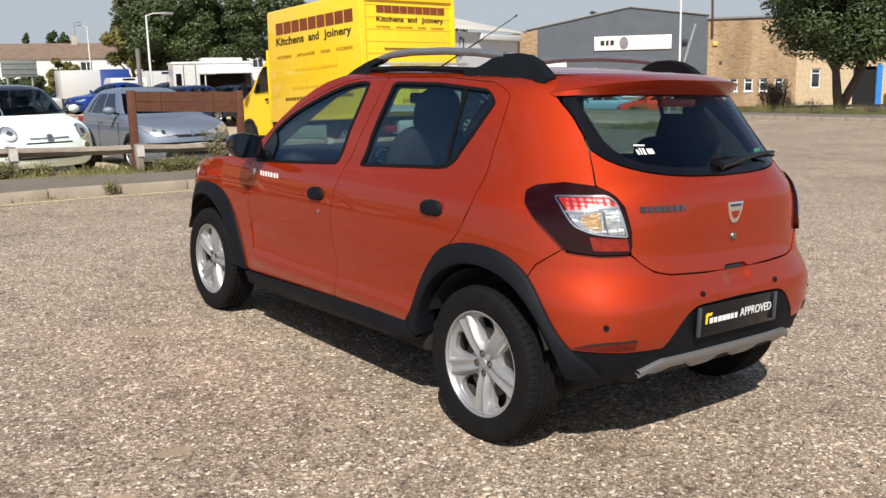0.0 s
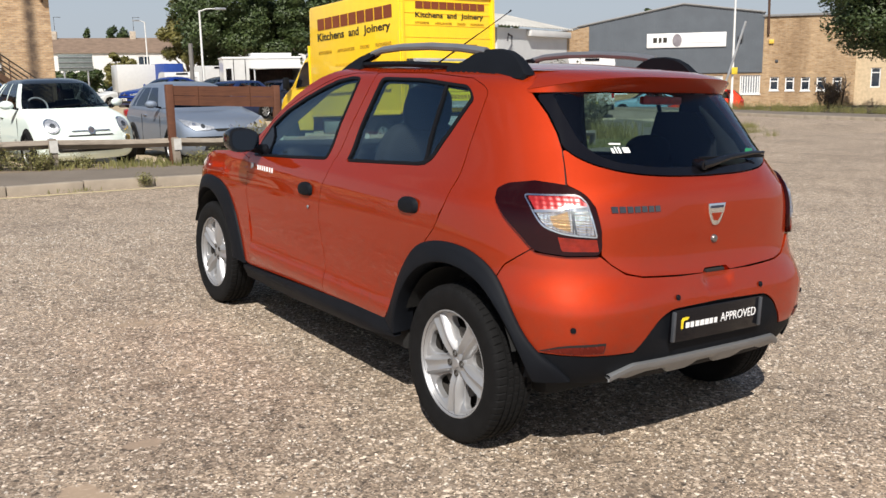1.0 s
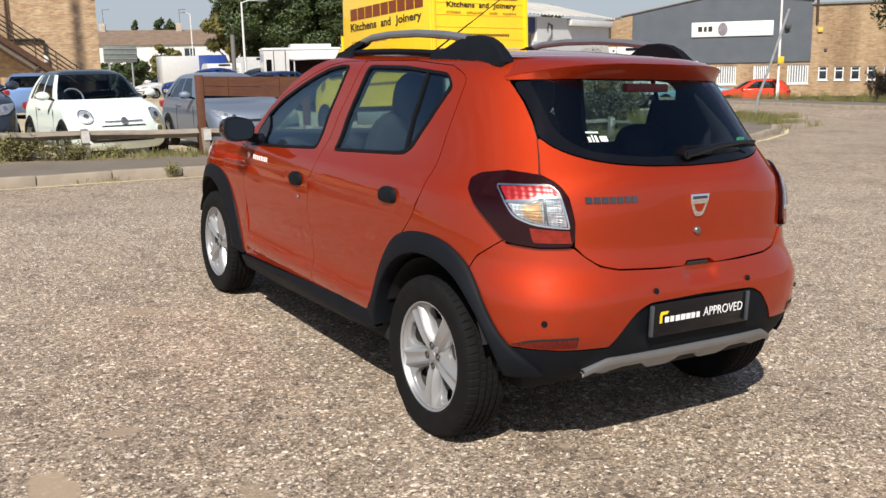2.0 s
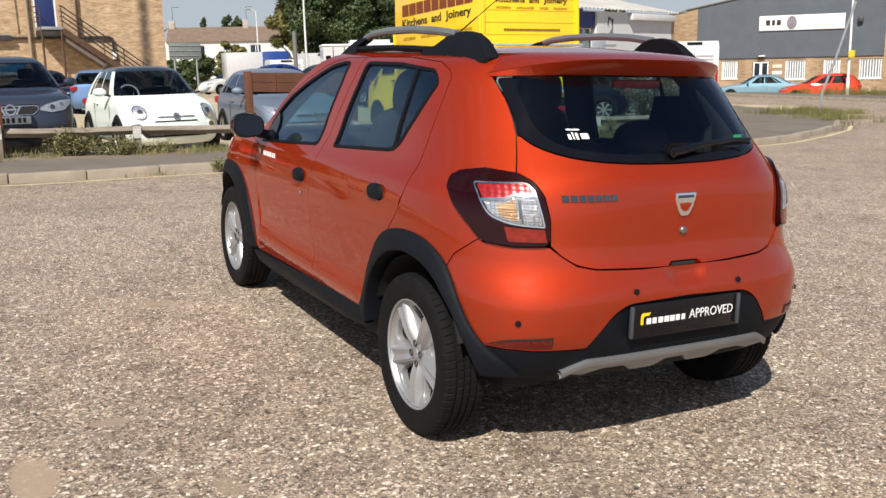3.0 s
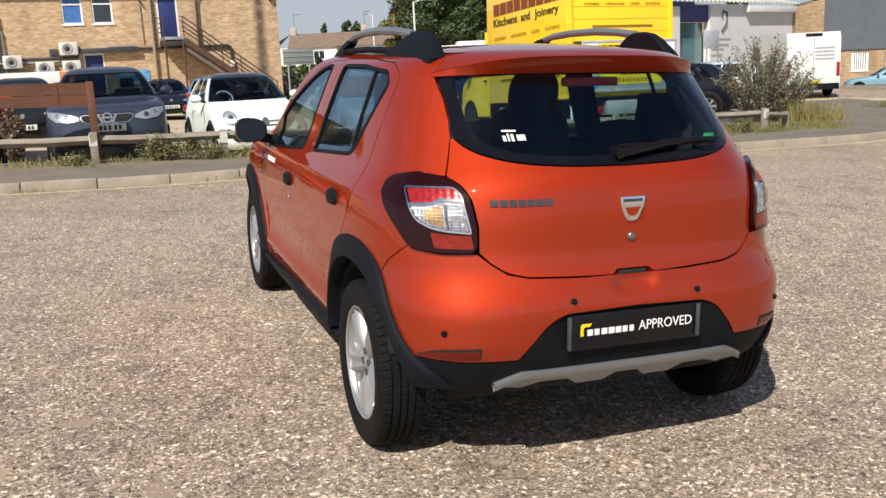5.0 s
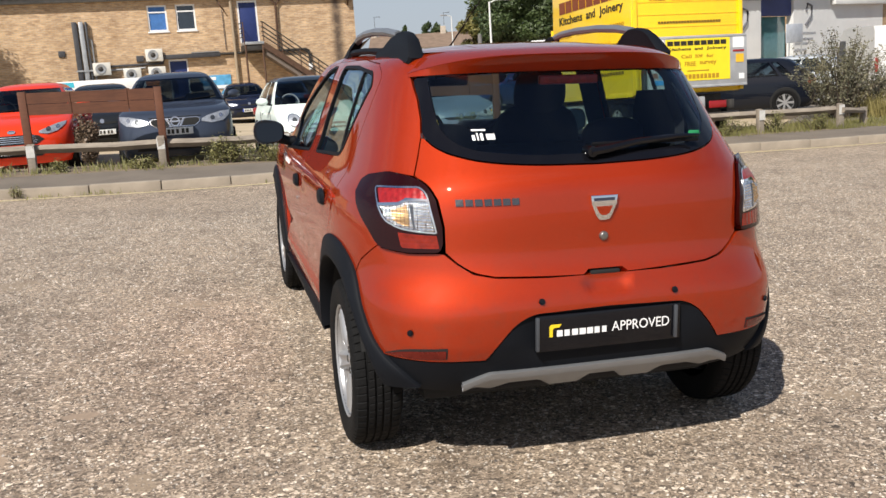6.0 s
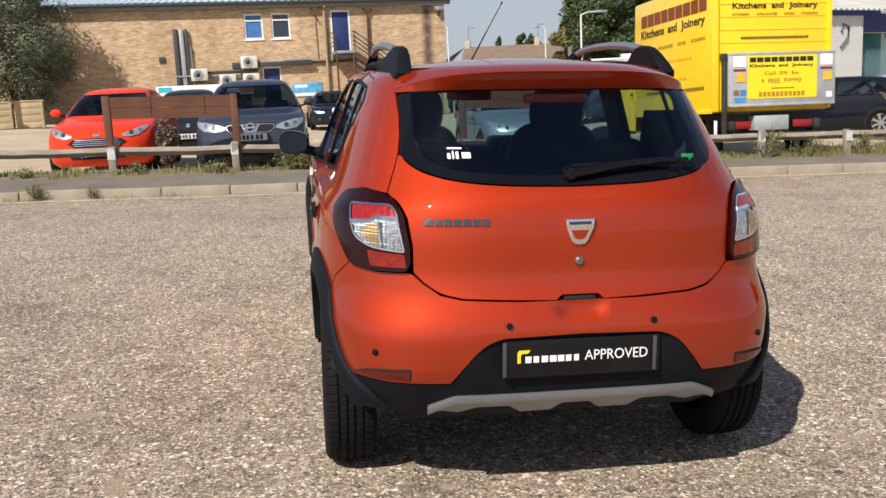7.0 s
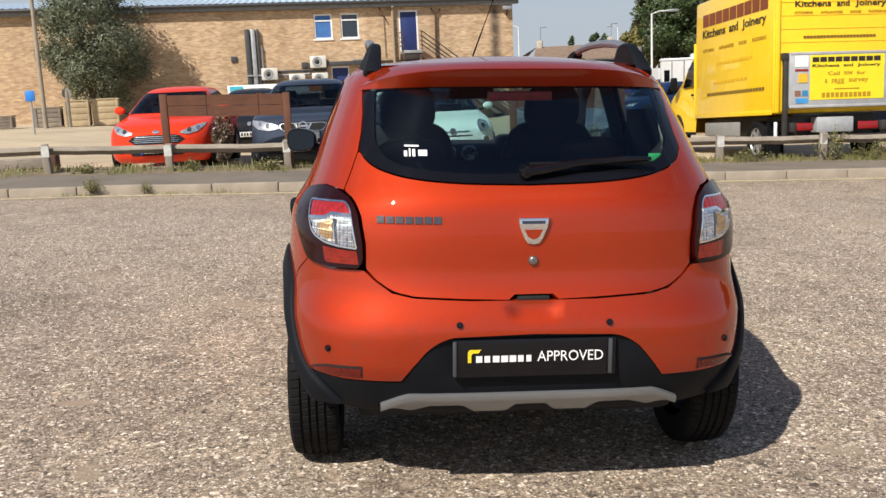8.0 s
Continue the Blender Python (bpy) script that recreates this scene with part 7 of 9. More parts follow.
LENS = plain("headlamp_lens", (0.34, 0.36, 0.40), 0.34, 0.4, 0.1, vary=0.45, scale=26.0)
PLATE_WHITE = plain("number_plate", (0.75, 0.75, 0.72), 0.5, vary=0.05)
pk_tyre = lathe([(0.20, 0.07), (0.25, 0.095), (0.295, 0.095), (0.312, 0.08), (0.316, 0.0), (0.312, -0.08), (0.295, -0.095), (0.20, -0.09)], 36)
pk_tyre_me = bpy.data.meshes.new("tyre")
bmesh.ops.recalc_face_normals(pk_tyre, faces=pk_tyre.faces)
pk_tyre.to_mesh(pk_tyre_me)
smooth_by(pk_tyre_me, 40)
pk_tyre_me.materials.append(RUBBER)
pk_rim = lathe([(0.0, 0.06), (0.05, 0.06), (0.06, 0.03)], 16)
lathe([(0.19, 0.05), (0.205, 0.075), (0.215, 0.07), (0.21, 0.04)], 36, pk_rim)
for k in range(7):
    a = 2 * math.pi * k / 7
    r0, r1 = 0.04, 0.20
    vs = []
    for r, hw in ((r0, 0.02), (r1, 0.03)):
        for s in (-1, 1):
            for o in (0.035, 0.06):
                vs.append(pk_rim.verts.new((o, r * math.cos(a) - s * hw * math.sin(a), r * math.sin(a) + s * hw * math.cos(a))))
    for f in ((0, 1, 5, 4), (2, 3, 7, 6), (1, 3, 7, 5), (0, 2, 6, 4)):
        pk_rim.faces.new([vs[i] for i in f])
lathe([(0.0, -0.01), (0.20, -0.01)], 24, pk_rim)
pk_rim_me = bpy.data.meshes.new("wheel")
pk_rim.to_mesh(pk_rim_me)
smooth_by(pk_rim_me, 40)
pk_rim_me.materials.append(ALLOY)

# body tables by height, in metres: nose line, tail line, half width
BODIES = {
    "mini": dict(nose=[(0.18, 0.12), (0.26, 0.03), (0.40, 0.0), (0.55, 0.02), (0.66, 0.05), (0.76, 0.13), (0.84, 0.30), (0.90, 0.52), (0.945, 0.76), (0.98, 0.90), (1.38, 1.42), (1.44, 1.58), (1.475, 1.80), (1.49, 2.05)],
                 tail=[(0.18, 3.42), (0.45, 3.55), (0.80, 3.53), (1.0, 3.46), (1.38, 3.12), (1.45, 2.95), (1.49, 2.6)],
                 half=[(0.18, 0.72), (0.28, 0.79), (0.50, 0.815), (0.78, 0.80), (0.90, 0.765), (0.98, 0.735), (1.38, 0.555), (1.44, 0.49), (1.475, 0.40), (1.49, 0.28)], belt=0.985, top=1.395, bulge=2.3),
    "suv": dict(nose=[(0.24, 0.12), (0.34, 0.03), (0.55, 0.0), (0.72, 0.03), (0.84, 0.08), (0.92, 0.18), (0.98, 0.40), (1.02, 0.68), (1.05, 0.96), (1.09, 1.10), (1.47, 1.72), (1.54, 1.92), (1.58, 2.2), (1.60, 2.5)],
                tail=[(0.24, 4.18), (0.5, 4.30), (0.95, 4.27), (1.1, 4.2), (1.47, 3.85), (1.55, 3.7), (1.60, 3.2)],
                half=[(0.24, 0.83), (0.36, 0.875), (0.60, 0.895), (0.88, 0.89), (1.0, 0.865), (1.09, 0.83), (1.47, 0.635), (1.54, 0.56), (1.58, 0.46), (1.60, 0.3)], belt=1.09, top=1.48, bulge=2.5),
    "hatch": dict(nose=[(0.18, 0.12), (0.27, 0.03), (0.45, 0.0), (0.60, 0.02), (0.70, 0.07), (0.78, 0.18), (0.85, 0.42), (0.91, 0.72), (0.955, 0.98), (1.0, 1.10), (1.35, 1.72), (1.42, 1.92), (1.46, 2.2), (1.48, 2.5)],
                  tail=[(0.18, 3.82), (0.45, 3.95), (0.90, 3.92), (1.0, 3.88), (1.35, 3.55), (1.43, 3.4), (1.48, 2.9)],
                  half=[(0.18, 0.77), (0.28, 0.83), (0.50, 0.855), (0.78, 0.845), (0.92, 0.81), (1.0, 0.775), (1.35, 0.59), (1.42, 0.52), (1.46, 0.42), (1.48, 0.28)], belt=1.0, top=1.365, bulge=2.4),
    "saloon": dict(nose=[(0.18, 0.12), (0.27, 0.03), (0.45, 0.0), (0.60, 0.03), (0.70, 0.08), (0.77, 0.22), (0.83, 0.5), (0.88, 0.85), (0.92, 1.15), (0.96, 1.28), (1.29, 1.85), (1.36, 2.05), (1.40, 2.3), (1.42, 2.55)],
                   tail=[(0.18, 4.35), (0.45, 4.5), (0.85, 4.48), (0.92, 4.40), (0.96, 4.05), (1.0, 3.9), (1.29, 3.35), (1.37, 3.15), (1.42, 2.8)],
                   half=[(0.18, 0.80), (0.28, 0.87), (0.50, 0.895), (0.75, 0.885), (0.88, 0.85), (0.96, 0.815), (1.29, 0.62), (1.36, 0.54), (1.40, 0.44), (1.42, 0.3)], belt=0.965, top=1.305, bulge=2.5),
    "estate": dict(nose=[(0.18, 0.12), (0.27, 0.03), (0.45, 0.0), (0.60, 0.03), (0.70, 0.08), (0.77, 0.22), (0.83, 0.5), (0.88, 0.85), (0.92, 1.15), (0.96, 1.28), (1.29, 1.85), (1.36, 2.05), (1.40, 2.3), (1.42, 2.55)],
                   tail=[(0.18, 4.55), (0.45, 4.7), (0.90, 4.68), (0.98, 4.60), (1.29, 4.20), (1.37, 4.05), (1.42, 3.5)],
                   half=[(0.18, 0.81), (0.28, 0.88), (0.50, 0.91), (0.75, 0.90), (0.88, 0.865), (0.96, 0.83), (1.29, 0.63), (1.36, 0.55), (1.40, 0.45), (1.42, 0.3)], belt=0.965, top=1.305, bulge=2.5),
}
FRONT_Q = (0.0, 0.18, 0.36, 0.54, 0.70, 0.82, 0.90, 0.945, 0.98, 1.0)
SIDE_S = (0.02, 0.10, 0.22, 0.34, 0.44, 0.475, 0.60, 0.72, 0.80, 0.83, 0.92, 0.98)
REAR_Q = (1.0, 0.97, 0.90, 0.75, 0.5, 0.25, 0.0)


def nose_at(B, x, z):
    w, f = lerp_table(B["half"], z), lerp_table(B["nose"], z)
    n = B["bulge"] if z < B["belt"] else 2.2
    d = 0.48 if z < B["belt"] else 0.34
    q = min(1.0, abs(x) / w)
    return Vector((x, f + d * (1 - (1 - q**n) ** (1 / n)), z))


def slice_at(B, z):
    """Half the plan outline of a body at a height, nose to tail."""
    w, r = lerp_table(B["half"], z), lerp_table(B["tail"], z)
    n = 2.8
    dr = 0.40 if z < B["belt"] else 0.30
    out = [nose_at(B, w * q, z) for q in FRONT_Q]
    y0, y1 = out[-1].y, r - dr
    out += [Vector((w, y0 + (y1 - y0) * s, z)) for s in SIDE_S]
    out += [Vector((w * q, r - dr * (1 - (1 - q**n) ** (1 / n)), z)) for q in REAR_Q]
    return out


def levels_of(B):
    zs, z = [B["nose"][0][0]], B["nose"][0][0]
    top = B["nose"][-1][0]
    f, h, t = (lerp_table(B[k], z) for k in ("nose", "half", "tail"))
    while z < top - 0.001:
        z = min(top, z + 0.0025)
        f2, h2, t2 = (lerp_table(B[k], z) for k in ("nose", "half", "tail"))
        hit_ = any(zs[-1] < k <= z for k in (B["belt"], B["top"]))
        if abs(f2 - f) > 0.10 or abs(t2 - t) > 0.10 or abs(h2 - h) > 0.05 or z - zs[-1] > 0.07 or hit_ or z >= top - 0.001:
            zs.append(z)
            f, h, t = f2, h2, t2
    return zs


def on_nose(name, B, outline, mat, root, label="", off=0.004, depth=0.02, step=0.05, smooth=50):
    """A piece laid on the nose of a body from its front outline (x, z)."""
    bm = flat_fill([Vector(q) for q in outline], (), step)
    top = {}
    for v in list(bm.verts):
        x, z = v.co.x, v.co.y
        e = 0.01
        c = nose_at(B, x, z)
        nrm = (nose_at(B, x + e, z) - nose_at(B, x - e, z)).cross(nose_at(B, x, z + e) - nose_at(B, x, z - e)).normalized()
        if nrm.y > 0:
            nrm = -nrm
        v.co = c + nrm * off
        top[v] = nrm
    rim = [e for e in bm.edges if e.is_boundary]
    made = bmesh.ops.extrude_edge_only(bm, edges=rim)["geom"]
    for g in made:
        if isinstance(g, bmesh.types.BMVert):
            g.co.y += depth
    return part(name, bm, mat, root, label, smooth=smooth)


def mirror_pts(pts, sx):
    return [(sx * x, z) for x, z in (pts if sx > 0 else reversed(pts))]


def disc_pts(x, z, r, n=20, k=1.0):
    return [(x + r * math.cos(2 * math.pi * i / n), z + k * r * math.sin(2 * math.pi * i / n)) for i in range(n)]


LAMP_DARK = plain("lamp_bowl", (0.13, 0.14, 0.15), 0.15, 0.7, vary=0.3, scale=20.0)
BRIGHT = plain("bright_trim", (0.72, 0.73, 0.75), 0.16, 0.9, vary=0.03)


def parked_car(label, colour, shape, at, heading, style="", group="cars in the car park", metal=0.3, base=-0.05, roof=None):
    """A parked car; heading 0 faces -y. Returns its root."""
    x, y = at
    B = BODIES[shape]
    root = tagged(empty("parked_car", pose(x, y, lift(x, y, base), 0, 0, heading)), label, "car", group)
    body_mat = paint("car_paint", colour, metal, coat=0.6)
    zs = levels_of(B)
    halves = [slice_at(B, z) for z in zs]
    loops = [h + [Vector((-p.x, p.y, p.z)) for p in reversed(h[1:-1])] for h in halves]
    n, nf, ns, m = len(loops[0]), len(FRONT_Q), len(SIDE_S), len(halves[0])

    def kind(i, k):
        """Which part the face between levels i, i+1 and columns k, k+1 belongs to."""
        k = k if k < m - 1 else n - 1 - k
        z = (zs[i] + zs[i + 1]) / 2
        if B["belt"] < z < B["top"]:
            if k < (8 if shape == "mini" else 7):
                return "windscreen"
            if nf + 1 <= k < nf + 4:
                return "front_side_window"
            if nf + 5 <= k < nf + 8:
                return "rear_side_window"
            if nf + 9 <= k < nf + 10:
                return "quarter_window"
            if k >= nf + ns + 2:
                return "rear_window"
        if z > B["top"] and roof and z > B["top"] + 0.02:
            return "roof"
        return "body"

    groups = {}
    for i in range(len(zs) - 1):
        for k in range(n):
            side = "r" if k < m - 1 else "l"
            nm = kind(i, k)
            groups.setdefault((nm, side if "side" in nm or "quarter" in nm else ""), []).append((i, k))
    for (nm, side), faces in groups.items():
        bm, seen = bmesh.new(), {}
        for i, k in faces:
            vs = []
            for a, b in ((i, k), (i, (k + 1) % n), (i + 1, (k + 1) % n), (i + 1, k)):
                if (a, b) not in seen:
                    seen[(a, b)] = bm.verts.new(loops[a][b])
                vs.append(seen[(a, b)])
            bm.faces.new(vs)
        if nm == "body":
            bm.faces.new([seen[(0, k)] for k in range(n)])
        if nm == ("roof" if roof else "body"):
            top = len(zs) - 1
            bm.faces.new([seen[(top, k)] for k in range(n)])
        if nm in ("body", "roof"):
            part(nm, bm, roof if nm == "roof" else body_mat, root, "dark glass roof" if nm == "roof" else "", smooth=32)
        else:
            ob = part(nm.replace("front_", "").replace("quarter_window", "side_window").replace("rear_side", "side"), bm, GLASS_DARK, root, "dark tinted car glass", smooth=60)
            ob.visible_shadow = False
    zb, W, L = B["belt"], max(h for z, h in B["half"]), max(t for z, t in B["tail"])
    yw = lerp_table(B["nose"], zb)
    part("cabin", box(-W * 0.80, W * 0.80, yw + 0.25, L - 0.7, 0.25, zb - 0.10, 0.05), CABIN, root)
    part("dashboard", box(-W * 0.82, W * 0.82, yw + 0.20, yw + 0.60, zb - 0.35, zb - 0.02, 0.06), CABIN, root)
    part("steering_wheel", moved(tube([(0.17 * math.cos(a * math.pi / 10), 0, 0.17 * math.sin(a * math.pi / 10)) for a in range(20)], 0.015, 6, True), pose(-0.36 * W / 0.85, yw + 0.72, zb + 0.02, -25, 0, 0)), CABIN if shape != "mini" else WHITE_PAINT, root)
    for sx in (-1, 1):
        part("seat", box(sx * W * 0.43 - 0.22, sx * W * 0.43 + 0.22, yw + 1.25, yw + 1.38, 0.5, zb + 0.12, 0.05), CLOTH, root)
        part("headrest", box(sx * W * 0.43 - 0.12, sx * W * 0.43 + 0.12, yw + 1.28, yw + 1.38, zb + 0.13, zb + 0.30, 0.04), CLOTH, root)
        part("rear_seat", box(sx * W * 0.40 - 0.24, sx * W * 0.40 + 0.24, yw + 2.05, yw + 2.17, 0.5, zb + 0.06, 0.05), CLOTH, root)
        for yy in (0.70 if shape == "mini" else 0.82, L - (0.65 if shape == "mini" else 0.78)):
            w = new("wheel", pk_rim_me)
            w.parent = root
            w.matrix_basis = Matrix.Translation((sx * (W - 0.055), yy, 0.316)) @ Matrix.Diagonal((sx, 1, 1, 1))
            t = new("tyre", pk_tyre_me)
            t.parent = w
            arch_bm = moved(lathe([(0.0, 0.0), (0.35, 0.0), (0.365, -0.02), (0.35, -0.06)], 32), Matrix.Translation((sx * (W + 0.003), yy, 0.335)) @ Matrix.Diagonal((sx, 1, 1, 1)))
            for v in arch_bm.verts:
                v.co.z = max(v.co.z, 0.20)
            part("wheel_arch", arch_bm, BLACK_HOLE, root, smooth=0)
        mx = bmesh.new()
        bmesh.ops.create_icosphere(mx, subdivisions=3, radius=1.0)
        for v in mx.verts:
            v.co = Vector((sx * (W + 0.10) + 0.105 * v.co.x, yw + 0.42 + 0.06 * v.co.y + 0.03 * sx * v.co.x, zb + 0.07 + 0.072 * v.co.z))
        mir = part("door_mirror", mx, body_mat, root)
        part("mirror_stalk", tube([(sx * (W - 0.08), yw + 0.42, zb + 0.0), (sx * (W + 0.04), yw + 0.42, zb + 0.03)], 0.02, 6), BLACK_PLASTIC, mir)
        for yy in (yw + 0.30, yw + 1.42):
            xs = lerp_table(B["half"], zb * 0.7)
            part("door_seam", box(sx * (xs + 0.004) - 0.004, sx * (xs + 0.004) + 0.004, yy, yy + 0.008, 0.32, zb * 0.86), BLACK_HOLE, root, smooth=0)
        part("door_handle", box(sx * (W - 0.01) - 0.02, sx * (W - 0.01) + 0.02, yw + 1.18, yw + 1.34, zb * 0.84, zb * 0.84 + 0.03, 0.008), body_mat, root)
        part("tail_lamp", box(sx * (W - 0.14) - 0.12, sx * (W - 0.14) + 0.12, L - 0.26, L - 0.06, zb * 0.78, zb * 0.93, 0.04), RED_LENS, root, "red tail lamp")
        # lamps on the nose
        if style == "round":
            part_at = [on_nose("headlamp", B, disc_pts(sx * 0.555, 0.715, 0.100, 24), BRIGHT, root, "round clear headlamp in a chrome ring", 0.030, 0.05, 0.02)]
            on_nose("lamp_bowl", B, disc_pts(sx * 0.555, 0.715, 0.082, 24), LENS, part_at[0], "", 0.042, 0.012, 0.02)
            on_nose("lamp_bulb", B, disc_pts(sx * 0.545, 0.705, 0.036), LAMP_DARK, part_at[0], "", 0.052, 0.010, 0.02)
            low = on_nose("fog_lamp", B, disc_pts(sx * 0.60, 0.495, 0.055), BRIGHT, root, "", 0.024, 0.04, 0.02)
            on_nose("lamp_bowl", B, disc_pts(sx * 0.60, 0.495, 0.042), LAMP_DARK, low, "", 0.032, 0.010, 0.02)
        else:
            zl = {"suv": 0.82, "hatch": 0.715, "saloon": 0.66, "estate": 0.66}[shape]
            pts = {"suv": [(0.40, -0.05), (0.56, -0.085), (0.74, -0.06), (0.84, 0.02), (0.85, 0.085), (0.70, 0.075), (0.50, 0.03), (0.41, -0.01)],
                   "trap": [(0.40, -0.055), (0.52, -0.075), (0.66, -0.04), (0.765, 0.05), (0.775, 0.10), (0.66, 0.075), (0.50, 0.015), (0.40, -0.025)],
                   "wide": [(0.30, -0.07), (0.44, -0.095), (0.62, -0.085), (0.75, 0.0), (0.79, 0.10), (0.66, 0.07), (0.46, 0.0), (0.31, -0.035)]}.get("suv" if shape == "suv" else style, None)
            pts = pts or [(0.42, -0.04), (0.58, -0.06), (0.74, -0.03), (0.80, 0.06), (0.68, 0.05), (0.50, 0.02), (0.42, 0.0)]
            pts = [(a * min(1.0, W / 0.855), zl + b) for a, b in pts]
            hl = on_nose("headlamp", B, mirror_pts(pts, sx), LENS, root, "clear headlamp", 0.010, 0.03, 0.03)
            cx, cz = sum(a for a, b in pts) / len(pts), sum(b for a, b in pts) / len(pts)
            on_nose("lamp_bowl", B, disc_pts(sx * (cx - 0.05), cz - 0.01, 0.036), LAMP_DARK, hl, "", 0.014, 0.004, 0.02)
            on_nose("lamp_bowl", B, disc_pts(sx * (cx + 0.08), cz + 0.02, 0.030), BRIGHT, hl, "", 0.014, 0.004, 0.02)
            zf = 0.40 if shape != "suv" else 0.46
            on_nose("fog_lamp", B, disc_pts(sx * 0.62, zf, 0.05), LAMP_DARK, root, "", 0.006)
    if style == "round":
        on_nose("chrome_strip", B, [(-0.30, 0.636), (0.30, 0.636), (0.30, 0.650), (-0.30, 0.650)], BRIGHT, root, "", 0.018)
        bd = on_nose("badge", B, disc_pts(0, 0.643, 0.055), BRIGHT, root, "round chrome badge", 0.024)
        on_nose("badge_face", B, disc_pts(0, 0.643, 0.040), plain("badge_dark", (0.22, 0.20, 0.20), 0.25, 0.6), bd, "", 0.028, 0.003)
        on_nose("grille", B, [(-0.36, 0.560), (0.36, 0.560), (0.34, 0.580), (-0.34, 0.580)], BLACK_HOLE, root, "thin dark grille slot", 0.006)
        on_nose("intake", B, [(-0.50, 0.315), (0.50, 0.315), (0.56, 0.37), (0.50, 0.405), (-0.50, 0.405), (-0.56, 0.37)], BLACK_HOLE, root, "dark lower intake", 0.005)
        on_nose("chrome_strip", B, [(-0.45, 0.352), (0.45, 0.352), (0.45, 0.364), (-0.45, 0.364)], BRIGHT, root, "", 0.014)
        zp = 0.425
    elif shape == "suv":
        gr = on_nose("grille", B, [(-0.30, 0.71), (0.30, 0.71), (0.375, 0.765), (0.39, 0.815), (0.34, 0.845), (-0.34, 0.845), (-0.39, 0.815), (-0.375, 0.765)], BRIGHT, root, "black mesh grille in a chrome frame", 0.010)
        on_nose("grille_mesh", B, [(-0.29, 0.722), (0.29, 0.722), (0.36, 0.77), (0.375, 0.812), (0.33, 0.833), (-0.33, 0.833), (-0.375, 0.812), (-0.36, 0.77)], BLACK_HOLE, gr, "", 0.014, 0.004)
        for sx in (-1, 1):
            on_nose("badge_wing", B, mirror_pts([(0.055, 0.715), (0.085, 0.715), (0.155, 0.84), (0.118, 0.84)], sx), BRIGHT, gr, "", 0.020, 0.004, smooth=0)
        ring_ = on_nose("badge", B, disc_pts(0, 0.785, 0.075), BRIGHT, gr, "round chrome badge", 0.026, 0.01)
        on_nose("badge_face", B, disc_pts(0, 0.785, 0.052), BLACK_HOLE, ring_, "", 0.030, 0.003)
        on_nose("badge_bar", B, [(-0.085, 0.774), (0.085, 0.774), (0.085, 0.797), (-0.085, 0.797)], BRIGHT, ring_, "", 0.034, 0.003)
        on_nose("intake", B, [(-0.62, 0.36), (0.62, 0.36), (0.55, 0.50), (-0.55, 0.50)], BLACK_HOLE, root, "dark lower intake", 0.005)
        on_nose("bonnet_edge", B, [(-0.40, 0.862), (0.40, 0.862), (0.40, 0.868), (-0.40, 0.868)], BLACK_HOLE, root, "", 0.003, smooth=0)
        zp = 0.645
    elif style == "trap":
        gr = on_nose("grille", B, [(-0.36, 0.50), (0.36, 0.50), (0.47, 0.565), (0.40, 0.625), (0.30, 0.648), (-0.30, 0.648), (-0.40, 0.625), (-0.47, 0.565)], BLACK_HOLE, root, "black trapezoid grille with bright bars", 0.005)
        for k in range(4):
            z = 0.525 + 0.03 * k
            hw = 0.38 - 0.02 * abs(k - 1)
            on_nose("grille_bar", B, [(-hw, z), (hw, z), (hw, z + 0.010), (-hw, z + 0.010)], BRIGHT, gr, "", 0.012, 0.006, smooth=0)
        on_nose("badge", B, disc_pts(0, 0.695, 0.06, 20, 0.45), BRIGHT, root, "", 0.012)
        on_nose("intake", B, [(-0.42, 0.31), (0.42, 0.31), (0.50, 0.43), (-0.50, 0.43)], BLACK_HOLE, root, "dark lower intake", 0.005)
        for sx in (-1, 1):
            on_nose("corner_intake", B, mirror_pts([(0.54, 0.38), (0.70, 0.42), (0.70, 0.47), (0.54, 0.44)], sx), BLACK_HOLE, root, "", 0.005)
        zp = 0.385
    else:
        on_nose("grille", B, [(-0.26, 0.60), (0.26, 0.60), (0.32, 0.645), (-0.32, 0.645)], BLACK_HOLE, root, "black grille slot", 0.005)
        on_nose("badge", B, disc_pts(0, 0.66, 0.045), BRIGHT, root, "", 0.014)
        on_nose("bumper_strip", B, [(-0.76, 0.475), (0.76, 0.475), (0.76, 0.515), (-0.76, 0.515)], BLACK_PLASTIC, root, "", 0.012)
        on_nose("intake", B, [(-0.50, 0.27), (0.50, 0.27), (0.46, 0.38), (-0.46, 0.38)], BLACK_HOLE, root, "dark lower intake", 0.005)
        zp = 0.43
    yp = nose_at(B, 0, zp).y - 0.03
    pl = part("number_plate", box(-0.26, 0.26, yp - 0.008, yp + 0.03, zp - 0.055, zp + 0.055, 0.004), PLATE_WHITE if style != "trap" else GLOSS_BLACK, root, "white number plate with plain bars" if style != "trap" else "black dealer plate with white bars")
    part("plate_band", box(-0.26, -0.22, yp - 0.011, yp - 0.0085, zp - 0.053, zp + 0.053), plain("plate_blue", (0.02, 0.06, 0.4), 0.5), pl, smooth=0)
    for bx in (-0.195, -0.13, -0.07, 0.0, 0.085, 0.15):
        part("plate_bar", box(bx, bx + 0.042, yp - 0.011, yp - 0.0085, zp - 0.036, zp + (0.036 if style != "trap" else -0.005)), INK_BLACK if style != "trap" else WHITE_INK, pl, smooth=0)
    for sx in (-0.30, 0.22):
        a, b = nose_at(B, sx, zb + 0.01), nose_at(B, sx + 0.46, zb + 0.05)
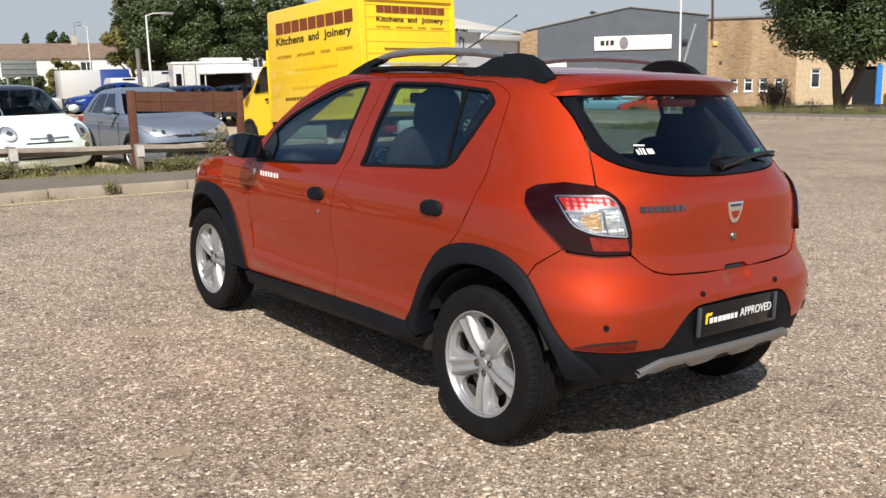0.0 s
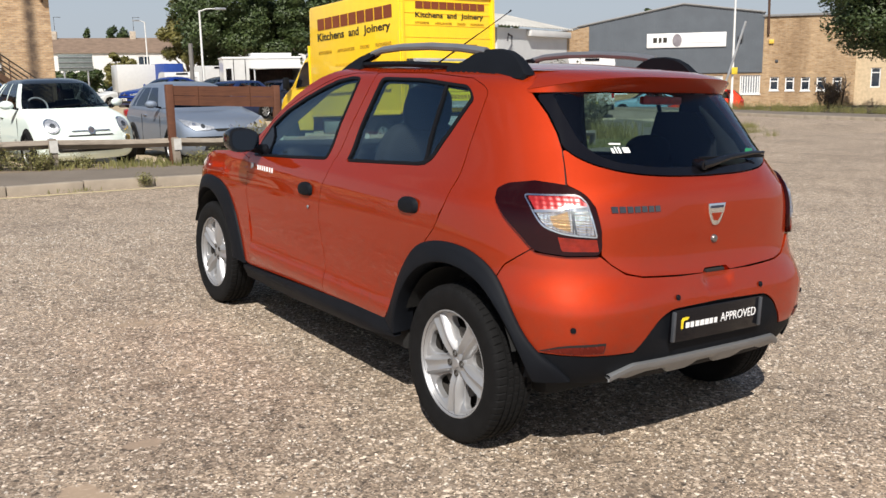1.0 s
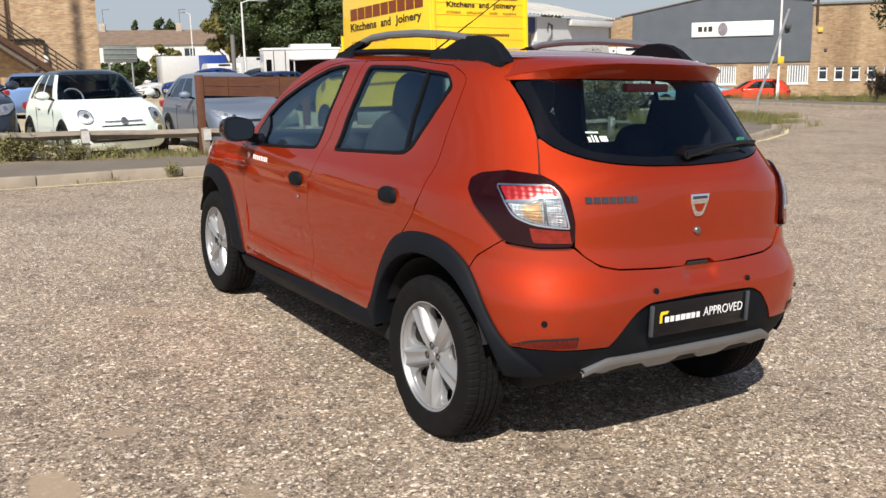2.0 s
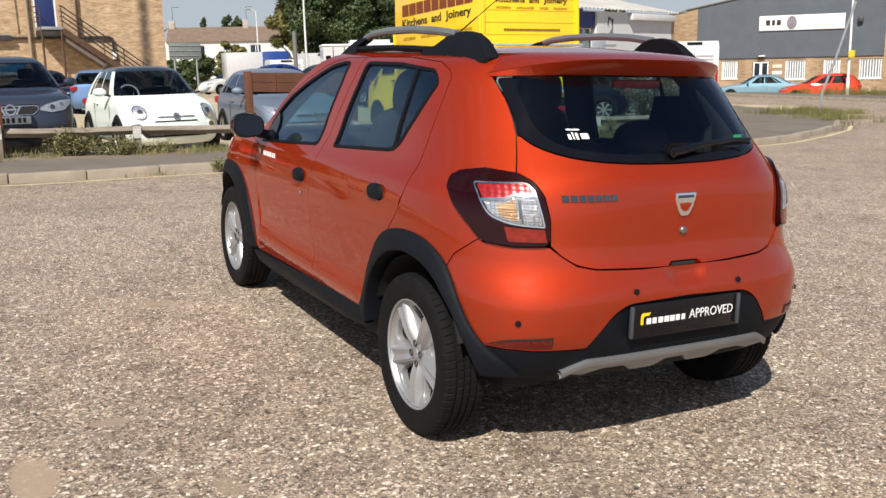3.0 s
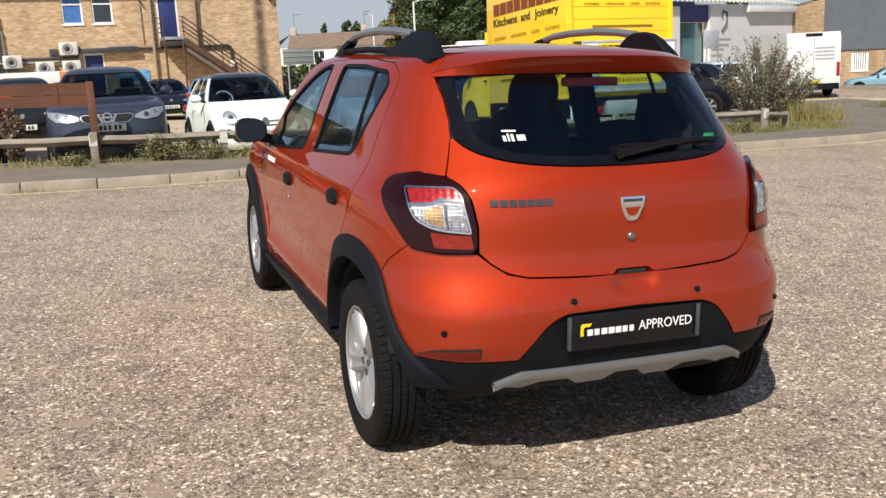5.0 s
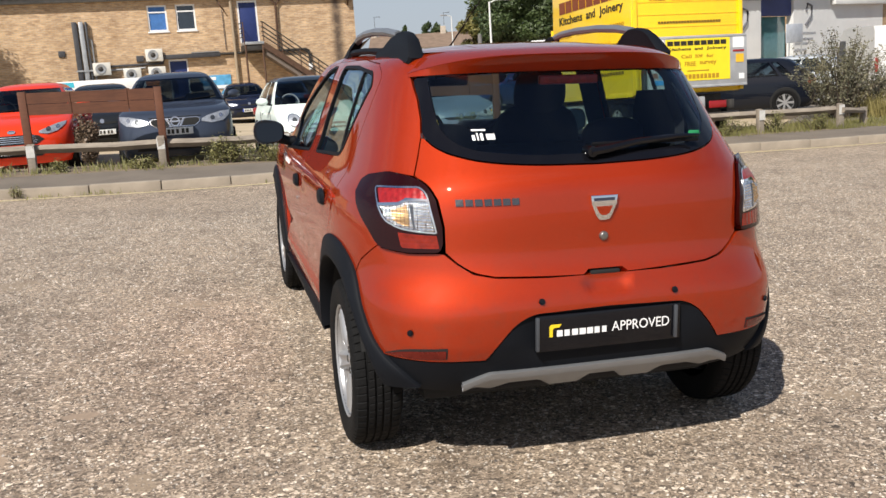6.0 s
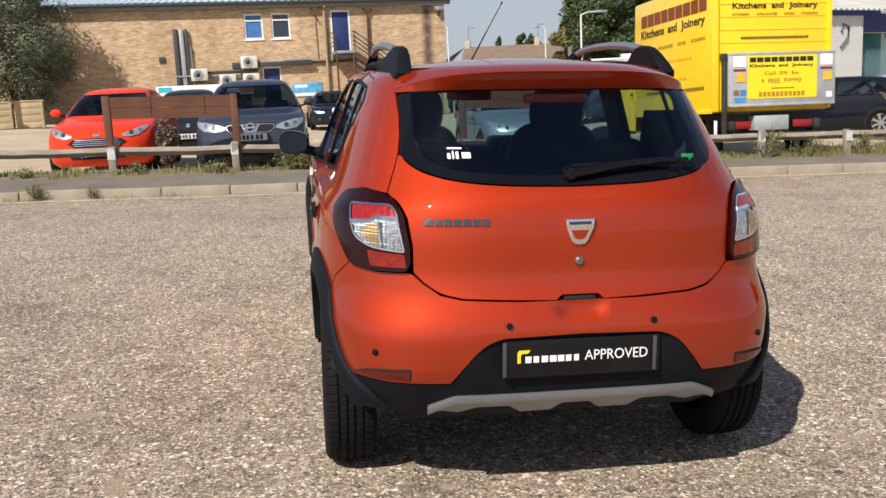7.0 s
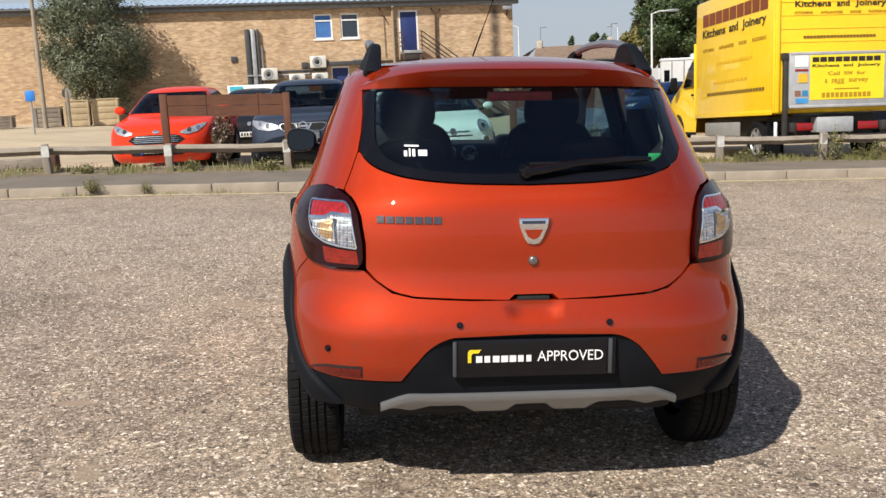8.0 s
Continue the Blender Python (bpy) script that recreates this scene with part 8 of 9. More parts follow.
        part("wiper", tube([a + Vector((0, -0.02, 0.01)), b + Vector((0, -0.02, 0.01))], 0.009, 5), SEAL, root)
    return root


parked_car("mint white small car with round headlamps behind the rail", (0.78, 0.88, 0.83), "mini", (0.90, 11.2), 5.0, "round", metal=0.0, roof=plain("dark_glass_roof", (0.02, 0.025, 0.03), 0.1))
parked_car("dark grey compact sport utility car behind the rail", (0.055, 0.068, 0.10), "suv", (-1.63, 10.35), 0, metal=0.7)
parked_car("bright red hatchback with black trapezoid grille", (0.72, 0.045, 0.012), "hatch", (-4.14, 10.95), 0, "trap", metal=0.1)
parked_car("silver grey-blue hatchback behind brown boards", (0.24, 0.285, 0.36), "hatch", (3.38, 11.5), 0, "wide", metal=0.8)
parked_car("black-blue saloon parked by the office stair", (0.012, 0.016, 0.035), "saloon", (0.5, 29.3), 2, metal=0.3, base=0.0)
parked_car("pale blue hatchback parked near the stair", (0.16, 0.26, 0.46), "hatch", (2.35, 32.6), 172, metal=0.6, base=0.0)
parked_car("bright blue saloon seen side-on in the car park", (0.012, 0.045, 0.26), "saloon", (8.9, 38.5), -75, metal=0.5, base=0.0)
parked_car("dark blue-black tall car deep in the car park", (0.014, 0.018, 0.035), "suv", (7.2, 46.5), 165, metal=0.3, base=0.0)
parked_car("dark grey-blue saloon deep in the car park", (0.05, 0.06, 0.085), "saloon", (10.6, 36.2), -74, metal=0.5, base=0.0)
parked_car("white estate car beyond the blue saloon", (0.62, 0.63, 0.63), "hatch", (11.4, 55.0), -75, metal=0.0, base=0.0)
parked_car("dark slate saloon deep in the car park", (0.03, 0.04, 0.07), "saloon", (10.8, 30.0), -70, metal=0.5)
parked_car("dark blue hatchback deep in the car park", (0.02, 0.04, 0.12), "hatch", (8.2, 28.0), -65, metal=0.5)
parked_car("black estate car with alloy wheels beside the van", (0.006, 0.008, 0.014), "estate", (9.9, 18.0), -122, metal=0.0, base=0.0)
parked_car("silver car parked beyond the black estate", (0.50, 0.53, 0.56), "hatch", (13.2, 19.6), -122, metal=0.6, base=0.0)
parked_car("pale metallic blue saloon outside the grey unit", (0.22, 0.36, 0.44), "saloon", (35.4, 34.5), -136, "", "cars by the grey unit", 0.6, 0.0)
parked_car("red hatchback outside the grey unit", (0.70, 0.05, 0.02), "hatch", (35.5, 30.1), -136, "", "cars by the grey unit", 0.2, 0.0)
parked_car("dark hatchback parked between the red and grey cars", (0.02, 0.022, 0.026), "hatch", (-3.3, 16.3), 4, metal=0.4)

# ---- yellow box van ----
van = tagged(empty("box_van", pose(6.282, 10.338, 0.0, -2.35, 0.8, 1.03)), "bright yellow box van with tail lift and printed slogans", "van")
VW, VL, VZ = 2.208, 3.727, 0.735
vb = bmesh.new()
box(0, VW, 0.02, VL, VZ, 3.04, 0.06, 3, bm=vb)
for v in vb.verts:
    if v.co.y > VL - 0.3 and v.co.z > 2.3:
        v.co.y -= 0.13 * (v.co.z - 2.3) / 0.74
vbox = part("cargo_box", vb, VAN_YELLOW, van, "glossy yellow box body")
for y in (0.03, VL - 0.07):
    part("corner_trim", box(-0.012, 0.03, y, y + 0.05, VZ + 0.02, 2.25, 0.004), VAN_YELLOW, vbox)
part("bottom_rail", box(-0.012, 0.02, 0.10, VL - 0.10, VZ - 0.012, VZ + 0.07, 0.006), VAN_YELLOW, vbox)
for x in (0.006, VW - 0.075):
    part("rear_post", box(x, x + 0.075, -0.022, 0.03, VZ + 0.02, 3.02, 0.008), VAN_YELLOW, vbox)
part("rear_header", box(0.085, VW - 0.08, -0.022, 0.018, 2.89, 3.02, 0.006), VAN_YELLOW, vbox)
for k in range(1, 6):
    part("shutter_joint", box(0.09, VW - 0.085, 0.010, 0.0185, 1.70 + 0.22 * k, 1.704 + 0.22 * k), VAN_YELLOW, vbox, smooth=0)


def words(text, width):
    """Splits a line of print into words with their shares of its width."""
    n, at, out = len(text), 0, []
    for w in text.split(" "):
        if w:
            out.append((w, at / n * width, (at + len(w) - 0.25) / n * width))
        at += len(w) + 1
    return out


def side_text(text, y_front, y_rear, z, height, mat, label):
    for w, a, b in words(text, y_front - y_rear):
        low = any(c in "yjgpq" for c in w)
        bm = fit_width(letters(w, 0.3, 0.002, 0.022), b - a, height * (1.0 if low or not any(c.islower() for c in w) else 0.8))
        for v in bm.verts:
            v.co = Vector((-0.006 + v.co.y, y_front - a - v.co.x, z + v.co.z + (0.0 if low or not any(c.islower() for c in w) else 0.2 * height)))
        part("side_word", bm, mat, vbox, label, smooth=0)


def side_bars(n, y_front, y_rear, z0, z1, mat, fill=0.8):
    w = (y_front - y_rear) / n
    for k in range(n):
        part("print_bar", box(-0.008, -0.003, y_front - w * k - w * (fill - 0.06), y_front - w * k, z0, z1), mat, vbox, smooth=0)


side_bars(9, 3.21, 0.24, 2.52, 2.755, INK_RED, 0.95)
side_text("Kitchens and Joinery", 3.23, 0.30, 2.255, 0.205, INK_BLACK, "black lettering Kitchens and Joinery")
side_text("KITCHENS   APPLIANCES   DOORS   FLOORING", 3.20, 0.31, 2.02, 0.065, INK_FADED, "small faded lettering of wares")
side_bars(12, 2.50, 0.85, 1.735, 1.785, INK_PALE, 0.8)
side_bars(9, 2.66, 1.05, 1.375, 1.425, INK_PALE, 0.8)
side_bars(22, 2.98, 0.36, 1.15, 1.21, INK_WEB, 0.80)


def rear_text(text, x0, x1, z, height, mat, label, parent, y=-0.004):
    for w, a, b in words(text, x1 - x0):
        low = any(c in "yjgpq" for c in w) or not any(c.islower() for c in w)
        bm = fit_width(letters(w, 0.3, 0.002, 0.022), b - a, height * (1.0 if low else 0.8))
        part("rear_word", moved(bm, pose(x0 + a, y, z + (0.0 if low else 0.2 * height))), mat, parent, label, smooth=0)


def rear_bars(n, x0, x1, z0, z1, mat, parent, y=-0.004, fill=0.8):
    w = (x1 - x0) / n
    for k in range(n):
        part("print_bar", box(x0 + w * k, x0 + w * (k + fill), y - 0.003, y + 0.002, z0, z1), mat, parent, smooth=0)


rear_bars(9, 0.35, 1.985, 2.666, 2.795, INK_RED, vbox, 0.010, 0.92)
rear_text("Kitchens and Joinery", 0.345, 1.965, 2.475, 0.125, INK_BLACK, "black lettering Kitchens and Joinery", vbox, 0.012)
rear_text("KITCHENS   APPLIANCES   DOORS   FLOORING", 0.34, 1.96, 2.385, 0.042, INK_FADED, "small faded lettering of wares", vbox, 0.012)
rear_bars(22, 0.50, 1.78, 1.985, 2.025, INK_WEB, vbox, 0.010, 0.8)
lift_ob = part("tail_lift", box(0.20, VW + 0.01, -0.13, -0.03, 0.83, 1.73, 0.02), VAN_GREY, van, "grey folded tail-lift platform")
part("lift_edge", box(0.21, VW, -0.139, -0.02, 1.70, 1.745, 0.008), VAN_GREY, lift_ob)
part("lift_edge", box(0.21, VW, -0.139, -0.02, 0.82, 0.865, 0.008), VAN_GREY, lift_ob)
sign = part("lift_sign", box(0.555, 1.855, -0.137, -0.131, 0.95, 1.69), VAN_SIGN, lift_ob, "yellow printed panel", smooth=0)
rear_bars(9, 0.59, 1.80, 1.575, 1.655, INK_BLACK, sign, -0.138, 0.86)
rear_text("Kitchens and Joinery", 0.59, 1.80, 1.475, 0.065, INK_BLACK, "black lettering Kitchens and Joinery", sign, -0.139)
rear_text("Call now for", 0.86, 1.54, 1.335, 0.08, INK_FADED, "lettering Call now for", sign, -0.139)
rear_text("a FREE survey", 0.81, 1.59, 1.21, 0.08, INK_FADED, "lettering a FREE survey", sign, -0.139)
rear_bars(1, 0.98, 1.42, 1.115, 1.135, INK_FADED, sign, -0.138, 1.0)
rear_bars(11, 0.76, 1.64, 0.985, 1.065, INK_FADED, sign, -0.138, 0.75)
for x in (0.27, 1.90):
    part("load_label", box(x + 0.02, x + 0.25, -0.137, -0.131, 1.50, 1.69), WHITE_INK, lift_ob, smooth=0)
    part("hazard_stripe", box(x + 0.02, x + 0.25, -0.138, -0.1315, 1.43, 1.465), RED_LENS, lift_ob, smooth=0)
    part("amber_marker", box(x + 0.08, x + 0.24, -0.140, -0.132, 1.24, 1.39), plain("marker_amber", (0.75, 0.45, 0.03), 0.4), lift_ob, smooth=0)
    if x < 1:
        for a, c in ((x + 0.02, (0.25, 0.12, 0.08)), (x + 0.15, (0.04, 0.22, 0.42))):
            part("small_label", box(a, a + 0.10, -0.138, -0.132, 1.02, 1.11), plain("label_print", c, 0.5), lift_ob, smooth=0)
        part("blue_label", box(x + 0.04, x + 0.25, -0.138, -0.132, 0.90, 0.98), plain("label_blue", (0.05, 0.30, 0.65), 0.5), lift_ob, smooth=0)
    else:
        part("small_label", box(x + 0.14, x + 0.25, -0.138, -0.132, 0.94, 1.04), WHITE_INK, lift_ob, smooth=0)
# hinge chain and hydraulic arm on the near corner
part("lift_chain", tube([Vector((0.13, -0.09, 1.74)), Vector((0.12, -0.10, 1.62)), Vector((0.15, -0.08, 1.45)), Vector((0.15, -0.07, 0.80))], 0.016, 6), DARK_METAL, van)
part("lift_catch", box(0.09, 0.19, -0.12, -0.02, 1.62, 1.74, 0.012), DARK_METAL, van)
part("lift_post", box(0.12, 0.185, -0.11, -0.02, 0.30, 1.62, 0.01), DARK_METAL, van)
for x in (0.25, VW - 0.35):
    part("lift_arm", box(x, x + 0.1, -0.10, 0.5, 0.42, 0.58, 0.01), DARK_METAL, van)
part("chassis", box(0.30, VW - 0.30, 0.25, 3.75, 0.34, 0.70, 0.02), DARK_METAL, van)
part("lift_ram_box", box(0.75, 1.40, -0.03, 0.22, 0.40, 0.66, 0.02), VAN_GREY, van, "grey lift ram housing")
part("rear_bumper_beam", box(0.15, VW - 0.1, -0.05, 0.06, 0.24, 0.36, 0.02), DARK_METAL, van)
for x in (0.30, VW - 0.75):
    part("tail_lamp", box(x, x + 0.36, -0.065, -0.045, 0.44, 0.57, 0.01), RED_LENS, van, "red tail lamp")
part("side_guard", box(0.04, 0.08, 1.55, 3.20, 0.36, 0.62, 0.01), plain("grey_guard", (0.25, 0.25, 0.24), 0.6), van, "grey side guard rail")
part("mudflap", box(0.05, 0.35, 0.36, 0.39, 0.05, 0.60), SEAL, van, smooth=0)
part("marker_post", box(0.02, 0.07, 0.02, 0.06, 0.30, 0.60, 0.008), WHITE_INK, van)
# cab
cab = bmesh.new()
outline = [(3.70, 0.42), (4.34, 0.38), (4.42, 0.62), (4.58, 0.78), (4.80, 0.83), (5.02, 0.76), (5.16, 0.52), (5.26, 0.46), (5.33, 0.70), (5.29, 0.98), (5.14, 1.21), (4.70, 1.45), (4.12, 2.00), (3.94, 2.08), (3.70, 2.12)]


def cab_lean(z):
    return 0.03 + 0.10 * max(0.0, (z - 1.2) / 0.9)


def cab_at(i, j):
    y, z = outline[i]
    u = (-1.0, -0.985, -0.93, -0.5, 0.0, 0.5, 0.93, 0.985, 1.0)[j]
    e = {0: 0.05, 1: 0.015, 7: 0.015, 8: 0.05}.get(j, 0.0)
    return Vector((VW / 2 + u * (VW / 2 - cab_lean(z)), y - e * (1 if y > 4.6 else 0), z - (e if z > 1.1 else 0)))


grid(len(outline), 9, cab_at, cab)
cab.verts.ensure_lookup_table()
for j in (0, 8):
    cab.faces.new([cab.verts[i * 9 + j] for i in range(len(outline))])
cabo = part("cab", cab, VAN_YELLOW, van, "yellow cab")
for sx, x in ((-1, 0.0), (1, VW)):
    glass = prism([(4.50, 1.38), (4.27, 1.78), (4.10, 1.92), (3.76, 1.95), (3.76, 1.41)], -0.008, 0.008, "x")
    for v in glass.verts:
        v.co.x += x - sx * cab_lean(v.co.z)
    part("cab_window", glass, GLOSS_BLACK, cabo, "dark cab side glass", smooth=0)
    part("cab_mirror", box(x + sx * 0.10 - 0.07, x + sx * 0.10 + 0.07, 4.62, 4.72, 1.36, 1.62, 0.03), BLACK_PLASTIC, cabo, "black cab mirror")
    part("cab_handle", box(x - sx * 0.03 - 0.012, x - sx * 0.03 + 0.012, 3.82, 3.96, 1.19, 1.235, 0.008), BLACK_PLASTIC, cabo)
    part("cab_sill", box(x - sx * 0.03 - 0.018, x - sx * 0.03 + 0.018, 3.72, 4.32, 0.38, 0.44), BLACK_PLASTIC, cabo, smooth=0)
    part("cab_headlamp", box(x - sx * 0.16 - 0.11, x - sx * 0.16 + 0.11, 5.14, 5.285, 0.98, 1.16, 0.03), LENS, cabo, "clear headlamp")
part("cab_screen", grid(2, 2, lambda i, j: Vector((0.16 + 0.04 * j + (VW - 0.32 - 0.08 * j) * i, 4.68 - 0.50 * j, 1.482 + 0.475 * j))), GLOSS_BLACK, cabo, "dark windscreen", smooth=0)
for yy, wz in ((0.815, 0.265), (4.80, 0.43)):
    for sx, x in ((-1, 0.12), (1, VW - 0.12)):
        w = new("wheel", pk_rim_me)
        w.parent = van
        w.matrix_basis = Matrix.Translation((x, yy, wz)) @ Matrix.Diagonal((-1 if sx < 0 else 1, 1.15, 1.15, 1))
        t = new("tyre", pk_tyre_me)
        t.parent = w
    if yy > 3:
        for x in (0.0, VW):
            part("wheel_arch", moved(lathe([(0.0, 0.0), (0.38, 0.0), (0.38, -0.03)], 28), Matrix.Translation((x + (0.026 if x == 0 else -0.026), yy, 0.44)) @ Matrix.Diagonal((-1 if x == 0 else 1, 1, 1, 1))), BLACK_HOLE, cabo, smooth=0)

# ---- other vans ----
def panel_van(label, at, heading, L, W, H, mat, base=0.0, dark_rear=True):
    root = tagged(empty("panel_van", pose(at[0], at[1], lift(at[0], at[1], base), 0, 0, heading)), label, "van", "vans")
    b = bmesh.new()
    prism([(0.0, 0.30), (0.05, 0.75), (0.35, 0.98), (0.95, 1.12), (1.55, H * 0.86), (2.0, H * 0.97), (2.6, H), (L - 0.1, H * 0.985), (L, H * 0.9), (L, 0.35), (L - 0.1, 0.28)], -W / 2, W / 2, "x", b)
    part("body", b, mat, root, "white panelled body")
    part("windscreen", grid(2, 2, lambda i, j: Vector(((-0.42 + 0.84 * i) * W, 0.92 + 0.62 * j, 1.14 + (H * 0.86 - 1.14) * j - 0.02 * j))), GLOSS_BLACK, root, smooth=0)
    for sx in (-1, 1):
        part("cab_window", prism([(1.15, 1.18), (1.62, H * 0.80), (2.25, H * 0.80), (2.25, 1.15)], sx * (W / 2) - 0.006, sx * (W / 2) + 0.006, "x"), GLOSS_BLACK, root, smooth=0)
        part("tail_lamp", box(sx * (W / 2 - 0.08) - 0.06, sx * (W / 2 - 0.08) + 0.06, L - 0.01, L + 0.02, 0.75, 1.25, 0.01), RED_LENS, root)
        for yy in (0.75, L - 0.95):
            w = new("wheel", pk_rim_me)
            w.parent = root
            w.matrix_basis = Matrix.Translation((sx * (W / 2 - 0.07), yy, 0.316)) @ Matrix.Diagonal((sx, 1, 1, 1))
            t = new("tyre", pk_tyre_me)
            t.parent = w
    part("rear_seam", box(-0.006, 0.006, L + 0.002, L + 0.008, 0.5, H * 0.9), BLACK_HOLE, root, smooth=0)
    part("rear_step", box(-W / 2 + 0.05, W / 2 - 0.05, L - 0.05, L + 0.10, 0.28, 0.50, 0.02), BLACK_PLASTIC, root)
    part("number_plate", box(-0.26, 0.26, L + 0.105, L + 0.115, 0.52, 0.63), plain("yellow_plate", (0.7, 0.55, 0.05), 0.5), root, "yellow number plate", smooth=0)
    part("high_lamp", box(-0.3, 0.3, L - 0.03, L + 0.01, H * 0.93, H * 0.97, 0.01), BLACK_PLASTIC, root)
    for z in (1.75, 1.62, 1.49, 1.36):
        part("print_bar", box(-0.75, -0.05, L + 0.004, L + 0.01, z, z + 0.06), plain("grey_print", (0.35, 0.36, 0.38), 0.5), root, smooth=0)
    return root


VAN_WHITE = plain("white_van_paint", (0.62, 0.62, 0.61), 0.35, coat=0.5, vary=0.04)
panel_van("tall white panel van with dark rear step", (24.6, 27.55), 159.3, 5.3, 1.95, 2.38, VAN_WHITE)
panel_van("white panel van far off by the trees", (16.6, 38.0), 160, 5.0, 1.95, 2.3, VAN_WHITE)
panel_van("small white van deep in the car park", (14.0, 47.4), 170, 4.2, 1.75, 2.1, VAN_WHITE)
# catering trailer with raised flap
tr = tagged(empty("catering_trailer", pose(13.2, 33.0, lift(13, 33, 0.05), 0, 0, -16)), "white catering trailer with a raised serving flap", "trailer")
part("body", wall_with_holes(-1.6, 1.6, 0.45, 2.50, [(-0.55, 1.55, 0.80, 2.05)], 1.9, -0.95), VAN_WHITE, tr, smooth=0)
part("counter_inside", box(-0.5, 1.5, -0.7, 0.6, 0.81, 1.2), RUSTY, tr, "brown counter with goods", smooth=0)
part("back_shelf", box(-0.5, 1.5, 0.62, 0.7, 0.9, 2.02), plain("shelf_goods", (0.12, 0.07, 0.05), 0.8, vary=0.7, scale=9.0), tr, smooth=0)
part("flap", box(-0.5, 1.9, -2.0, -0.96, 2.02, 2.06), VAN_WHITE, tr, "white raised flap", smooth=0)
for x in (-0.45, 1.85):
    part("flap_strut", tube([(x, -1.9, 2.02), (x, -1.9, 0.0)], 0.03, 6), VAN_WHITE, tr)
part("red_band", box(-1.45, -0.75, -0.958, -0.951, 1.15, 1.42), plain("orange_red_band", (0.62, 0.10, 0.03), 0.5, vary=0.15), tr, "orange-red painted panel", smooth=0)
part("dark_window", box(-1.50, -1.28, -0.958, -0.951, 1.55, 2.05), GLOSS_BLACK, tr, smooth=0)
for x in (-1.2, -0.72):
    part("seam", box(x, x + 0.03, -0.957, -0.951, 0.55, 2.4), SEAL, tr, smooth=0)
part("roof_edge", box(-1.64, 1.64, -0.99, 0.99, 2.44, 2.52, 0.02), WHITE_PAINT, tr)
part("roof_unit", box(-0.4, 1.3, -0.6, 0.5, 2.5, 2.68, 0.03), VAN_WHITE, tr)
for x in (-0.9, 0.9):
    w = new("wheel", pk_rim_me)
    w.parent = tr
    w.matrix_basis = Matrix.Translation((x, -0.98, 0.3)) @ pose(0, 0, 0, 0, 0, -90)
    t = new("tyre", pk_tyre_me)
    t.parent = w
fb = tagged(empty("flatbed_body", pose(13.4, 52.0, lift(13.4, 52, 0.05), 0, 0, -6)), "white box body standing in the car park", "truck body")
part("box_body", box(-1.25, 1.25, -1.2, 0.9, 0.95, 2.55, 0.04), VAN_WHITE, fb)
part("chassis", box(-1.0, 1.0, -0.9, 0.7, 0.05, 0.94), DARK_METAL, fb, smooth=0)
sh = tagged(empty("shop_awning", pose(-4.9, 39.0, 0.0, 0, 0, 6)), "white shop counter with blue and orange signs", "stall")
part("fascia", box(-2.3, 2.0, -0.6, -0.5, 1.55, 2.05, 0.01), WHITE_PAINT, sh)
part("blue_mark", box(-2.2, -1.6, -0.61, -0.602, 1.78, 2.0), plain("cyan_print", (0.05, 0.45, 0.6), 0.5), sh, smooth=0)
part("orange_mark", box(1.4, 1.98, -0.61, -0.602, 1.65, 2.03), plain("orange_print", (0.75, 0.22, 0.03), 0.5), sh, smooth=0)
part("counter", box(-2.2, 1.9, -0.45, 0.2, 0.0, 1.55), plain("counter_dark", (0.06, 0.06, 0.06), 0.7), sh, smooth=0)
lorry = tagged(empty("blue_lorry", pose(14.7, 50.6, lift(14.7, 50.6, -0.05), 0, 0, 4)), "blue box lorry deep in the car park", "lorry")
part("box_body", box(-0.50, 0.70, -1.2, 1.6, 0.75, 2.68, 0.04), plain("lorry_blue", (0.02, 0.06, 0.28), 0.45, vary=0.12), lorry)
part("chassis", box(-0.6, 0.6, -1.1, 1.6, 0.35, 0.74), DARK_METAL, lorry, smooth=0)
for x in (-0.62, 0.62):
    for y in (-0.7, 1.1):
        w = new("wheel", pk_rim_me)
        w.parent = lorry
        w.matrix_basis = Matrix.Translation((x, y, 0.316)) @ Matrix.Diagonal((1 if x > 0 else -1, 1, 1, 1))
        t = new("tyre", pk_tyre_me)
        t.parent = w
panel_van("white pickup cab deep in the car park", (15.4, 48.4), 190, 3.4, 1.7, 2.45, VAN_WHITE)

# ---- plants ----
def leaf_mesh(rng, centres, per, spread, size, bm_parts, squash=0.8, droop=0.0):
    """Clumps of small two-triangle leaves round given centres; appended to vertex and face lists."""
    vs, fs = bm_parts
    for c, r in centres:
        for _ in range(int(per * (r / spread) ** 2)):
            d = Vector((rng.gauss(0, 1), rng.gauss(0, 1), rng.gauss(0, 1)))
            d.normalize()
            p = Vector(c) + Vector((d.x, d.y, d.z * squash)) * r * (rng.random() ** 0.4)
            s = size * rng.uniform(0.6, 1.3)
            u = Vector((rng.gauss(0, 1), rng.gauss(0, 1), rng.gauss(0, 0.6) - droop)).normalized()
            w = u.cross(d).normalized() if u.cross(d).length > 1e-3 else Vector((1, 0, 0))
            i = len(vs)
            vs += [p - u * s, p + w * s * 0.45, p + u * s, p - w * s * 0.45]
            fs.append((i, i + 1, i + 2, i + 3))


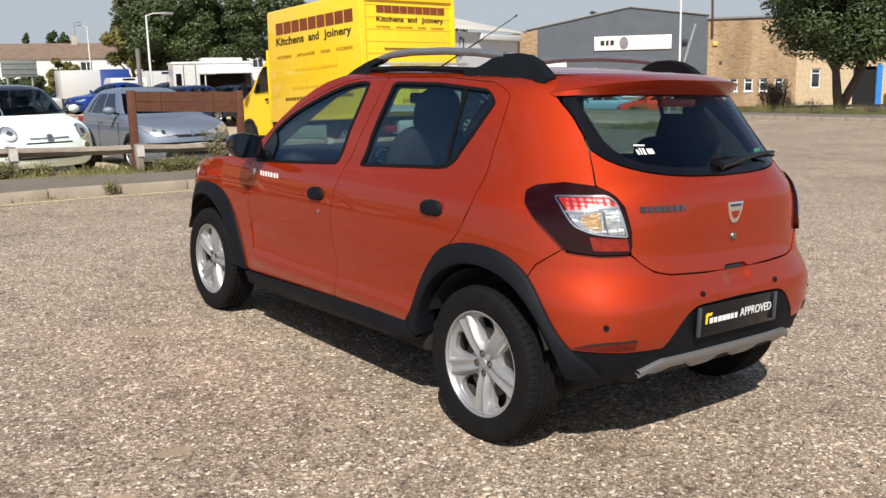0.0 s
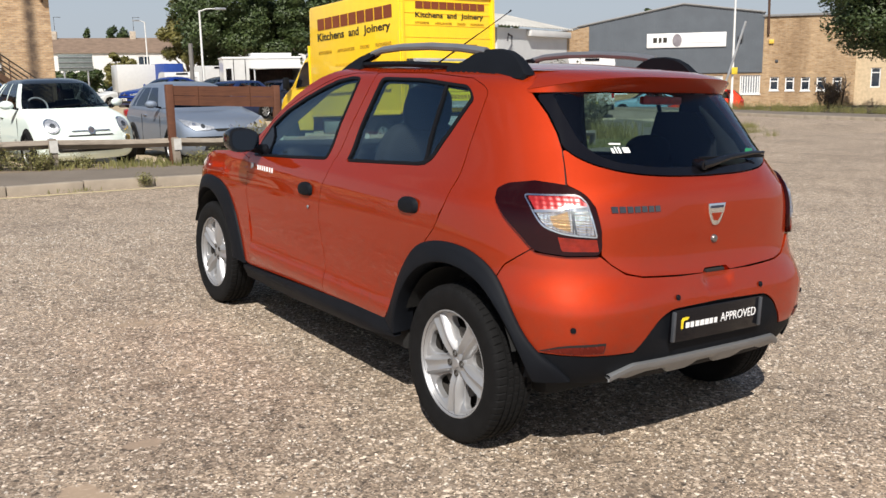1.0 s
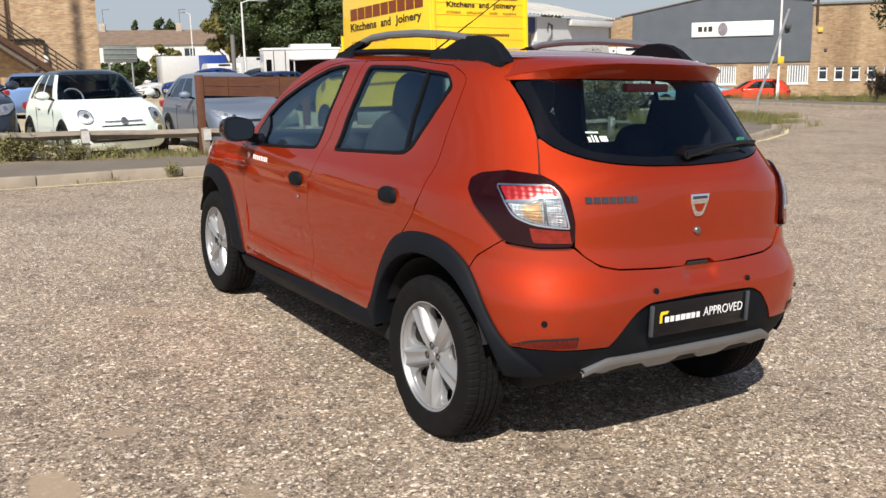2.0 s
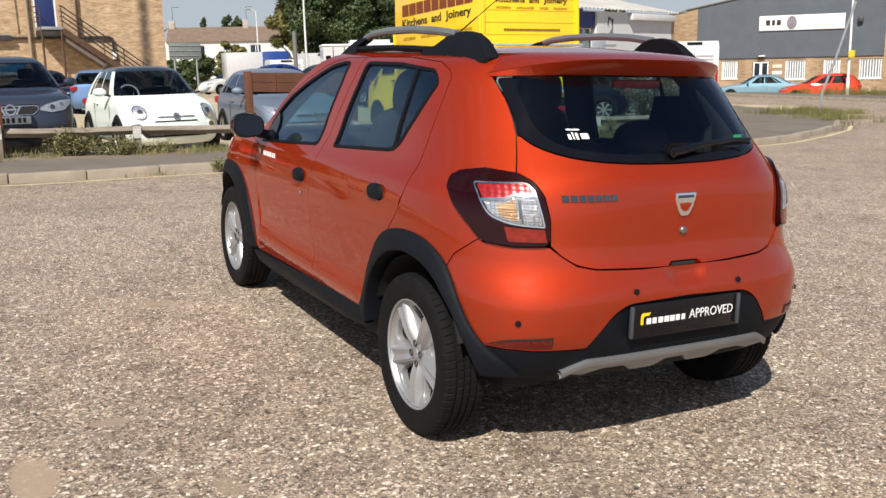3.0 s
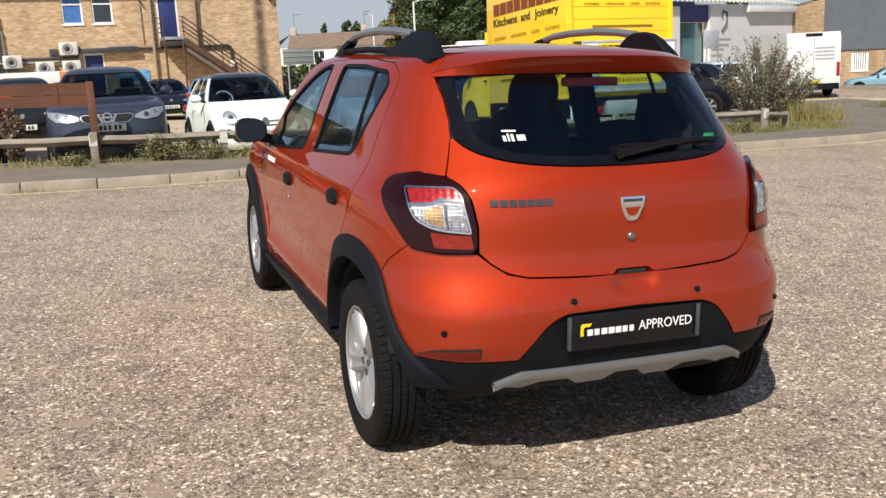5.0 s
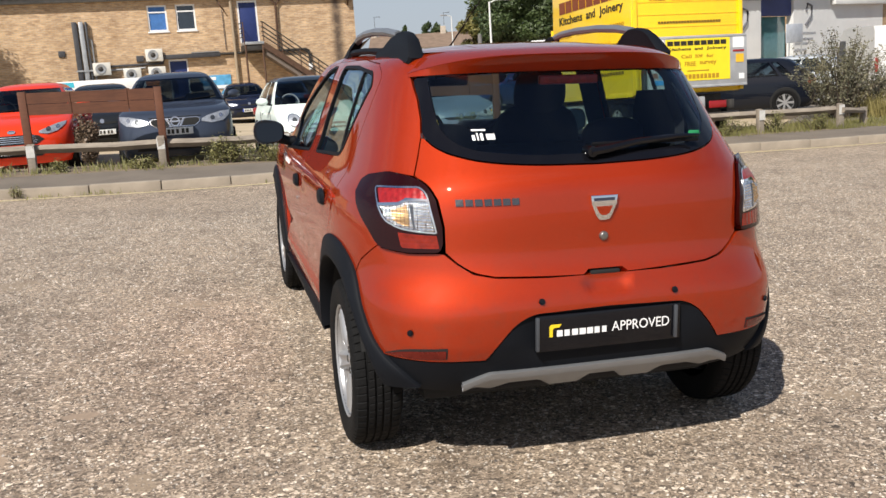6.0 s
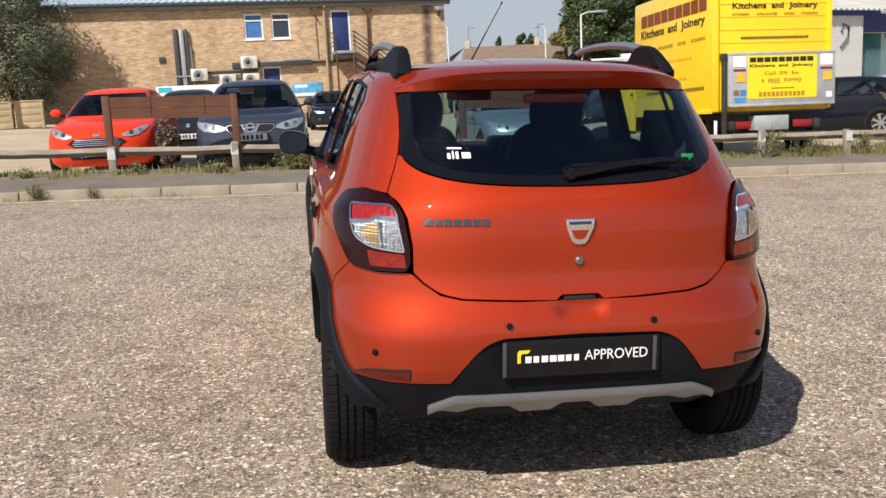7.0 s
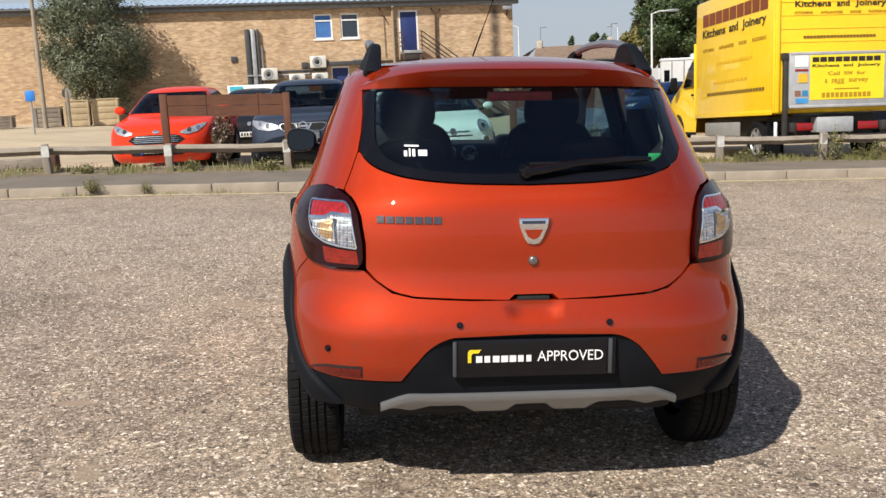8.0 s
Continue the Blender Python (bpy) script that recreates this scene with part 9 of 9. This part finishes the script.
def tree(name, at, height, crown_r, trunk_h, label, mat, seed, leaves=90, leaf=0.13, lobes=34, flat=0.8, lean=(0, 0), group="trees", trunks=1, base=0.05):
    rng = random.Random(seed)
    root = tagged(empty(name, pose(at[0], at[1], lift(at[0], at[1], base))), label, "tree", group)
    trunk = bmesh.new()
    tips = []
    top = Vector((lean[0], lean[1], trunk_h))
    for k in range(trunks):
        foot = Vector((rng.uniform(-0.4, 0.4), rng.uniform(-0.3, 0.3), -0.2)) if trunks > 1 else Vector((0, 0, -0.2))
        t2 = top + Vector((rng.uniform(-0.6, 0.6), rng.uniform(-0.6, 0.6), 0)) * (trunks - 1)
        r = height * 0.026
        tube([foot, foot.lerp(t2, 0.5) + Vector((rng.uniform(-0.1, 0.1), rng.uniform(-0.1, 0.1), 0)), t2], [r * 1.3, r, r * 0.8], 9, bm=trunk)
        for _ in range(7):
            a = rng.uniform(0, 2 * math.pi)
            tip = t2 + Vector((math.cos(a) * crown_r * rng.uniform(0.4, 0.8), math.sin(a) * crown_r * rng.uniform(0.4, 0.8), (height - trunk_h) * rng.uniform(0.15, 0.8)))
            mid = t2.lerp(tip, 0.5) + Vector((0, 0, 0.15 * crown_r))
            tube([t2 - Vector((0, 0, 0.2)), mid, tip], [r * 0.6, r * 0.35, r * 0.1], 6, bm=trunk)
            tips.append(tip)
    part("trunk", trunk, BARK, root, "brown bark trunk and limbs")
    cz = (trunk_h + height) / 2
    centres = [(t, crown_r * 0.30) for t in tips]
    for _ in range(lobes):
        d = Vector((rng.gauss(0, 1), rng.gauss(0, 1), rng.gauss(0, 1))).normalized()
        k = rng.uniform(0.45, 0.92)
        centres.append((Vector((lean[0] + d.x * crown_r * k, lean[1] + d.y * crown_r * k, cz + d.z * (height - trunk_h) / 2 * k)), crown_r * rng.uniform(0.16, 0.34)))
    data = ([], [])
    leaf_mesh(rng, centres, leaves, crown_r * 0.25, leaf, data, flat)
    me = bpy.data.meshes.new("crown")
    me.from_pydata(data[0], [], data[1])
    me.materials.append(mat)
    ob = new("crown", me)
    ob.parent = root
    ob["label"] = "crown of many small leaves"
    return root


tree("tree", (-12.4, 36.4), 6.3, 2.45, 0.35, "bushy grey-green tree against the office wall", LEAF_GREY, 3, 430, 0.062, 95, 1.1, base=0.0)
tree("tree", (19.0, 53.5), 9.5, 3.6, 2.0, "large dark tree behind the car park", LEAF_DARK, 5, 620, 0.115, 60, lean=(0.8, 0))
tree("tree", (22.6, 51.5), 8.0, 2.7, 2.0, "large dark tree behind the car park", LEAF_DARK, 6, 620, 0.115, 56)
tree("tree", (18.3, 56.0), 8.6, 2.0, 1.2, "yellowing tree beside a lamp column", LEAF_GOLD, 7, 480, 0.11, 46)
tree("tree", (28.0, 54.0), 8.0, 3.0, 2.0, "dark tree behind the white van", LEAF_DARK, 8, 240, 0.17, 36)
tree("tree", (43.0, 21.3), 9.0, 4.5, 2.6, "dark spreading tree by the junction", LEAF_DARK, 9, 620, 0.115, 80, lean=(0.0, -0.3), trunks=2, base=-0.1)
tree("tree", (46.5, 16.5), 9.5, 4.0, 2.6, "dark spreading tree by the junction", LEAF_DARK, 10, 560, 0.115, 70, base=-0.1)
tree("tree", (15.3, 62.0), 3.9, 1.25, 0.6, "small garden tree before white houses", LEAF_GOLD, 12, 200, 0.14, 24)
tree("tree", (12.7, 61.0), 2.9, 1.0, 0.4, "small garden tree before white houses", LEAF_DARK, 13, 200, 0.14, 20)
tree("conifer", (26.0, 100.0), 8.6, 1.7, 0.8, "dark conifer above the house roofs", LEAF_DARK, 14, 160, 0.2, 30, 1.3)
tree("conifer", (22.4, 100.0), 7.6, 1.0, 0.8, "small dark conifer above the house roofs", LEAF_DARK, 15, 160, 0.2, 20, 1.4)
tree("tree", (44.5, 55.0), 7.2, 1.0, 3.0, "thin tree behind the unit roof", LEAF_DARK, 16, 120, 0.2, 16)
tree("tree", (60.0, 55.0), 8.2, 1.6, 3.0, "tree top behind the grey unit", LEAF_DARK, 17, 120, 0.2, 18)


def shrub(name, at, r, h, label, mat, seed, n, size, wide=1.0, category="bush"):
    """Arching stems with leaves along them."""
    rng = random.Random(seed)
    root = tagged(empty(name, pose(at[0], at[1], lift(at[0], at[1], 0.08))), label, category)
    stems, data = bmesh.new(), ([], [])
    for k in range(int(n)):
        a = rng.uniform(0, 2 * math.pi)
        reach = r * rng.uniform(0.3, 1.0)
        top = h * rng.uniform(0.55, 1.0) * (1.05 - 0.35 * reach / r)
        foot = Vector((math.cos(a) * r * 0.25 * rng.random(), math.sin(a) * r * 0.25 * rng.random(), -0.05))
        tip = Vector((math.cos(a) * reach * wide, math.sin(a) * reach * 0.8, top))
        mid = foot.lerp(tip, 0.55) + Vector((0, 0, top * 0.18))
        tube([foot, mid, tip], [0.010, 0.007, 0.003], 4, bm=stems, cap=False)
        for j in range(16):
            t = 0.25 + 0.75 * j / 15
            c = foot.lerp(mid, t / 0.55) if t < 0.55 else mid.lerp(tip, (t - 0.55) / 0.45)
            leaf_mesh(rng, [(c, 0.09)], 5, 0.09, size, data, 1.0)
    part("stem", stems, BARK, root, smooth=0)
    me = bpy.data.meshes.new("foliage")
    me.from_pydata(data[0], [], data[1])
    me.materials.append(mat)
    ob = new("foliage", me)
    ob.parent = root
    return root


BUSH_LEAF = leaf_mat("bush_leaves", (0.06, 0.070, 0.045), (0.27, 0.24, 0.145))
shrub("bush", (11.9, 12.1), 1.15, 2.1, "straggly grey-green bush at the fence end", BUSH_LEAF, 21, 95, 0.030, 1.1)
shrub("bush", (13.1, 12.8), 1.0, 1.65, "straggly grey-green bush at the fence end", BUSH_LEAF, 22, 52, 0.030)
shrub("bush", (48.6, 28.8), 1.3, 2.1, "brown-leaved bush against the brick wall", leaf_mat("brown_leaves", (0.06, 0.045, 0.030), (0.19, 0.14, 0.10)), 23, 34, 0.06)
shrub("weed", (0.75, 7.95), 0.09, 0.11, "small weed growing in the kerb joint", WEED, 25, 8, 0.012, category="weed")
shrub("weed", (-4.35, 7.95), 0.14, 0.15, "small weed growing in the kerb joint", WEED, 26, 8, 0.012, category="weed")
shrub("weed", (-3.6, 7.97), 0.07, 0.06, "small weed growing in the kerb joint", WEED, 27, 5, 0.010, category="weed")
shrub("weed", (2.95, 9.6), 0.25, 0.85, "tall green weed before the silver car", WEED, 28, 9, 0.02, category="weed")
shrub("weed", (-3.0, 10.75), 0.15, 0.85, "dry brown weed clump behind the rail", leaf_mat("dead_weed", (0.10, 0.07, 0.045), (0.25, 0.175, 0.115)), 29, 26, 0.035, category="weed")
shrub("weed", (-0.9, 9.9), 0.45, 0.50, "yellow-green weed clump at the rail", WEED, 30, 34, 0.02, category="weed")
shrub("weed", (6.95, 9.7), 0.3, 0.75, "tall dry weed before the van", WEED, 31, 9, 0.018, category="weed")


for k, (x, r, h, n) in enumerate(((-0.25, 0.30, 0.36, 24), (0.35, 0.20, 0.22, 12), (2.15, 0.24, 0.34, 16), (2.6, 0.30, 0.30, 18), (3.6, 0.26, 0.28, 14), (4.4, 0.24, 0.24, 12), (-2.2, 0.22, 0.26, 12), (-3.3, 0.20, 0.22, 10), (7.7, 0.30, 0.40, 18), (8.7, 0.26, 0.46, 18), (9.6, 0.32, 0.40, 20), (5.6, 0.22, 0.30, 12), (-5.0, 0.20, 0.20, 9))):
    shrub("weed", (x, 9.72 + 0.1 * math.sin(k * 2.1)), r, h, "green and yellow weed clump under the timber rail", WEED, 70 + k, n, 0.016, 1.3, category="weed")


def grass_patch(name, label, spots, seed, blade=(0.08, 0.28), mat=WEED):
    """Thin bent blades over rectangles (x0, x1, y0, y1, count, lift)."""
    rng = random.Random(seed)
    vs, fs = [], []
    for x0, x1, y0, y1, n, up in spots:
        clumps = [(rng.uniform(x0, x1), rng.uniform(y0, y1), rng.uniform(0.3, 1.0)) for _ in range(max(3, n // 38))]
        for _ in range(n):
            cx, cy, k = rng.choice(clumps)
            x, y = cx + rng.gauss(0, 0.16), cy + rng.gauss(0, 0.10)
            h = rng.uniform(*blade) * (0.4 + 0.8 * k)
            z = ground_z(x, y) + up
            a = rng.uniform(0, 6.28)
            w = rng.uniform(0.003, 0.008) * (1 + h)
            bx, by = math.cos(a) * h * rng.uniform(0.1, 0.6), math.sin(a) * h * rng.uniform(0.1, 0.6)
            i = len(vs)
            vs += [(x - w, y, z), (x + w, y, z), (x + bx * 0.4 + w * 0.7, y + by * 0.4, z + h * 0.6), (x + bx * 0.4 - w * 0.7, y + by * 0.4, z + h * 0.6), (x + bx, y + by, z + h)]
            fs += [(i, i + 1, i + 2, i + 3), (i + 3, i + 2, i + 4)]
    me = bpy.data.meshes.new(name)
    me.from_pydata(vs, [], fs)
    me.materials.append(mat)
    return tagged(new(name, me), label, "grass", kind="stuff")


grass_patch("verge_grass", "dry yellow-green grass tufts along the rail", [(-10, 10.5, 9.62, 10.2, 4200, 0.11), (8.0, 12.5, 9.6, 11.2, 2600, 0.11), (-10, 10, 9.5, 9.64, 900, 0.12)], 41, (0.03, 0.15))
grass_patch("island_grass", "dry tufts on the junction island", [(12.0, 17.2, 9.6, 12.6, 160, 0.11), (16.6, 18.2, 10.6, 12.6, 700, 0.11), (17.5, 19.6, 12.5, 15.0, 1900, 0.11)], 42, (0.05, 0.26))
grass_patch("far_grass", "long rough grass before the grey unit", [(29.0, 31.5, -5, 24, 9000, 0.1), (44.0, 50.0, 26, 33.5, 7000, -0.25), (41, 47, 12, 24, 5000, -0.1)], 43, (0.12, 0.45))
grass_patch("tall_grass", "tall golden grass beside the bush", [(12.5, 13.5, 11.3, 12.2, 800, 0.10)], 45, (0.22, 0.60), leaf_mat("golden_grass", (0.12, 0.105, 0.03), (0.36, 0.29, 0.11)))
grass_patch("kerb_moss", "tiny weeds in the kerb gutter", [(-12, 11, 7.93, 8.0, 260, 0.0)], 44, (0.02, 0.07))


def hedge(a, b, h, seed, label):
    """A clipped but uneven hedge between two plan points."""
    rng = random.Random(seed)
    a, b = Vector(a), Vector(b)
    data = ([], [])
    centres = []
    n = int((b - a).length / 0.5)
    for k in range(n):
        p = a.lerp(b, (k + rng.random()) / n)
        for z in (0.3, 0.7, 1.0):
            centres.append((Vector((p.x + rng.uniform(-0.3, 0.3), p.y + rng.uniform(-0.3, 0.3), ground_z(p.x, p.y) + h * z * rng.uniform(0.75, 1.0))), rng.uniform(0.35, 0.6)))
    leaf_mesh(rng, centres, 150, 0.45, 0.17, data, 0.9)
    me = bpy.data.meshes.new("hedge")
    me.from_pydata(data[0], [], data[1])
    me.materials.append(LEAF_DARK)
    return tagged(new("hedge", me), label, "hedge", kind="stuff")


hedge((11.0, 68.0), (31.0, 63.5), 2.1, 61, "rough dark green hedge before the white houses")
